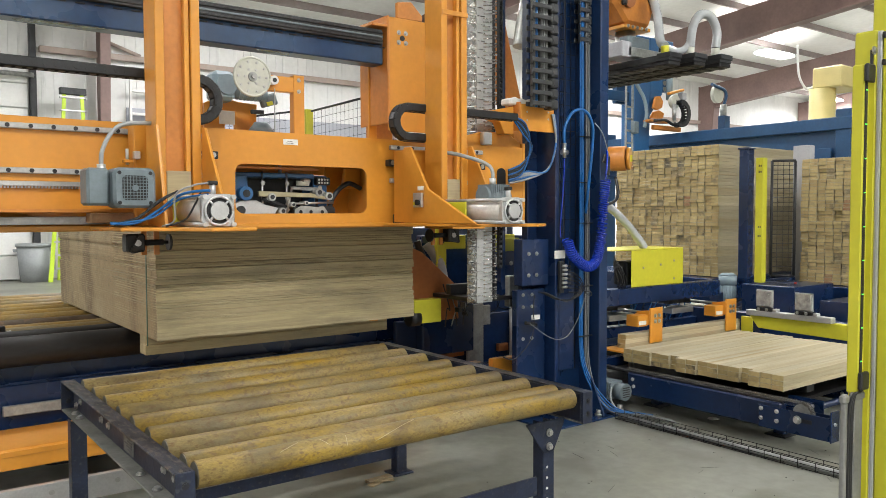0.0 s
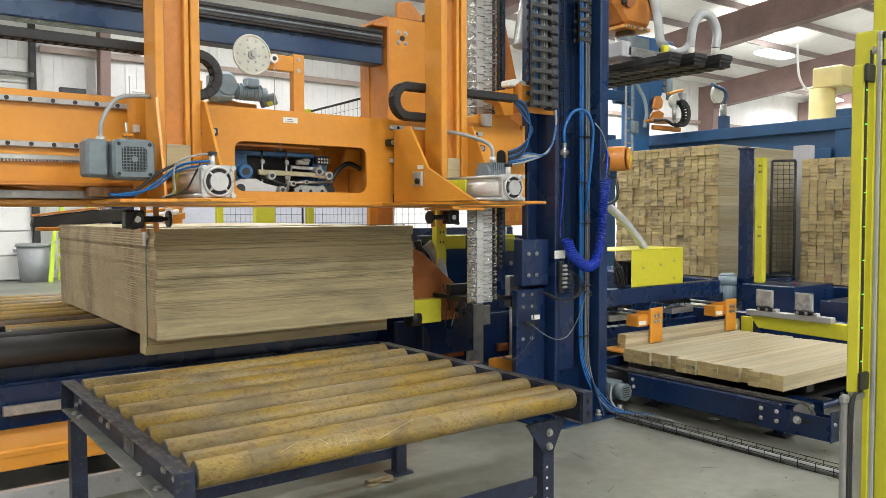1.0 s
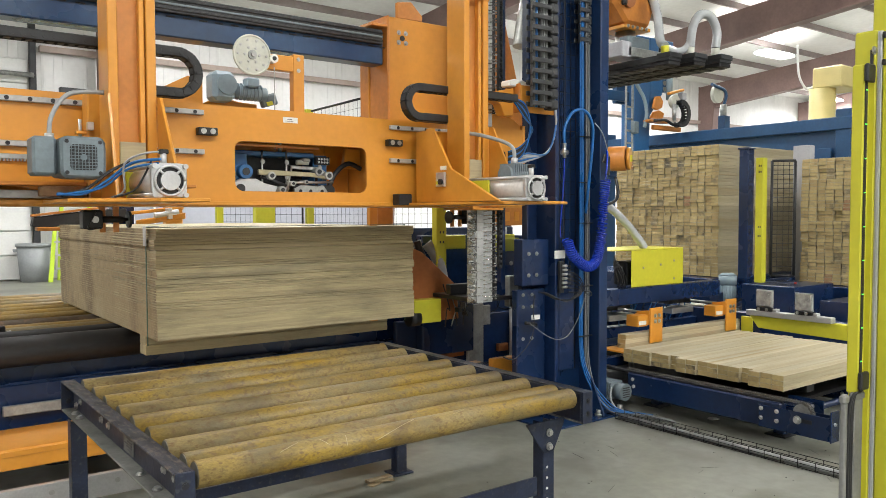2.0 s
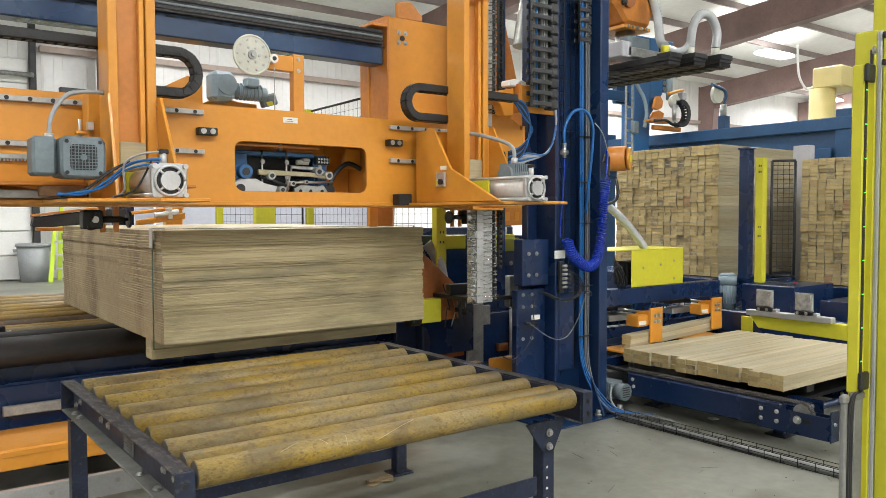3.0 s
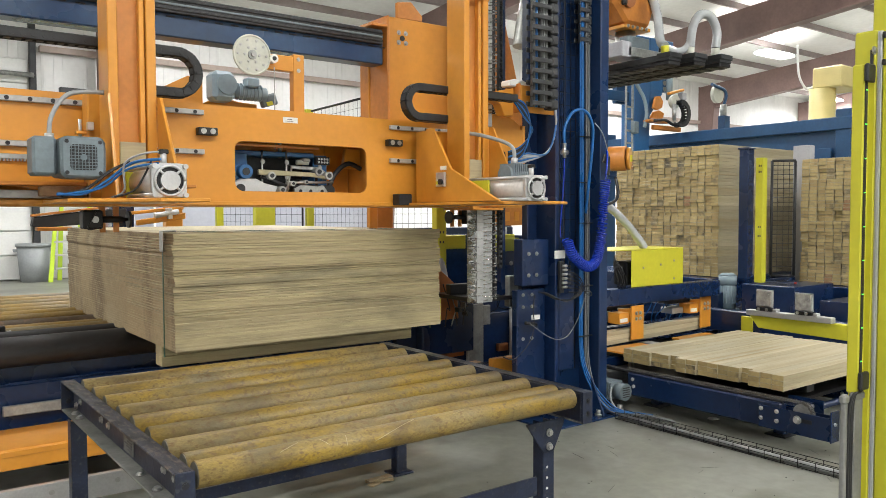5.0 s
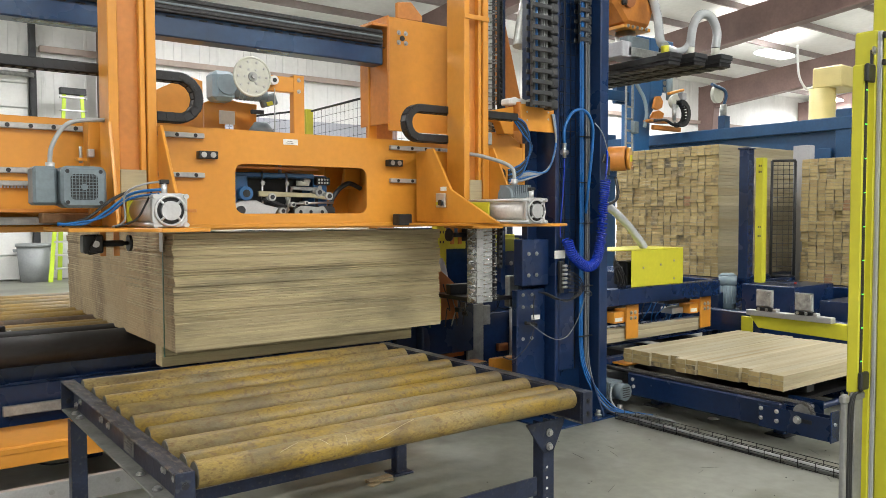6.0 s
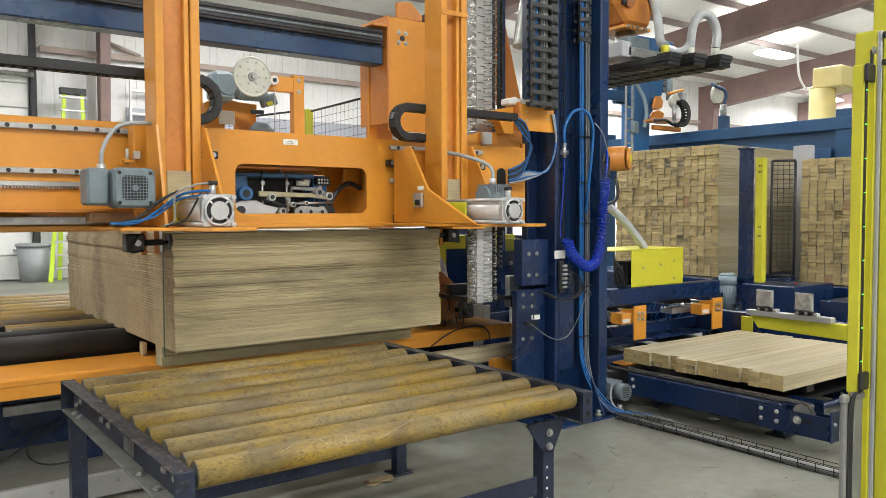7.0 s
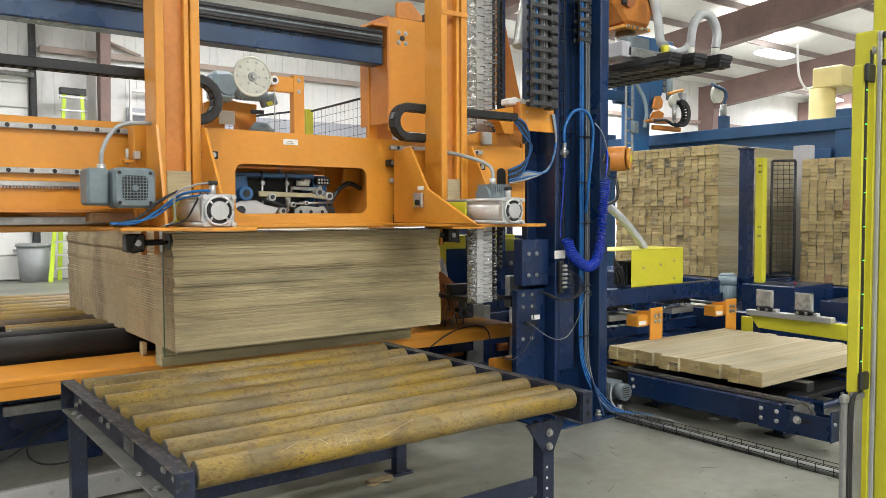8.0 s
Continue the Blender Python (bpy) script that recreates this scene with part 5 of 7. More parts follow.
def vertical_chains():
    """Standing cable chains and drive chain beside the mast, fixed to the frame."""
    for x0, x1, y, z0, z1, tail in ((3.800, 4.062, 4.06, 2.345, 3.55, 0.075), (4.545, 4.68, 4.31, 2.93, 3.6, 0.03)):
        c = thing("vertical_cable_chain", ((x0 + x1) / 2, y, z0), "black vertical cable chain filled with blue and grey hoses", "cable chain", "cable chains")
        xs = x1 - tail
        bm = B(xs, x1, y - 0.028, y + 0.06, 0.002, 0.072, 0.010)
        box(bm, x0, x0 + 0.008, y - 0.026, y - 0.004, 0.004, 0.070, 0.002)
        box(bm, x0 + 0.002, xs + 0.004, y - 0.030, y - 0.018, 0.018, 0.050, 0.004)
        box(bm, x0 + 0.014, xs, y + 0.048, y + 0.058, 0.018, 0.050, 0.003)
        if tail > 0.05:
            cyl(bm, ((xs + x1) / 2, y - 0.031, 0.037), ((xs + x1) / 2, y - 0.026, 0.037), 0.022, 14)
        me = bpy.data.meshes.new("link")
        bm.to_mesh(me)
        bm.free()
        me.materials.append(CHAINGREY)
        for i in range(int((z1 - z0) / 0.076)):
            piece("link", me, c, Matrix.Translation((0, 0, z0 + 0.076 * i)))
        for i in range(7):
            x = x0 + 0.028 + 0.024 * i
            if x < xs - 0.008:
                part("hose", C((x, y + 0.012, z0 + 0.01), (x, y + 0.012, z1), 0.0095, 8), (RUBBER, DULLCABLE, BLUEHOSE, RUBBER, DULLCABLE, GREYCABLE, DULLCABLE)[i], c)
    # bright steel folded chain guard
    g = thing("chain_guard", (3.66, 4.40, 0.3), "galvanised folded steel chain guard with edge clips", "chain guard")
    part("lower_post", B(4.277, 4.452, 5.35, 5.39, 0.0, 0.797, 0.004), GALV, g)
    part("post_bracket", B(3.62, 4.38, 4.445, 5.36, 0.945, 0.975, 0.004), BLACK, g)
    part("post_face", B(4.454, 4.533, 5.352, 5.382, 0.604, 0.779, 0.003), GALV, g)
    part("back_plate", B(3.630, 3.775, 4.436, 4.442, 0.942, 3.44, 0), GREYWHITE_PLATE, g, "pale zinc back plate")
    bm = bmesh.new()
    corner = [bm.verts.new(p) for p in ((3.562, 4.470, 0.001), (3.628, 4.440, 0.001), (3.628, 4.440, 0.059), (3.562, 4.470, 0.059), (3.580, 4.412, 0.030))]
    for a, b in ((0, 1), (1, 2), (2, 3), (3, 0)):
        bm.faces.new((corner[a], corner[b], corner[4]))
    for z, z2 in ((0.016, 0.030), (0.044, 0.050)):
        cyl(bm, (3.685, 4.428, z), (3.79, 4.418, z2), 0.0042, 8)
        cyl(bm, (3.785, 4.419, z2), (3.80, 4.417, z2), 0.0075, 8)
    box(bm, 3.632, 3.70, 4.430, 4.435, 0.053, 0.059)
    me = bpy.data.meshes.new("guard_link")
    bm.to_mesh(me)
    bm.free()
    me.materials.append(BRIGHT)
    for i in range(42):
        piece("guard_link", me, g, Matrix.Translation((0, 0, 0.94 + 0.06 * i)))
    d = thing("lift_chain", (3.87, 4.46, 0), "dark steel roller lift chain", "drive chain")
    bm = C((-0.012, 0, 0), (0.012, 0, 0), 0.013, 10)
    box(bm, -0.02, -0.013, -0.014, 0.014, -0.006, 0.044, 0.003)
    box(bm, 0.013, 0.02, -0.014, 0.014, -0.006, 0.044, 0.003)
    me = bpy.data.meshes.new("chain_link")
    bm.to_mesh(me)
    bm.free()
    me.materials.append(DARKGREY)
    for i in range(60):
        piece("chain_link", me, d, Matrix.Translation((3.87, 4.46, 1.2 + 0.038 * i)))
    part("chain_rail", B(3.83, 3.845, 4.48, 4.53, 0.98, 3.5, 0.002), BLACK, d)
    part("guide_rail", B(3.90, 3.945, 4.48, 4.53, 0.98, 3.5, 0.003), NAVY, d)


vertical_chains()


def rear_machinery():
    """What shows between the guard, the mast and the bundle."""
    r = thing("rear_machine", (3.9, 5.4, 0), "navy machine base with brown gusset and yellow covers", "machine")
    part("base_beam", B(3.55, 5.0, 5.40, 5.455, 0.225, 0.70, 0.008), NAVY, r)
    part("base_beam", B(3.55, 4.7, 4.75, 4.84, 0.05, 0.40, 0.008), NAVY, r)
    part("upright", B(3.75, 4.3, 5.3, 5.4, 0.4, 1.42, 0.008), NAVY, r)
    part("brown_gusset", prism([(3.42, 1.34), (3.52, 1.30), (3.86, 1.02), (3.88, 0.75), (3.42, 0.75)], "y", 4.98, 5.0, 0.003), BROWN, r, "red-brown steel gusset")
    part("back_panel", B(3.72, 5.3, 5.9, 5.95, 0.3, 1.47, 0.008), NAVY, r)
    part("back_box", B(3.95, 4.25, 5.6, 5.8, 0.9, 1.30, 0.01), DARKGREY, r)
    part("yellow_cover", B(3.36, 3.615, 4.86, 4.97, 0.76, 0.94, 0.004), YELLOW, r, "yellow sheet steel cover")
    part("cover_roller", C((3.33, 4.90, 0.80), (3.42, 4.90, 0.80), 0.06, 20), BLACK, r)
    part("yellow_stop", B(3.83, 4.05, 5.1, 5.2, 1.31, 1.42, 0.004), YELLOW, r)
    part("yellow_stop", B(4.28, 4.60, 5.1, 5.2, 1.27, 1.42, 0.004), YELLOW, r)
    k = part("cross_member", B(4.2, 4.75, 5.0, 5.12, 0.98, 1.20, 0.006), NAVY, r)
    bolts(k, [(4.30, 5.0, 1.2), (4.45, 5.0, 1.2), (4.3, 5.0, 1.03)], "y", 0.02, 0.014)
    part("silver_drum", C((4.55, 5.3, 1.32), (4.55, 5.3, 1.48), 0.10, 20), GALV, r)
    part("dark_bar", B(3.6, 4.35, 4.72, 4.78, 0.98, 1.06, 0.004), BLACK, r)
    part("hose", T(((3.72, 5.2, 1.36), (3.78, 5.15, 1.25), (3.80, 5.1, 1.1), (3.76, 5.05, 1.0)), 0.045, 12, 12, 0.12), GREYCABLE, r, "grey ribbed hose")
    part("hose", T(((3.62, 5.2, 1.38), (3.66, 5.15, 1.22), (3.74, 5.1, 1.12), (3.82, 5.05, 1.0)), 0.03, 12, 12, 0.12), BLACK, r)
    for i in range(4):
        rng = random.Random(i)
        x = 3.70 + 0.06 * i
        part("wire", T(((x, 4.95, 1.0 + 0.05 * rng.random()), (x + 0.03, 4.9, 0.92 - 0.1 * rng.random()), (x - 0.04 + 0.1 * rng.random(), 4.9, 0.85), (x + 0.02, 4.95, 0.70)), 0.005, 5), (BLACK, GREYCABLE, BLACK)[i % 3], r)
    part("guide_rod", C((4.801, 5.37, 0.0), (4.801, 5.37, 0.768), 0.021, 14), RAILSTEEL, r, "bright guide rod")
    part("rod_collar", B(4.0, 4.10, 4.5, 4.56, 0.88, 1.12, 0.006), GALV, r)
    part("foot_ledge", B(3.8, 4.4, 4.5, 4.62, 0.2, 0.25, 0.004), NAVY, r)
    part("post_foot", B(3.73, 3.87, 5.001, 5.18, 0.75, 0.765, 0.002), NAVY, r)
    yc = part("yellow_plate", B(4.261, 4.470, 4.900, 4.950, 1.286, 1.396, 0.003), YELLOW, r, "yellow sheet steel plate")
    bolts(yc, [(4.292, 4.899, 1.311), (4.438, 4.899, 1.306)], "y", 0.008, 0.006)
    part("carrier_block", B(4.266, 4.462, 4.920, 4.960, 1.161, 1.292, 0.006), NAVY, r)
    cm = part("carrier_beam", B(4.214, 4.636, 4.860, 4.910, 1.055, 1.174, 0.006), NAVY, r)
    bolts(cm, [(4.251, 4.859, 1.187), (4.338, 4.859, 1.188), (4.478, 4.859, 1.182), (4.583, 4.859, 1.173), (4.583, 4.859, 1.028)], "y", 0.013, 0.014)
    part("steel_drum", C((4.241, 4.550, 1.360), (4.241, 4.550, 1.441), 0.045, 24), GALV, r, "bare steel drum")
    part("rusty_bar", B(3.842, 4.233, 5.352, 5.392, 0.355, 0.467, 0.004), BROWN, r, "rust-brown steel bar")
    part("brown_block", B(4.634, 4.751, 5.352, 5.392, 0.345, 0.414, 0.004), BROWN, r)
    part("orange_foot", B(3.976, 4.265, 4.660, 4.720, 0.317, 0.452, 0.004), ORANGE, r, "orange steel foot")
    for x, z, w, h, m in ((3.741, 0.984, 0.014, 0.020, BLACK), (3.798, 0.990, 0.012, 0.012, DARKGREY), (3.775, 0.929, 0.020, 0.010, BLACK), (3.803, 0.878, 0.009, 0.024, GALV), (3.758, 0.845, 0.014, 0.018, BLACK), (3.820, 0.809, 0.010, 0.014, DARKGREY), (3.809, 1.038, 0.010, 0.010, ALU)):
        part("valve_fitting", B(x - w, x + w, 4.80, 4.85, z - h, z + h, 0.003), m, r)
    for pts in (((4.056, 4.740, 0.960), (4.110, 4.740, 0.911), (4.086, 4.740, 0.844), (4.026, 4.740, 0.817)), ((4.238, 4.740, 0.833), (4.177, 4.740, 0.828), (4.086, 4.740, 0.863), (4.122, 4.740, 0.933), (4.189, 4.740, 0.915)), ((4.281, 4.740, 0.779), (4.294, 4.740, 0.712), (4.257, 4.740, 0.660), (4.275, 4.740, 0.574)), ((3.750, 4.740, 1.046), (3.795, 4.740, 0.977), (3.750, 4.740, 0.892), (3.784, 4.740, 0.801))):
        part("wire", T(pts, 0.004, 6), RUBBER, r)
    part("connector", B(4.058, 4.088, 4.500, 4.520, 0.925, 0.953, 0.002), YELLOW, r)
    y = thing("safety_post", (3.68, 5.3, 0), "yellow square safety fence post with slots", "fence post", "safety fence")
    part("post", B(3.75, 3.85, 5.1, 5.17, 0.766, 1.66, 0.006), YELLOW, y)
    for z in (1.36, 1.44):
        for dx in (0.03, 0.06):
            part("slot", B(3.75 + dx, 3.76 + dx, 5.096, 5.099, z, z + 0.02, 0), BLACK, y)
    om = thing("orange_machine", (5.85, 6.4, 0), "orange machine frame beyond the mast", "machine frame")
    ou = part("header", B(5.55, 6.2, 6.4, 6.5, 1.47, 1.68, 0.01), ORANGE_DULL, om)
    for i in range(4):
        part("slot", B(5.62 + 0.14 * i, 5.69 + 0.14 * i, 6.392, 6.399, 1.52, 1.62, 0), ORANGE, ou)
    part("upright", B(5.6, 5.75, 6.42, 6.52, 0, 1.47, 0.01), NAVY, om)
    part("upright", B(6.05, 6.2, 6.42, 6.52, 0, 1.47, 0.01), NAVY, om)
    part("skirt", B(5.2, 6.3, 6.55, 6.6, 0.2, 1.36, 0.01), NAVY, om)


rear_machinery()


def mesh_panel(parent, p0, p1, z0, z1, step=0.06, r=0.0022, vertical=True):
    """Black wire mesh between two floor points."""
    p0, p1 = Vector((*p0, 0)), Vector((*p1, 0))
    d = p1 - p0
    bm = bmesh.new()
    n = int(d.length / step)
    for i in range(n + 1):
        q = p0 + d * (i / n)
        cyl(bm, (q.x, q.y, z0), (q.x, q.y, z1), r, 4, caps=False)
    k = int((z1 - z0) / step)
    for i in range(k + 1):
        z = z0 + (z1 - z0) * i / k
        cyl(bm, (p0.x, p0.y, z), (p1.x, p1.y, z), r, 4, caps=False)
    part("mesh", bm, WIRE, parent, kind="stuff")
    bm = bmesh.new()
    for a, b in (((p0.x, p0.y, z1), (p1.x, p1.y, z1)), ((p0.x, p0.y, z0), (p1.x, p1.y, z0)), ((p0.x, p0.y, z0), (p0.x, p0.y, z1)), ((p1.x, p1.y, z0), (p1.x, p1.y, z1))):
        cyl(bm, a, b, 0.014, 6)
    part("frame", bm, WIRE, parent)


def rear_fence():
    """Mesh fence beyond the beam: one run along the line, one turning away."""
    ax, ay, bx, by, cx, cy = 4.58, 8.95, 4.55, 7.41, 4.00, 10.53
    for p, q in (((ax, ay), (bx, by)), ((cx, cy), (ax - 0.1, ay)), ((bx, by - 0.1), (bx + 0.2, by - 1.6))):
        f = thing("safety_fence", (*p, 0), "black mesh safety fence panel with yellow post", "fence", "safety fence")
        part("post", B(p[0] - 0.05, p[0] + 0.05, p[1] - 0.03, p[1] + 0.03, 0, 2.92, 0.004), YELLOW, f)
        mesh_panel(f, (p[0] + 0.03, p[1]), q, 0.3, 2.9, 0.10, 0.0022)
    b = thing("guard_column", (ax - 0.6, ay + 0.2, 0), "broad yellow guard column", "guard column")
    part("column", B(ax - 0.66, ax - 0.40, ay + 0.15, ay + 0.25, 0, 1.9, 0.006), YELLOW, b)
    m = thing("gear_motor", (2.1, 5.7, 0), "pale blue-grey gear motor on an orange stand", "gear motor")
    part("gearbox", B(2.10, 2.27, 5.60, 5.78, 2.44, 2.66, 0.03), PALEBLUE, m)
    part("cover", C((2.20, 5.585, 2.56), (2.20, 5.60, 2.56), 0.075, 20), PALEBLUE, m)
    mo = part("motor", C((2.27, 5.69, 2.53), (2.54, 5.69, 2.52), 0.055, 24), PALEBLUE, m)
    for i in range(7):
        part("fin", C((2.31 + 0.03 * i, 5.69, 2.53), (2.318 + 0.03 * i, 5.69, 2.53), 0.064, 20), PALEBLUE, mo)
    part("terminal_box", B(2.36, 2.46, 5.60, 5.70, 2.56, 2.63, 0.01), PALEBLUE, mo)
    part("stand", prism([(2.10, 2.0), (2.26, 2.0), (2.26, 2.30), (2.34, 2.30), (2.34, 2.0), (2.50, 2.0), (2.52, 2.46), (2.36, 2.47), (2.22, 2.50), (2.10, 2.44)], "y", 5.80, 5.84, 0.004), ORANGE, m)
    part("stand_beam", B(2.06, 3.538, 5.73, 5.795, 2.175, 2.235, 0.004), ORANGE, m)
    part("stand_plate", prism([(1.74, 2.24), (2.09, 2.24), (2.09, 2.60), (1.98, 2.63), (1.74, 2.50)], "y", 5.80, 5.83, 0.004), ORANGE, m)
    part("rating_plate", B(2.18, 2.30, 5.705, 5.718, 2.28, 2.38, 0.002), LABEL, m)
    part("control_panel", B(2.50, 2.63, 5.66, 5.72, 2.435, 2.525, 0.01, Matrix.Translation((2.56, 0, 2.48)) @ Matrix.Rotation(radians(-18), 4, "Y") @ Matrix.Translation((-2.56, 0, -2.48))), GREY, m)
    part("panel_label", B(2.53, 2.58, 5.652, 5.658, 2.44, 2.47, 0.001, Matrix.Translation((2.56, 0, 2.48)) @ Matrix.Rotation(radians(-18), 4, "Y") @ Matrix.Translation((-2.56, 0, -2.48))), YELLOW, m)
    part("panel_arm", B(2.45, 2.55, 5.73, 5.77, 2.38, 2.41, 0.004), DARKGREY, m)
    part("dome", C((2.42, 5.5, 2.20), (2.42, 5.5, 2.285), 0.11, 24, 0.05), GREY, m)


rear_fence()


def rear_left():
    """Bin, ladders and loading arm beyond the infeed."""
    b = thing("trash_bin", (3.33, 20.9, 0), "grey plastic wheeled trash bin by the far wall", "bin")
    part("body", C((3.33, 20.9, 0.0), (3.33, 20.9, 0.86), 0.30, 24, 0.37), BIN, b)
    part("rim", C((3.33, 20.9, 0.84), (3.33, 20.9, 0.92), 0.40, 24), BIN, b)
    for s in (-1, 1):
        part("handle", B(3.33 + s * 0.40 - 0.04, 3.33 + s * 0.40 + 0.04, 20.85, 20.95, 0.72, 0.8, 0.01), BIN, b)
    for x, y, h in ((4.0, 20.4, 1.5), (4.29, 20.9, 4.55)):
        l = thing("step_ladder", (x, y, 0), "lime and aluminium folding step ladder", "ladder", "ladders")
        for s in (-1, 1):
            part("rail", prism([(x + s * 0.40 - 0.05, 0), (x + s * 0.40 + 0.05, 0), (x + s * (0.26 if h < 2 else 0.2) + 0.04, h), (x + s * (0.26 if h < 2 else 0.2) - 0.04, h)], "y", y, y + 0.05), LIME, l)
        part("cap", B(x - 0.3, x + 0.3, y - 0.05, y + 0.12, h, h + 0.16, 0.01), DARKGREY, l, "dark plastic ladder cap")
        for k in range(int(h / 0.32)):
            part("tread", B(x - 0.30, x + 0.30, y - 0.03, y + 0.07, 0.3 + 0.32 * k, 0.34 + 0.32 * k, 0.004), ALU, l)
    k = thing("white_rack", (5.93, 21.3, 0), "white steel rack standing by the far wall", "rack")
    for x in (5.752, 6.306):
        part("upright", B(x - 0.03, x + 0.03, 21.25, 21.31, 0, 5.208, 0.005), WHITE, k)
    for z in (2.41, 3.01, 3.61, 4.21, 4.81):
        part("shelf", B(5.783, 6.275, 21.25, 21.40, z, z + 0.06, 0.005), WHITE, k)
    # roll-up door in the far wall
    d = thing("door_1", (1.6, 21.5, 0), "white sectional industrial door with dark tracks", "door", kind="structure")
    for k in range(9):
        part("section", B(-0.6, 3.4, 21.47, 21.52, 0.02 + 0.6 * k, 0.60 + 0.6 * k, 0.02), WHITE, d)
    part("track", B(3.42, 3.56, 21.3, 21.52, 0, 6.3, 0.01), DARKGREY, d)
    part("spring_shaft", C((-0.6, 21.3, 5.0), (3.5, 21.3, 5.0), 0.06, 10), GALV, d)
    a = thing("loading_arm", (1.2, 7.6, 1.5), "dark steel hinged loading arm with orange brackets", "machine arm")
    part("arm", prism([(1.20, 1.50), (1.22, 1.58), (1.72, 1.645), (2.0, 1.66), (2.0, 1.54), (1.30, 1.49)], "y", 7.6, 7.7, 0.008), DARKGREY, a)
    part("top_bar", prism([(1.20, 1.585), (1.20, 1.605), (1.75, 1.672), (1.75, 1.652)], "y", 7.58, 7.66, 0.003), ORANGE_DULL, a)
    part("end_bracket", B(1.24, 1.52, 7.56, 7.70, 1.46, 1.495, 0.006), ORANGE_DULL, a)
    part("carrier_post", B(1.9, 2.1, 7.72, 7.9, 0, 1.7, 0.01), NAVY, a)
    part("bar", prism([(2.0, 1.60), (2.02, 1.63), (2.5, 1.685), (2.5, 1.65)], "y", 7.5, 7.58, 0.006), ORANGE, a)
    part("bar", prism([(2.05, 1.50), (2.05, 1.55), (2.5, 1.62), (2.5, 1.56)], "y", 7.45, 7.5, 0.006), ORANGE, a)
    part("link_pin", C((2.2, 7.42, 1.59), (2.42, 7.42, 1.63), 0.025, 12), ALU, a)
    part("bracket", B(2.32, 2.36, 7.4, 7.5, 1.56, 1.66, 0.004), ALU, a)
    o = thing("orange_stand", (2.9, 8.0, 0), "orange upright machine stand behind the beam", "machine stand")
    part("upright", B(2.45, 2.62, 7.9, 8.0, 0, 1.75, 0.006), ORANGE, o)


rear_left()


# ---- chain transfer with boards ----
BOARD_Z = 0.37


def chain_transfer():
    c = thing("chain_transfer", (5.9, 3.6, 0), "navy chain transfer conveyor with bolted rails and black chains", "conveyor")
    bm = bmesh.new()
    for x, dy, dz, far in ((4.98, 0.0, 0.0, 4.16), (6.45, 0.16, -0.07, 5.6)):
        rl = part("rail", B(x, x + 0.075, 2.83 + dy, far, 0.12 + dz, 0.305 + dz, 0.012), NAVY, c, "navy box rail")
        part("take_up_plate", B(x - 0.008, x - 0.0005, 2.49 + dy, 2.99 + dy, 0.118 + dz, 0.272 + dz, 0.002), NAVY, rl)
        part("take_up_plate", B(x + 0.078, x + 0.086, 2.49 + dy, 2.99 + dy, 0.118 + dz, 0.272 + dz, 0.002), NAVY, rl)
        e = part("end_plate", B(x - 0.012, x + 0.09, 2.478 + dy, 2.489 + dy, 0.112 + dz, 0.315 + dz, 0.003), NAVY, rl)
        bolts(e, [(x + 0.03, 2.478 + dy, 0.23 + dz)], "y", 0.009, 0.012, ALU)
        bolts(rl, [(x - 0.008, y + dy, z + dz) for y, z in ((3.0 - 0.03, 0.249), (2.97, 0.182), (2.856, 0.247), (2.855, 0.181))] + [(x, far - 0.06, 0.257 + dz), (x, far - 0.07, 0.20 + dz)], "x", 0.0105, 0.013, ALU)
        part("tension_bolt", C((x - 0.034, 2.708 + dy, 0.22 + dz), (x - 0.013, 2.708 + dy, 0.22 + dz), 0.019, 6), ALU, rl)
        part("washer", C((x - 0.013, 2.708 + dy, 0.22 + dz), (x - 0.0105, 2.708 + dy, 0.22 + dz), 0.029, 20), GALV, rl)
        part("slot", B(x - 0.010, x - 0.0085, 2.61 + dy, 2.72 + dy, 0.207 + dz, 0.233 + dz, 0), BLACK, rl)
        part("sprocket", C((x + 0.03, 2.70 + dy, 0.258 + dz), (x + 0.05, 2.70 + dy, 0.258 + dz), 0.062, 24), GALV, c)
        part("chain_guide", B(x + 0.012, x + 0.068, 2.83 + dy, far + 0.3, 0.306 + dz, 0.322 + dz, 0.003), BLACK, c)
        for y in (2.95, far - 0.12):
            ft = part("foot", B(x + 0.22, x + 0.38, y - 0.03 + dy, y + 0.13 + dy, 0.0, 0.012, 0.003), DARKGREY, c)
            part("foot_block", B(x + 0.27, x + 0.33, y + 0.01 + dy, y + 0.09 + dy, 0.012, 0.19 + dz, 0.003), NAVY, ft)
            part("foot_arm", B(x + 0.076, x + 0.269, y + 0.02 + dy, y + 0.08 + dy, 0.14 + dz, 0.19 + dz, 0.003), NAVY, ft)
        cx = x + 0.04
        for i in range(84):
            d = 0.019 * i - 0.105
            if d < 0:
                a = d / 0.072
                y, z = 2.70 + dy + 0.072 * math.sin(a), 0.258 + dz + 0.072 * math.cos(a)
            else:
                a = 0.0
                y, z = 2.70 + dy + d, 0.330 + dz
            m = Matrix.Translation((cx, y, z)) @ Matrix.Rotation(-a, 4, "X")
            w = 0.013 if i % 2 else 0.018
            for s in (-1, 1):
                box(bm, s * w - 0.002, s * w + 0.002, -0.012, 0.012, -0.008, 0.008, 0.003, m)
            cyl(bm, m @ Vector((-0.012, 0, 0)), m @ Vector((0.012, 0, 0)), 0.006, 8)
    part("chain", bm, CHAIN, c, "oily steel roller chain", kind="stuff")
    br = part("cross_bracket", B(5.07, 5.30, 2.76, 2.94, 0.272, 0.282, 0.003), NAVY, c)
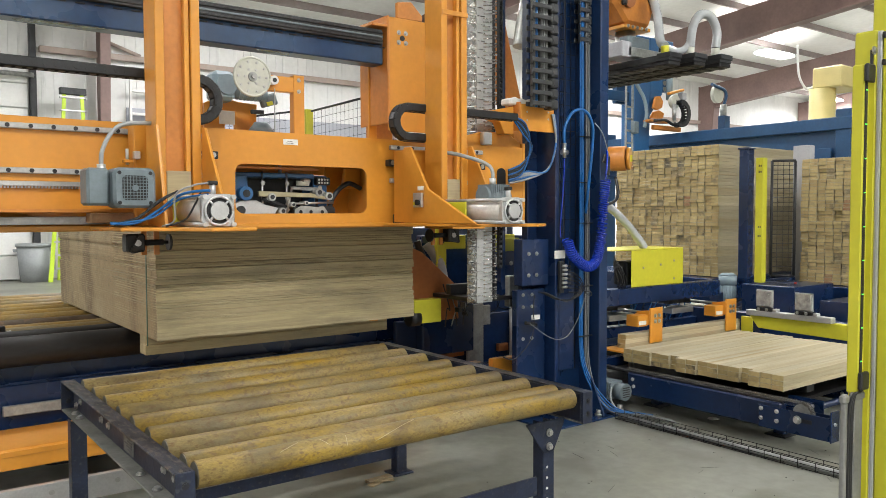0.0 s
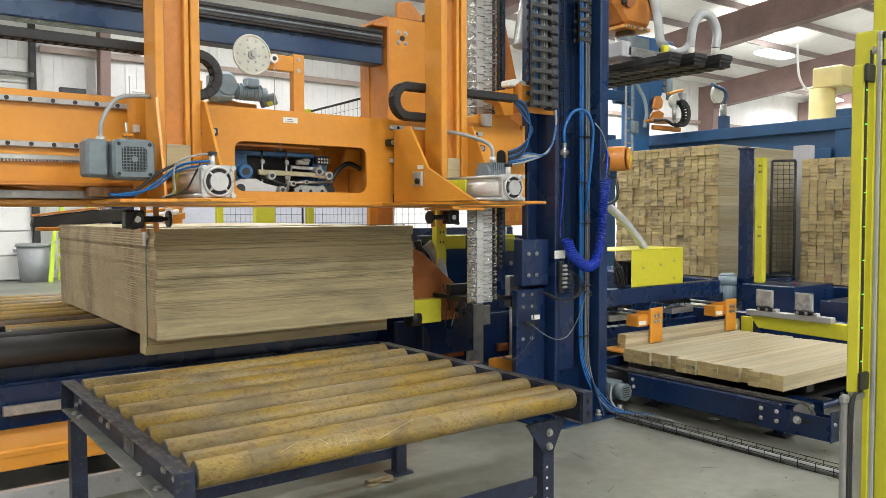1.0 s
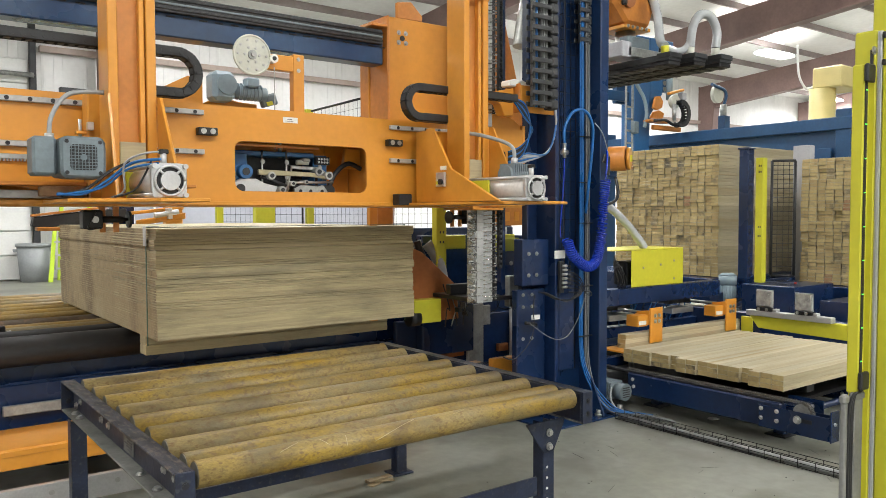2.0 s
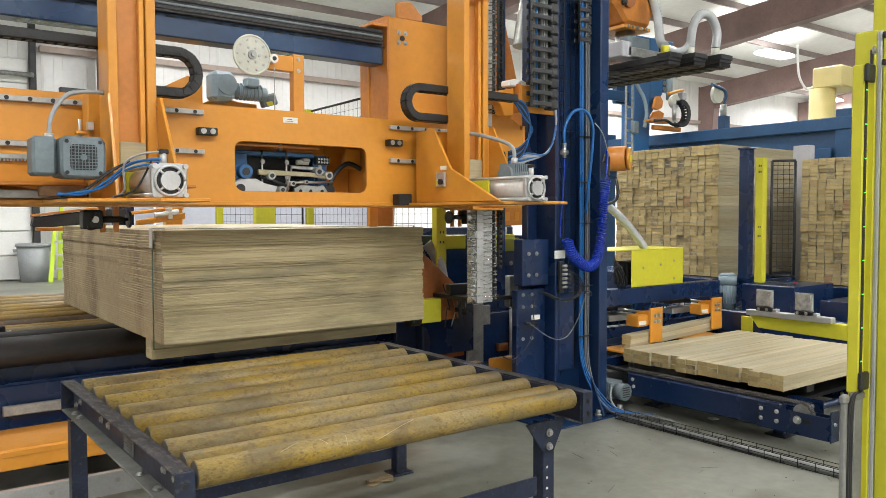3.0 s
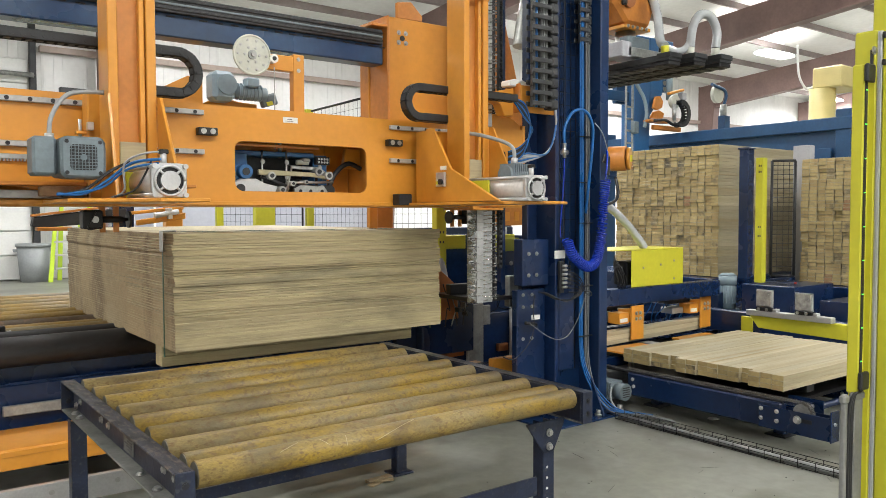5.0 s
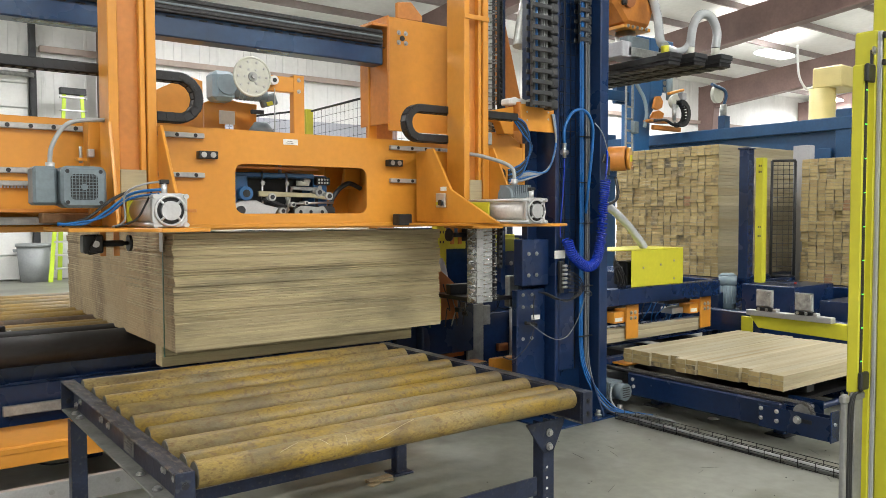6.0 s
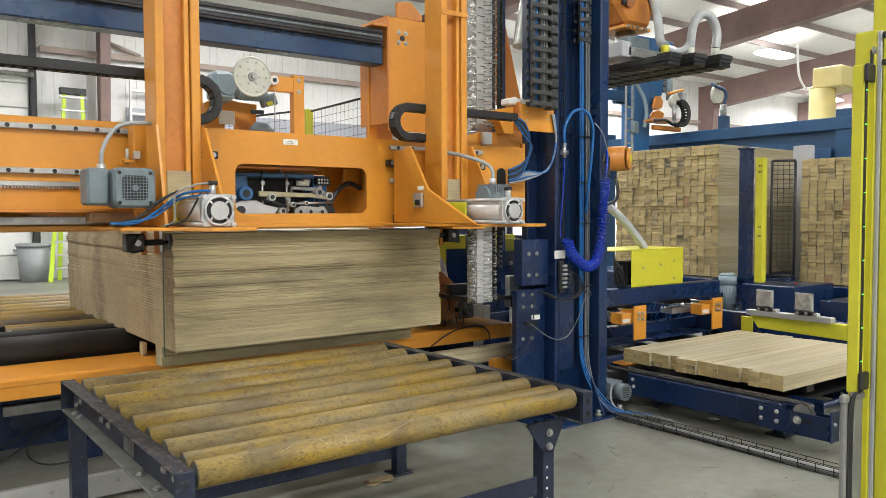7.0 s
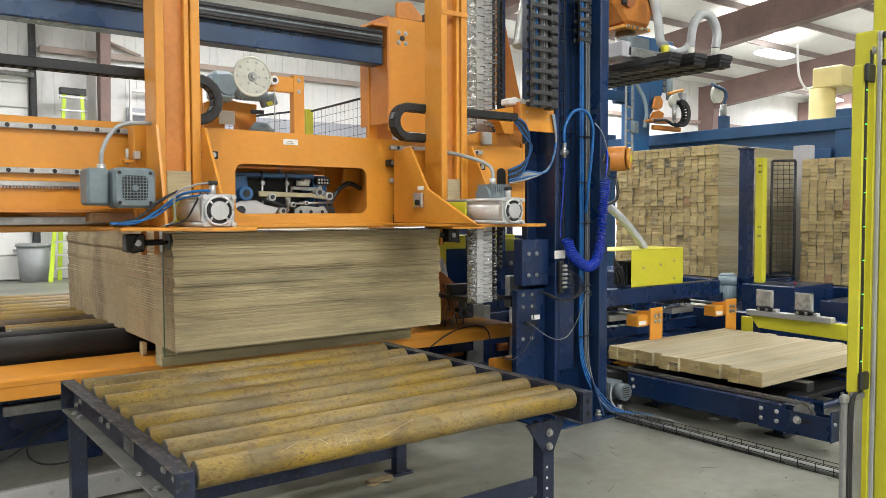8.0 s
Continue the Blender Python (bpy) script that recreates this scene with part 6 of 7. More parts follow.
    part("bracket_web", B(5.30, 5.31, 2.70, 2.96, 0.10, 0.30, 0.003), NAVY, br)
    bolts(br, [(5.30, 2.78, 0.25), (5.30, 2.78, 0.19)], "x", 0.010, 0.012, ALU)
    part("cross_shaft", C((5.312, 2.86, 0.19), (7.6, 2.86, 0.19), 0.025, 14), NAVY, c)
    part("skid", B(5.36, 6.4, 3.0, 5.5, 0.20, 0.23, 0.003), BLACK, c)
    part("spacer_rail", B(5.45, 5.55, 2.9, 5.4, 0.301, BOARD_Z - 0.003, 0.003), BLACK, c)
    part("spacer_rail", B(6.6, 6.7, 2.9, 5.4, 0.262, BOARD_Z - 0.003, 0.003), BLACK, c)
    mx, my, mz = 4.90, 4.20, 0.16
    mo = part("drive_motor", C((mx, my - 0.05, mz), (mx, my + 0.16, mz), 0.062, 24), GREY, c, "grey finned drive motor")
    for i in range(8):
        part("fin", B(mx - 0.073, mx + 0.073, my + 0.02 * i, my + 0.02 * i + 0.007, mz - 0.073, mz + 0.073, 0.003), GREY, mo)
    part("fan_cover", C((mx, my - 0.10, mz), (mx, my - 0.02, mz), 0.07, 12), GREY, mo)
    for i in range(5):
        part("vent_slot", B(mx - 0.04, mx + 0.04, my - 0.1025, my - 0.1005, mz - 0.04 + 0.018 * i, mz - 0.032 + 0.018 * i, 0), BLACK, mo)
    part("motor_foot", B(mx - 0.05, mx + 0.05, my, my + 0.12, 0.0, 0.10, 0.004), DARKGREY, mo)
    part("gearbox", B(mx + 0.02, 4.979, my + 0.161, my + 0.28, 0.08, 0.25, 0.012), GREY, mo)
    part("motor_lead", T(((mx - 0.06, my, mz + 0.03), (mx - 0.10, my - 0.03, 0.10), (mx - 0.09, my - 0.12, 0.03), (mx - 0.02, my - 0.35, 0.015)), 0.008, 8), GREYCABLE, mo)
    return c


chain_transfer()


def board_layer():
    s = thing("board_layer", (6.0, 3.5, BOARD_Z), "layer of pale pine boards three high on the chains", "lumber layer")
    rng = random.Random(12)
    shapes = []
    for k in range(4):
        bm = B(0, 1.66, -0.0439, 0.0439, 0.0004, 0.0355, 0.0008 + 0.0006 * k)
        me = bpy.data.meshes.new("board")
        bm.to_mesh(me)
        bm.free()
        me.materials.append(BOARD)
        end_faces(me, ENDWOOD)
        shapes.append(me)
    n = 16
    for i in range(n):
        y = 2.90 + 0.0882 * i
        off = rng.gauss(0, 0.018)
        for k in range(3):
            m = Matrix.Translation((5.08 + off + rng.gauss(0, 0.0022), y, BOARD_Z + 0.0358 * k)) @ Matrix.Rotation(rng.gauss(0, 0.002), 4, "Z")
            piece("board", rng.choice(shapes), s, m)
    return s


boards = board_layer()


def push_frame():
    p = thing("push_machine", (6.1, 4.9, 0), "navy pusher frame with yellow valve box", "machine frame")
    part("beam", B(4.9, 6.92, 4.60, 4.72, 0.775, 0.925, 0.006), NAVY, p)
    part("rail", B(4.9, 7.5, 4.92, 5.0, 0.42, 0.52, 0.004), NAVY, p)
    part("rail", B(4.9, 7.5, 5.2, 5.28, 0.48, 0.56, 0.004), NAVY, p)
    part("deck", B(4.9, 7.6, 4.75, 5.5, 0.385, 0.40, 0.003), NAVY, p)
    part("table_edge", B(4.9, 7.3, 4.46, 4.54, 0.28, 0.36, 0.004), NAVY, p)
    for x in (4.95, 7.1):
        part("leg", B(x, x + 0.09, 4.74, 4.84, 0, 0.775, 0.004), NAVY, p)
    yb = part("valve_box", B(5.584, 6.34, 4.62, 4.628, 0.927, 1.262, 0.003), YELLOW, p, "yellow folded steel cover")
    part("cover_side", B(6.332, 6.34, 4.629, 5.1, 0.927, 1.262, 0.002), YELLOW, yb)
    part("valve_rack", B(5.72, 6.2, 4.78, 4.95, 0.927, 1.15, 0.01), DARKGREY, yb)
    part("lid", B(5.32, 6.34, 4.62, 5.12, 1.263, 1.272, 0.003), YELLOW, yb)
    bolts(yb, [(5.75, 4.62, 1.1), (6.2, 4.62, 1.15), (6.0, 4.62, 1.12), (6.2, 4.62, 0.98)], "y", 0.008, 0.006)
    for i in range(8):
        rng = random.Random(i + 50)
        x = 5.45 + 0.015 * i
        part("cable", T(((x, 4.7, 1.22 - 0.02 * i), (x - 0.06, 4.66, 1.12), (x - 0.03 + 0.05 * rng.random(), 4.66, 1.0), (x + 0.04, 4.7, 0.93)), 0.005, 6), BLACK, yb)
    g = part("gear_motor", C((7.28, 4.75, 0.60), (7.28, 4.75, 0.90), 0.075, 24), PALEBLUE, p, "blue-grey upright gear motor")
    for i in range(14):
        a = 2 * math.pi * i / 14
        part("fin", B(0.070, 0.088, -0.004, 0.004, 0.66, 0.84, 0.001, Matrix.Translation((7.28, 4.75, 0)) @ Matrix.Rotation(a, 4, "Z")), PALEBLUE, g)
    part("cap", C((7.28, 4.75, 0.85), (7.28, 4.75, 0.945), 0.09, 24), PALEBLUE, g)
    part("cap_top", C((7.28, 4.75, 0.946), (7.28, 4.75, 0.97), 0.09, 24, 0.06), PALEBLUE, g)
    part("gearbox", B(7.2, 7.40, 4.66, 4.84, 0.44, 0.60, 0.02), PALEBLUE, g)
    for x in (5.62, 6.55):
        s = part("slide_unit", B(x - 0.12, x + 0.22, 4.8, 4.95, 0.60, 0.66, 0.006), ALU, p)
        part("block", B(x - 0.16, x + 0.2, 4.82, 4.95, 0.70, 0.76, 0.006), BLACK, s)
    for i in range(16):
        rng = random.Random(i + 90)
        x = 5.3 + 0.1 * i
        part("air_tube", T(((x, 4.86, 0.78), (x + 0.06 * rng.uniform(-1, 1), 4.9, 0.66), (x + 0.08 * rng.uniform(-1, 1), 4.95, 0.56), (x + 0.1 * rng.uniform(-1, 1), 5.0, 0.46)), 0.006, 5), BLUEHOSE if i % 4 else BLACK, p)
    for x in (5.98, 6.02, 6.06, 6.6):
        part("strut", C((x, 5.0, 0.42), (x + 0.02, 5.0, 0.78), 0.02, 8), BLUE, p)
    return p


push_frame()


def pusher(x):
    p = thing("board_pusher", (x, 4.42, 0.4), "orange bent steel pusher plate on chrome rods", "pusher", "pusher arms")
    f = part("plate", B(x - 0.085, x + 0.085, 4.40, 4.415, 0.45, 0.76, 0.003), ORANGE, p)
    part("cheek", prism([(4.416, 0.61), (4.416, 0.74), (4.56, 0.72), (4.56, 0.61)], "x", x - 0.085, x - 0.07, 0.002), ORANGE, p)
    part("bracket", B(x - 0.22, x - 0.086, 4.43, 4.56, 0.60, 0.70, 0.003), ORANGE, p)
    part("tag", B(x - 0.21, x - 0.11, 4.426, 4.4295, 0.615, 0.65, 0.001), LABEL, p)
    bolts(f, [(x + dx, 4.40, 0.64 + dz) for dx in (-0.02, 0.035) for dz in (0, 0.05)], "y", 0.013, 0.012)
    for z in (0.665, 0.71):
        part("rod", C((x - 0.03, 4.416, z), (x - 0.03, 5.0, z), 0.012, 12), STEEL, p)
    return p


push_a, push_b = pusher(5.665), pusher(6.815)
loose = thing("loose_lumber", (6.16, 4.48, 0.43), "short pile of pine boards held by the pushers", "lumber")
for k in range(3):
    b_ = part("board", B(5.27 + 0.006 * k, 7.05 - 0.008 * (k % 2), 4.425, 4.512 + 0.003 * k, 0.43 + 0.039 * k, 0.4685 + 0.039 * k, 0.002), BOARD, loose)
    end_faces(b_.data, ENDWOOD)
pads = []
for x in (5.45, 6.45):
    q = thing("lift_pad", (x, 4.4, 0.37), "flat orange steel support pad", "support pad", "lift pads")
    part("plate", B(x - 0.30, x + 0.22, 4.30, 4.60, 0.412, 0.427, 0.002), ORANGE, q)
    part("rod", B(x - 0.1, x - 0.06, 4.42, 4.46, 0.15, 0.411, 0.002), GALV, q)
    pads.append(q)


# ---- stacked lumber beyond ----
def lumber_stack(x0, y0, z0, cols, rows, long, seed, label):
    s = thing("lumber_stack", (x0 + 0.5, y0 + 0.5, z0), label, "lumber stack", "lumber stacks")
    rng = random.Random(seed)
    w, h = 0.0905, 0.1115
    shapes = []
    for k in range(3):
        bm = bmesh.new()
        for j in range(3):
            box(bm, 0.004 * ((j + k) % 3), 0.35, -w / 2 + 0.002 + 0.001 * k, w / 2 - 0.002, j * h / 3 + 0.0007, (j + 1) * h / 3 - 0.0007, 0.0024)
        me = bpy.data.meshes.new("board_end")
        bm.to_mesh(me)
        bm.free()
        me.materials.append(BOARD)
        end_faces(me, ENDWOOD)
        shapes.append(me)
    stained, grey = shapes[0].copy(), shapes[1].copy()
    stained.materials[1], grey.materials[1] = REDBLOCK, GREYSTAIN
    bm = bmesh.new()
    for j in range(3):
        box(bm, 0.004 * j, long, -w / 2 + 0.002, w / 2 - 0.002, j * h / 3 + 0.0007, (j + 1) * h / 3 - 0.0007, 0.0014)
    flank = bpy.data.meshes.new("board_end")
    bm.to_mesh(flank)
    bm.free()
    flank.materials.append(BOARD)
    end_faces(flank, ENDWOOD)
    body = bmesh.new()
    for r in range(rows):
        push = rng.gauss(0, 0.005)
        for c in range(cols):
            x = x0 + push + abs(rng.gauss(0, 0.005)) * (1 if c else 0.3) + (0.028 if c and rng.random() < 0.05 else 0)
            y = y0 + w * (c + 0.5) + rng.gauss(0, 0.002)
            z = z0 + h * r
            q = rng.random()
            piece("board_end", flank if c == 0 else stained if q < 0.02 else grey if q < 0.075 else rng.choice(shapes), s, Matrix.Translation((x, y, z)))
            if c and r == rows - 1:
                for j in range(3):
                    box(body, x + 0.35, x0 + long + push, y - w / 2 + 0.001, y + w / 2 - 0.001, z + j * h / 3 + 0.0006, z + (j + 1) * h / 3 - 0.0006)
    part("board_rest", body, BOARD, s, kind="stuff")
    part("core", B(x0 + 0.36, x0 + long - 0.02, y0 + w + 0.001, y0 + w * cols, z0, z0 + h * (rows - 1), 0), BOARD, s)
    return s


lumber_stack(7.50, 5.02, 0.90, 16, 13, 1.83, 3, "tall stack of pine boards with sawn ends showing")
lumber_stack(8.20, 3.66, 0.84, 9, 12, 1.83, 5, "stack of pine boards on a navy conveyor")


def storage_line():
    s = thing("storage_conveyor", (8.3, 5, 0), "navy storage conveyor carrying the lumber stacks", "conveyor")
    part("deck", B(7.3, 9.6, 4.95, 7.0, 0.62, 0.895, 0.01), NAVY, s)
    part("deck", B(8.05, 10.2, 3.2, 4.6, 0.55, 0.835, 0.01), NAVY, s)
    part("deck_skirt", B(7.3, 9.6, 4.96, 4.99, 0.0, 0.618, 0.003), NAVY, s)
    part("rail", B(7.0, 7.1, 3.3, 7.0, 0.40, 0.62, 0.01), NAVY, s)
    part("front_box", B(7.15, 7.9, 3.95, 4.5, 0.55, 0.885, 0.002), NAVY, s)
    part("skirt", B(7.42, 8.2, 4.52, 4.55, 0.0, 0.90, 0.002), NAVY, s)
    part("front_box", B(7.25, 8.0, 3.3, 3.75, 0.5, 0.77, 0.002), NAVY, s)
    part("lamp_red", C((7.35, 4.05, 0.90), (7.35, 4.05, 0.92), 0.014, 12), RED, s)
    for x, y in ((7.35, 5.0), (9.4, 5.0), (9.4, 6.8), (8.2, 3.3), (10.0, 3.3), (7.05, 3.4), (7.05, 6.6), (7.5, 4.2), (7.5, 3.5)):
        part("leg", B(x, x + 0.1, y, y + 0.1, 0, 0.6, 0.004), NAVY, s)
    b = thing("guide_post", (7.5, 4.7, 0), "navy square guide post beside the lumber", "post")
    part("post", B(7.49, 7.60, 4.66, 4.77, 0.9, 2.27, 0.006), NAVY, b)
    part("cap", B(7.48, 7.61, 4.65, 4.78, 2.271, 2.29, 0.004), NAVY, b)
    y = thing("safety_fence", (7.3, 4.3, 0), "yellow post with black wire mesh panel", "fence", "safety fence")
    part("post", B(7.20, 7.28, 4.32, 4.40, 0.9, 2.15, 0.005), YELLOW, y)
    for z in (1.36, 1.45, 2.0, 2.06):
        for dy in (0.015, 0.035):
            part("slot", B(7.196, 7.199, 4.32 + dy, 4.33 + dy, z, z + 0.02, 0), BLACK, y)
    mesh_panel(y, (7.33, 4.30), (7.48, 4.14), 0.97, 2.12, 0.045, 0.003)
    w = thing("guide_post", (8.66, 4.7, 0), "white square guide post", "post")
    part("post", B(8.6, 8.72, 4.60, 4.79, 0.0, 2.365, 0.005), GREYWHITE, w)
    f = thing("blue_gantry", (9.5, 6.0, 0), "blue steel gantry frame above the stacks", "machine frame")
    part("beam", B(9.84, 10.1, 4.0, 9.0, 2.64, 2.80, 0.01), BLUE, f)
    part("panel", B(9.93, 9.96, 4.0, 9.0, 2.2, 2.64, 0.003), BLUE, f)
    part("lower_beam", B(9.86, 9.899, 5.0, 9.0, 2.28, 2.42, 0.006), BLUE, f)
    for yy in (4.75, 8.7):
        part("post", B(9.86, 10.1, yy, yy + 0.2, 0, 2.9, 0.01), BLUE, f)


storage_line()


def robot_area():
    g = thing("vacuum_gripper", (5.5, 4.1, 2.7), "black foam vacuum gripper with clear hoses", "vacuum gripper")
    for i, (x, y0) in enumerate(((5.30, 4.02), (5.50, 3.92), (5.72, 3.83))):
        b = part("suction_bar", B(x, x + 0.16, y0, y0 + 1.4, 2.845, 2.90, 0.004), DARKGREY, g)
        part("foam", B(x + 0.004, x + 0.156, y0 + 0.004, y0 + 1.4, 2.812, 2.843, 0.004), BLACK, b)
        for k in range(12):
            part("foam_rib", B(x + 0.012, x + 0.148, y0 + 0.05 + 0.11 * k, y0 + 0.10 + 0.11 * k, 2.806, 2.8115, 0.002), DARKGREY, b)
        part("inlet", C((x + 0.08, y0 + 0.1, 2.90), (x + 0.08, y0 + 0.1, 2.98), 0.035, 12), YELLOW if i == 0 else CREAM, b)
        part("end_cap", B(x - 0.004, x + 0.164, y0 - 0.012, y0 + 0.12, 2.872, 2.912, 0.004), DARKGREY, b)
    part("cross_bar", B(5.2, 5.85, 4.35, 4.42, 2.92, 3.0, 0.006), GALV, g)
    part("valve_box", B(5.12, 5.24, 4.35, 4.75, 2.91, 3.04, 0.008), GREYWHITE, g)
    part("hose", T(((5.80, 3.93, 2.98), (5.82, 3.93, 3.12), (5.76, 3.95, 3.24), (5.66, 3.98, 3.25), (5.59, 4.0, 3.15), (5.58, 4.02, 2.98)), 0.035, 14, 22, 0.09), CLEAR, g, "clear ribbed vacuum hose")
    part("hose", T(((5.38, 4.12, 2.98), (5.42, 4.2, 3.05), (5.5, 4.3, 3.3), (5.5, 4.4, 3.6)), 0.035, 14, 22, 0.09), CLEAR, g, "clear ribbed vacuum hose")
    part("hose", T(((5.40, 4.12, 2.97), (5.46, 4.08, 2.94), (5.54, 4.05, 2.96), (5.58, 4.02, 3.02)), 0.03, 10, 10, 0.05), CLEAR, g)
    r = thing("robot_arm", (5.5, 4.9, 3.2), "orange industrial robot wrist above the gripper", "robot")
    part("wrist", prism([(5.30, 3.22), (5.60, 3.22), (5.68, 3.42), (5.68, 3.95), (5.06, 3.95), (5.12, 3.40)], "y", 4.45, 4.75, 0.03), ORANGE_DULL, r)
    # Brown disc on the wrist paints the shading of a hollow.
    part("recess", C((5.30, 4.42, 3.42), (5.30, 4.46, 3.42), 0.07, 20), BROWN, r)
    part("cable_clamp", B(5.21, 5.25, 4.40, 4.45, 3.36, 3.5, 0.01), BLACK, r)
    fl = part("tool_plate", B(5.28, 5.62, 4.46, 4.74, 3.19, 3.219, 0.003), ORANGE, r)
    bolts(fl, [(5.32 + 0.06 * i, 4.46, 3.205) for i in range(5)], "y", 0.011, 0.012)
    part("forearm", B(4.86, 5.08, 5.6, 5.75, 2.2, 3.6, 0.02, Matrix.Translation((4.97, 0, 2.9)) @ Matrix.Rotation(radians(-16), 4, "Y") @ Matrix.Translation((-4.97, 0, -2.9))), ORANGE_DULL, r)
    part("duct", T(((4.99, 5.3, 3.75), (4.95, 5.3, 3.50), (4.90, 5.3, 3.30), (4.865, 5.3, 3.11)), 0.088, 18), GALV, r, "silver-grey round duct")
    part("flange", C((5.45, 4.6, 2.95), (5.45, 4.6, 3.19), 0.09, 24), STEEL, r)
    part("mount_block", B(5.30, 5.58, 4.44, 4.54, 3.02, 3.12, 0.006), GREY, r)
    part("lead", T(((5.66, 4.4, 2.95), (5.68, 4.4, 3.2), (5.56, 4.45, 3.5), (5.4, 4.5, 3.9)), 0.014, 8), BLACK, r)
    m = thing("orange_motor", (5.6, 4.7, 2.0), "round orange servo motor with yellow tag", "motor")
    part("body", C((5.30, 4.95, 2.09), (5.50, 4.62, 2.09), 0.11, 20), ORANGE_DULL, m)
    part("cover", C((5.505, 4.612, 2.09), (5.52, 4.588, 2.09), 0.10, 8), ORANGE, m)
    part("tag", B(5.49, 5.53, 4.575, 4.583, 2.06, 2.12, 0.001), YELLOW, m)
    part("lead", T(((5.45, 4.7, 1.92), (5.44, 4.66, 1.78), (5.40, 4.68, 1.70), (5.2, 4.7, 1.66)), 0.014, 8), BLACK, m)
    h = thing("suction_hose", (5.6, 4.9, 1.3), "milky white ribbed suction hose", "hose")
    part("hose", T(((5.15, 4.75, 1.72), (5.38, 4.74, 1.67), (5.62, 4.73, 1.52), (5.80, 4.72, 1.36), (5.88, 4.72, 1.28)), 0.032, 14, 20, 0.2), CLEAR, h)
    b = thing("second_robot", (9.3, 7.6, 0), "distant blue and orange handling robot", "robot")
    part("column", B(9.10, 9.455, 7.5, 7.75, 0.0, 4.2, 0.01), BRIGHTBLUE, b)
    part("hopper", prism([(9.456, 3.05), (9.456, 4.2), (9.735, 4.2), (9.735, 3.39)], "y", 7.5, 7.74, 0.004), BRIGHTBLUE, b)
    part("guide", B(9.74, 10.0, 7.5, 7.6, 3.43, 4.2, 0.01), BRIGHTBLUE, b)
    bolts(b, [(9.79, 7.499, z) for z in (3.47, 3.56, 3.65, 3.74)], "y", 0.025, 0.01)
    part("cylinder", C((9.80, 7.42, 3.30), (9.80, 7.42, 3.9), 0.05, 14), PALEBLUE, b)
    part("valve_stack", B(8.94, 9.04, 7.36, 7.44, 2.75, 2.92, 0.01), GREY, b)
    part("bracket_arm", B(8.5, 9.02, 7.52, 7.6, 3.22, 3.36, 0.01), BLUE, b)
    part("bracket_post", B(8.84, 9.08, 7.62, 7.7, 3.2, 3.7, 0.01), BLUE, b)
    arm = part("arm", prism([(9.40, 3.15), (9.46, 3.32), (9.58, 3.34), (9.64, 3.26), (9.62, 3.17), (9.50, 3.12)], "y", 7.40, 7.44, 0.01), ORANGE_DULL, b)
    part("joint", C((9.72, 7.24, 3.25), (9.72, 7.3, 3.25), 0.10, 20), CREAM, arm)
    part("elbow", prism([(9.30, 2.985), (9.58, 3.0), (9.62, 3.08), (9.50, 3.12), (9.36, 3.08)], "y", 7.36, 7.40, 0.01), ORANGE_DULL, b)
    part("lower_arm", B(9.30, 9.94, 7.30, 7.36, 2.82, 2.89, 0.01), ORANGE_DULL, b)
    part("upper_arm", B(9.17, 9.62, 7.28, 7.4, 2.92, 2.96, 0.01), ORANGE_DULL, b)
    part("finger", B(9.66, 10.02, 7.3, 7.36, 3.36, 3.40, 0.01, Matrix.Translation((9.7, 0, 3.38)) @ Matrix.Rotation(radians(-14), 4, "Y") @ Matrix.Translation((-9.7, 0, -3.38))), ORANGE, b)
    part("gripper_jaw", B(9.94, 10.04, 7.28, 7.38, 3.30, 3.41, 0.01), GREYWHITE, b)
    part("rod", C((9.66, 7.22, 2.96), (9.66, 7.22, 3.20), 0.03, 10), GALV, b)
    bm = bmesh.new()
    for i in range(14):
        a = -1.7 + 0.25 * i
        for dy in (-0.05, 0.05):
            box(bm, -0.036, 0.036, dy - 0.012, dy + 0.012, -0.025, 0.025, 0.005, Matrix.Translation((9.75 + 0.165 * math.cos(a), 7.2, 3.07 + 0.165 * math.sin(a))) @ Matrix.Rotation(-a, 4, "Y"))
        box(bm, 0.0, 0.03, -0.04, 0.04, -0.012, 0.012, 0.003, Matrix.Translation((9.75 + 0.165 * math.cos(a), 7.2, 3.07 + 0.165 * math.sin(a))) @ Matrix.Rotation(-a, 4, "Y"))
    part("cable_loop", bm, DARKGREY, b)
    part("hose", T(((9.0, 7.4, 3.62), (9.0, 7.38, 3.46), (9.14, 7.36, 3.26), (9.2, 7.36, 3.05), (9.18, 7.38, 2.85)), 0.026, 8), PALEBLUE, b)
    part("cable", T(((9.2, 7.22, 2.93), (9.42, 7.2, 2.95), (9.6, 7.2, 2.90), (9.75, 7.2, 2.90)), 0.022, 6), RUBBER, b)
    for z in (2.6, 2.78, 2.95, 3.12):
        part("ladder_rung", B(8.86, 8.98, 7.44, 7.47, z, z + 0.025, 0.002), GALV, b)
    for x in (8.85, 8.99):
        part("ladder_rail", B(x, x + 0.02, 7.44, 7.47, 2.3, 3.7, 0.002), GALV, b)
    w = thing("balancer_post", (11.1, 7.4, 0), "blue post with a hanging balancer wheel", "post")
    part("post", B(11.10, 11.26, 7.34, 7.46, 0, 3.16, 0.01), BLUE, w)
    part("neck", C((11.16, 7.4, 3.16), (11.16, 7.4, 3.34), 0.05, 12), GALV, w)
    part("hook", T(((11.16, 7.4, 3.32), (11.17, 7.36, 3.46), (11.12, 7.36, 3.56), (10.9, 7.36, 3.60), (10.78, 7.36, 3.62)), 0.025, 8), BLUE, w)
    part("wheel", C((11.0, 7.38, 3.49), (11.0, 7.44, 3.49), 0.14, 24), CREAM, w)
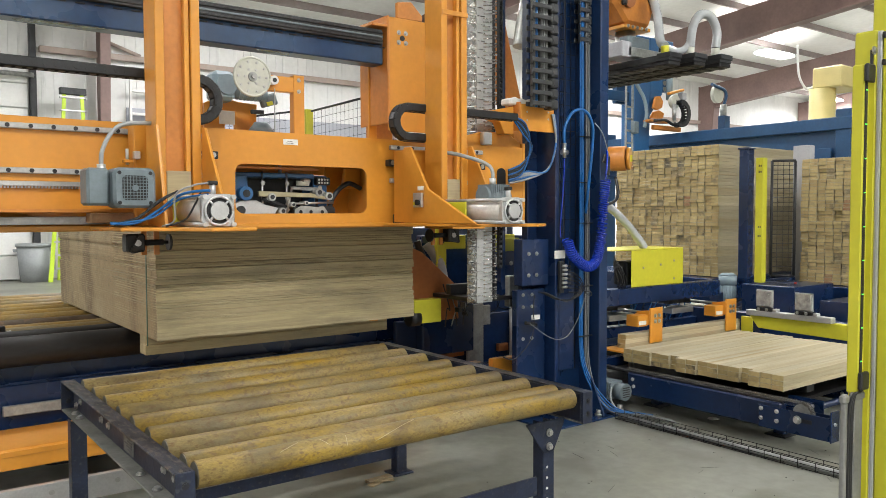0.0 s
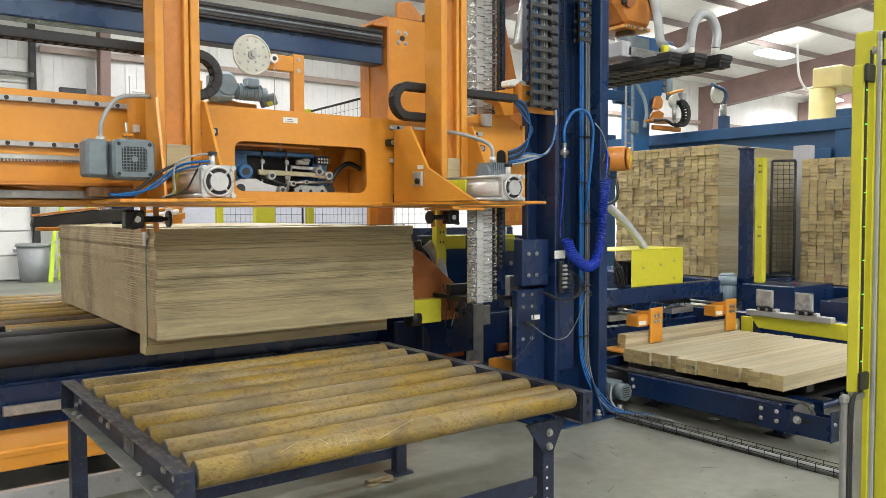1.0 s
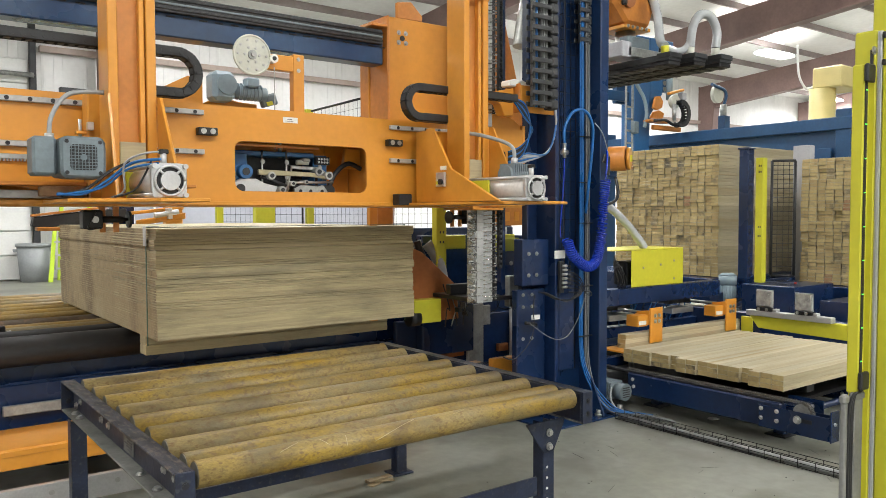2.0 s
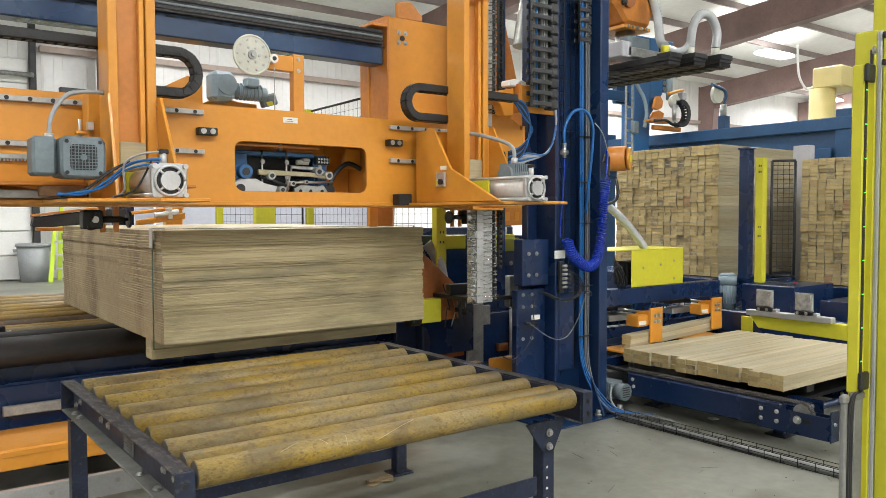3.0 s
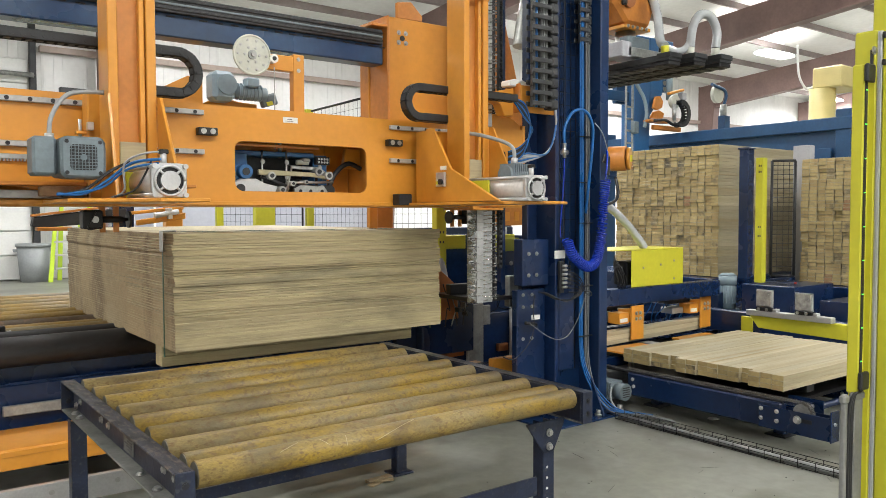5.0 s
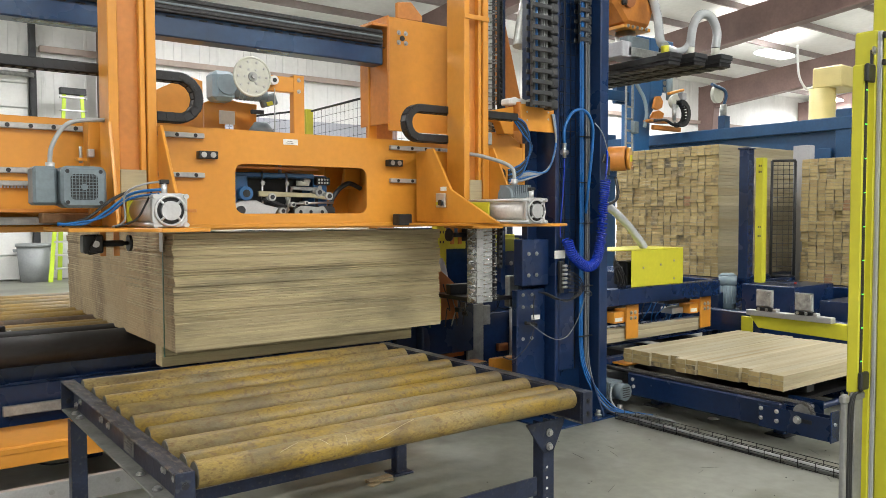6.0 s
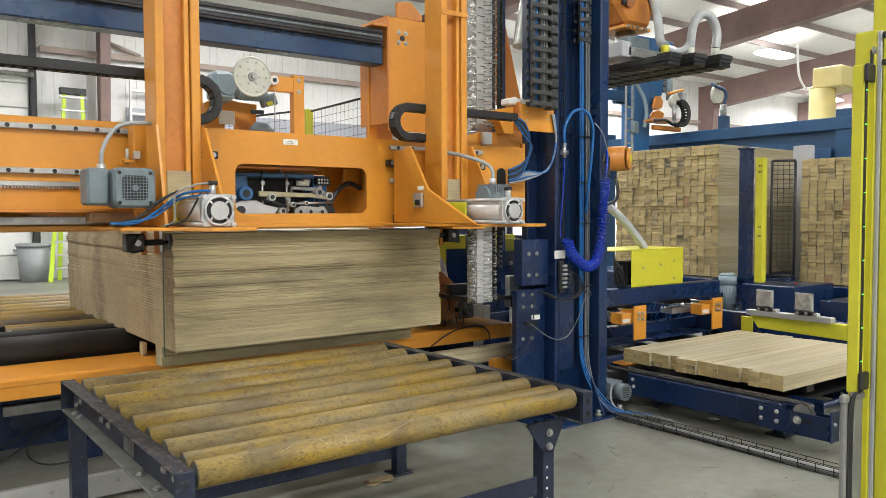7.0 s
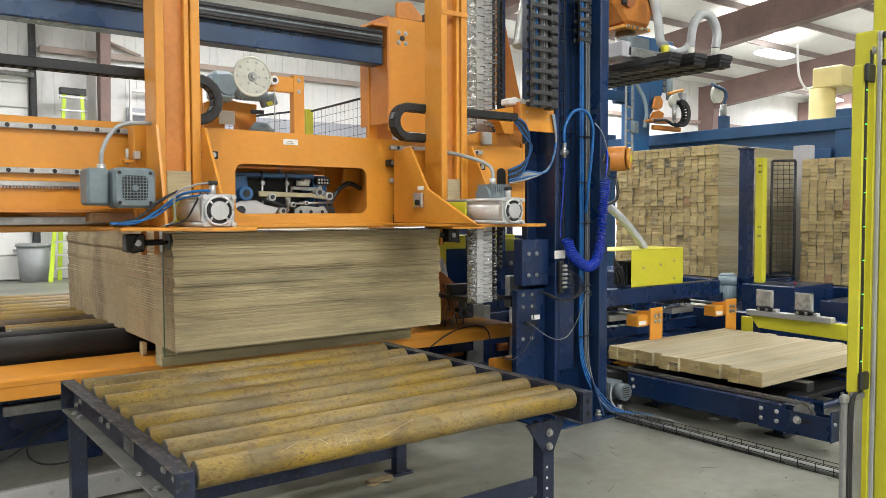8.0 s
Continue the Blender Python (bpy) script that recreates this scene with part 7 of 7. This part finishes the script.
    d = thing("dust_duct", (12.0, 6.2, 0), "cream round duct with square hood", "duct")
    part("pipe", C((11.95, 6.2, 0.0), (11.95, 6.2, 3.5), 0.19, 24), DUCT, d)
    part("hood", B(11.82, 12.6, 5.85, 6.3, 3.5, 3.82, 0.02), DUCT, d)
    part("cable", T(((11.75, 6.5, 4.2), (11.76, 6.48, 3.75), (11.86, 6.4, 3.52), (11.98, 6.32, 3.6), (12.02, 6.28, 3.76)), 0.018, 8), WHITE, d)


robot_area()


# ---- light curtain post, yellow arm with reflectors, floor cable tray ----
def light_curtain():
    p = thing("light_curtain_post", (2.75, 1.25, 0), "yellow guard post with light curtain and cable duct", "guard post")
    part("post", B(2.735, 2.86, 1.238, 1.311, 0, 2.21, 0.005), YELLOW, p)
    pr = part("slot_profile", B(2.737, 2.86, 1.222, 1.2375, 0, 2.205, 0.002), ALU, p, "bare aluminium slot profile")
    part("groove", B(2.7355, 2.7368, 1.2275, 1.2315, 0, 2.2, 0), GREYWHITE, pr)
    part("front_post", B(2.74, 2.86, 1.10, 1.2215, 0, 2.2, 0.005), YELLOW, p)
    part("upper_post", B(2.80, 2.92, 1.16, 1.283, 2.206, 3.0, 0.006), YELLOW, p)
    for z in (2.10, 2.19):
        part("clip", B(2.727, 2.7395, 1.208, 1.218, z - 0.012, z + 0.008, 0.002), BLACK, p)
    c = part("curtain_housing", B(2.668, 2.706, 1.245, 1.285, 0.99, 2.09, 0.004), YELLOW, p, "yellow light curtain bar with black lens strip")
    part("lens", B(2.672, 2.688, 1.2415, 1.2445, 1.0, 2.07, 0.001), BLACK, c)
    for k in range(9):
        z = 1.10 + 0.113 * k
        for dx in (0.0, 0.006):
            part("led", B(2.673 + dx, 2.677 + dx, 1.2395, 1.2412, z, z + 0.003, 0), GREENLED, c)
    for z in (2.06, 1.035):
        part("bracket", B(2.66, 2.712, 1.228, 1.244, z - 0.03, z + 0.03, 0.004), BLACK, c)
    part("hanger", B(2.70, 2.712, 1.236, 1.244, 2.09, 2.14, 0.002), BLACK, c)
    bolts(c, [(2.70, 1.232, 2.135)], "y", 0.010, 0.01)
    d = part("cable_duct", B(2.595, 2.618, 1.252, 1.268, 0, 0.985, 0.003), ALUDULL, p)
    part("duct_side", B(2.662, 2.722, 1.252, 1.268, 0, 0.985, 0.003), ALUDULL, p)
    part("duct_back", B(2.619, 2.661, 1.262, 1.268, 0, 0.98, 0), BLACK, p)
    for xa, xb in ((2.588, 2.624), (2.656, 2.73)):
        part("duct_cap", B(xa, xb, 1.248, 1.27, 0.965, 0.995, 0.006), ALUDULL, p)
    for x in (2.628, 2.641, 2.652):
        part("cable", T(((2.69, 1.235, 1.02), (2.68, 1.24, 1.0), (x, 1.252, 0.95), (x + 0.003, 1.256, 0.6), (x - 0.002, 1.256, 0.1)), 0.0042, 6), RUBBER, p)
    # reflector arm
    a = thing("reflector_arm", (5.0, 2.7, 0.8), "yellow sheet steel arm carrying two square reflectors", "sensor arm")
    x, ya, yb = 5.0, 2.40, 3.02
    part("arm", prism([(ya, 0.785), (yb, 0.80), (yb + 0.07, 0.885), (yb, 0.885), (ya, 0.885)], "x", x, x + 0.05, 0.003), YELLOW, a)
    part("profile", B(x - 0.04, x + 0.02, 2.49, yb + 0.07, 0.887, 0.925, 0.004), ALU, a)
    part("foot_post", B(x + 0.01, x + 0.12, 2.28, 2.40, 0, 0.89, 0.005), YELLOW, a)
    for y in (2.685, 2.965):
        r = part("reflector", B(x - 0.03, x - 0.018, y - 0.055, y + 0.055, 0.955, 1.062, 0.003), GLASSY, a, "square prismatic reflector")
        part("backing", B(x - 0.017, x - 0.005, y - 0.062, y + 0.062, 0.95, 1.07, 0.003), GALV, a)
        k = part("clamp", B(x - 0.04, x + 0.0, y - 0.062, y + 0.05, 0.926, 0.949, 0.003), BLACK, a)
        bolts(k, [(x - 0.04, y - 0.03, 0.938), (x - 0.04, y + 0.03, 0.938)], "x", 0.008, 0.006)
        part("clip", B(x - 0.035, x + 0.01, y - 0.10, y - 0.07, 0.926, 0.945, 0.003), ALU, a)
    yl = thing("yellow_guard", (7.1, 4.4, 0.4), "yellow folded guard on the machine frame", "guard")
    part("plate", B(6.98, 7.25, 4.28, 4.40, 0.36, 0.58, 0.004), YELLOW, yl)
    t = thing("floor_cable_tray", (4.8, 3.2, 0), "black wire cable tray with grey conduit on the floor", "cable tray")
    bm = bmesh.new()
    x0, x1, y0, y1 = 4.66, 4.76, 1.4, 4.0
    for k in range(24):
        y = y0 + (y1 - y0) * k / 23
        box(bm, x0, x1, y, y + 0.004, 0.004, 0.008)
        for x in (x0, x1):
            box(bm, x, x + 0.004, y, y + 0.004, 0.004, 0.06)
    for x in (x0, x1):
        for z in (0.006, 0.034, 0.058):
            box(bm, x, x + 0.004, y0, y1, z, z + 0.004)
    part("basket", bm, WIRE, t)
    part("conduit", C((4.70, 1.4, 0.026), (4.70, 4.0, 0.026), 0.017, 12), GREYCABLE, t, "grey conduit")
    part("cable", T(((4.73, 1.4, 0.02), (4.735, 2.4, 0.02), (4.72, 3.2, 0.02), (4.74, 4.0, 0.02)), 0.01, 8), RUBBER, t)


light_curtain()


# ---- what moves ----
UP = 0.13
RISE = [(0.0, 0), (0.3, 0), (0.4, 0.15), (0.5, 0.32), (0.6, 0.50), (0.7, 0.69), (0.8, 0.86), (0.9, 0.98), (1.0, 1), (5.15, 1), (5.3, 0.84), (5.4, 0.67), (5.5, 0.5), (5.6, 0.32), (5.7, 0.14), (5.8, 0.03), (5.9, 0), (8.0, 0)]
OPEN = [(0.0, 0), (1.0, 0), (1.1, 0.08), (1.2, 0.19), (1.3, 0.33), (1.4, 0.49), (1.5, 0.64), (1.6, 0.79), (1.7, 0.92), (1.8, 0.99), (1.9, 1), (6.25, 1), (6.3, 0.99), (6.4, 0.85), (6.5, 0.63), (6.6, 0.42), (6.7, 0.20), (6.8, 0.05), (6.9, 0), (8.0, 0)]


def value(rows, t):
    for (a, p), (b, q) in zip(rows, rows[1:]):
        if a <= t <= b:
            return p + (q - p) * (t - a) / (b - a)
    return rows[-1][1]


def motions():
    times = sorted({t for t, _ in RISE} | {t for t, _ in OPEN})

    def go(ob, rows):
        base = ORG[ob.name]
        walk(ob, [(t, Matrix.Translation(base + Vector(d))) for t, d in rows])

    lifted = [(t, (0, 0, -UP * (1 - v))) for t, v in RISE]
    for ob in (beam, chain_l.root, chain_r.root):
        go(ob, lifted)
    for ob, close in ((clamp_l, CLOSE_L), (clamp_r, CLOSE_R)):
        go(ob, [(t, (close * (1 - value(OPEN, t)), 0, -UP * (1 - value(RISE, t)))) for t in times])
    for chain, close in ((chain_l, CLOSE_L), (chain_r, CLOSE_R)):
        for i, l in enumerate(chain.links):
            walk(l, [(t, chain.place(i, close * (1 - v))) for t, v in OPEN])
    creep = [(0.0, 0), (1.9, 0), (2.1, 0.04), (3.0, 0.39), (3.5, 0.56), (4.0, 0.745), (4.5, 0.94), (4.7, 0.985), (4.85, 1), (8.0, 1)]
    go(bundle, [(t, (0, -0.33 * v, -0.022 * v)) for t, v in creep])
    rise = [(0.0, -0.39), (5.75, -0.39), (6.0, -0.375), (6.2, -0.33), (6.4, -0.24), (6.6, -0.13), (6.8, -0.035), (6.95, 0), (8.0, 0)]
    go(lift, [(t, (0, 0, z)) for t, z in rise])
    back_a = [(0.0, 0), (4.1, 0), (4.2, 0.03), (4.3, 0.13), (4.4, 0.26), (4.5, 0.36), (4.6, 0.45), (4.7, 0.54), (5.0, 0.78), (5.3, 0.95), (5.6, 1), (6.65, 1), (6.7, 0.98), (6.8, 0.90), (6.9, 0.79), (7.0, 0.67), (7.2, 0.45), (7.4, 0.17), (7.55, 0.03), (7.65, 0), (8.0, 0)]
    back_b = [(0.0, 0), (2.4, 0), (2.6, 0.12), (2.8, 0.34), (3.0, 0.56), (3.2, 0.64), (3.4, 0.70), (3.6, 0.82), (3.8, 0.97), (4.0, 1), (6.5, 1), (6.6, 0.96), (6.7, 0.91), (6.8, 0.82), (6.9, 0.68), (7.0, 0.53), (7.2, 0.31), (7.4, 0.04), (7.5, 0), (8.0, 0)]
    go(push_a, [(t, (0, 0.270 * v, 0)) for t, v in back_a])
    go(push_b, [(t, (0, 0.290 * v, 0)) for t, v in back_b])
    mid = ORG[loose.name]
    slides = [(0, 0), (3.5, 0), (3.65, -0.05), (3.8, -0.12), (4.0, -0.15), (5.4, -0.150), (5.8, 0.027), (6.0, -0.208), (6.1, -0.446), (6.2, -0.638), (6.3, -0.817), (6.4, -1.050), (6.5, -1.192), (6.6, -1.356), (6.7, -1.522), (6.8, -1.685), (6.9, -1.90), (7.0, -2.2), (7.2, -2.9), (7.4, -3.6), (7.6, -4.15), (7.8, -4.3), (8, -4.3)]
    rows = []
    for t in (0.0, 2.4, 2.6, 2.8, 3.0, 3.2, 3.4, 3.5, 3.65, 3.8, 4.0, 4.1, 4.3, 4.5, 4.7, 5.0, 5.3, 5.6, 5.8, 6.0, 6.1, 6.2, 6.3, 6.4, 6.5, 6.6, 6.7, 6.8, 6.9, 7.0, 7.2, 7.4, 7.6, 7.8, 8.0):
        a, b = value(back_a, min(t, 5.6)) * 0.270, value(back_b, min(t, 5.6)) * 0.290
        rows.append((t, Matrix.Translation(mid + Vector((value(slides, t), (a + b) / 2, 0))) @ Matrix.Rotation((b - a) / 1.15, 4, "Z")))
    walk(loose, rows)
    go(boards, [(t, (0, 0.16 * v, 0)) for t, v in ((0.0, 0), (7.55, 0), (7.7, 0.12), (7.8, 0.33), (7.9, 0.66), (8.0, 1))])
    for q in pads:
        go(q, [(t, (0, 0, z)) for t, z in ((0.0, 0), (4.9, 0), (5.2, -0.05), (5.5, -0.1), (8.0, -0.1))])


motions()
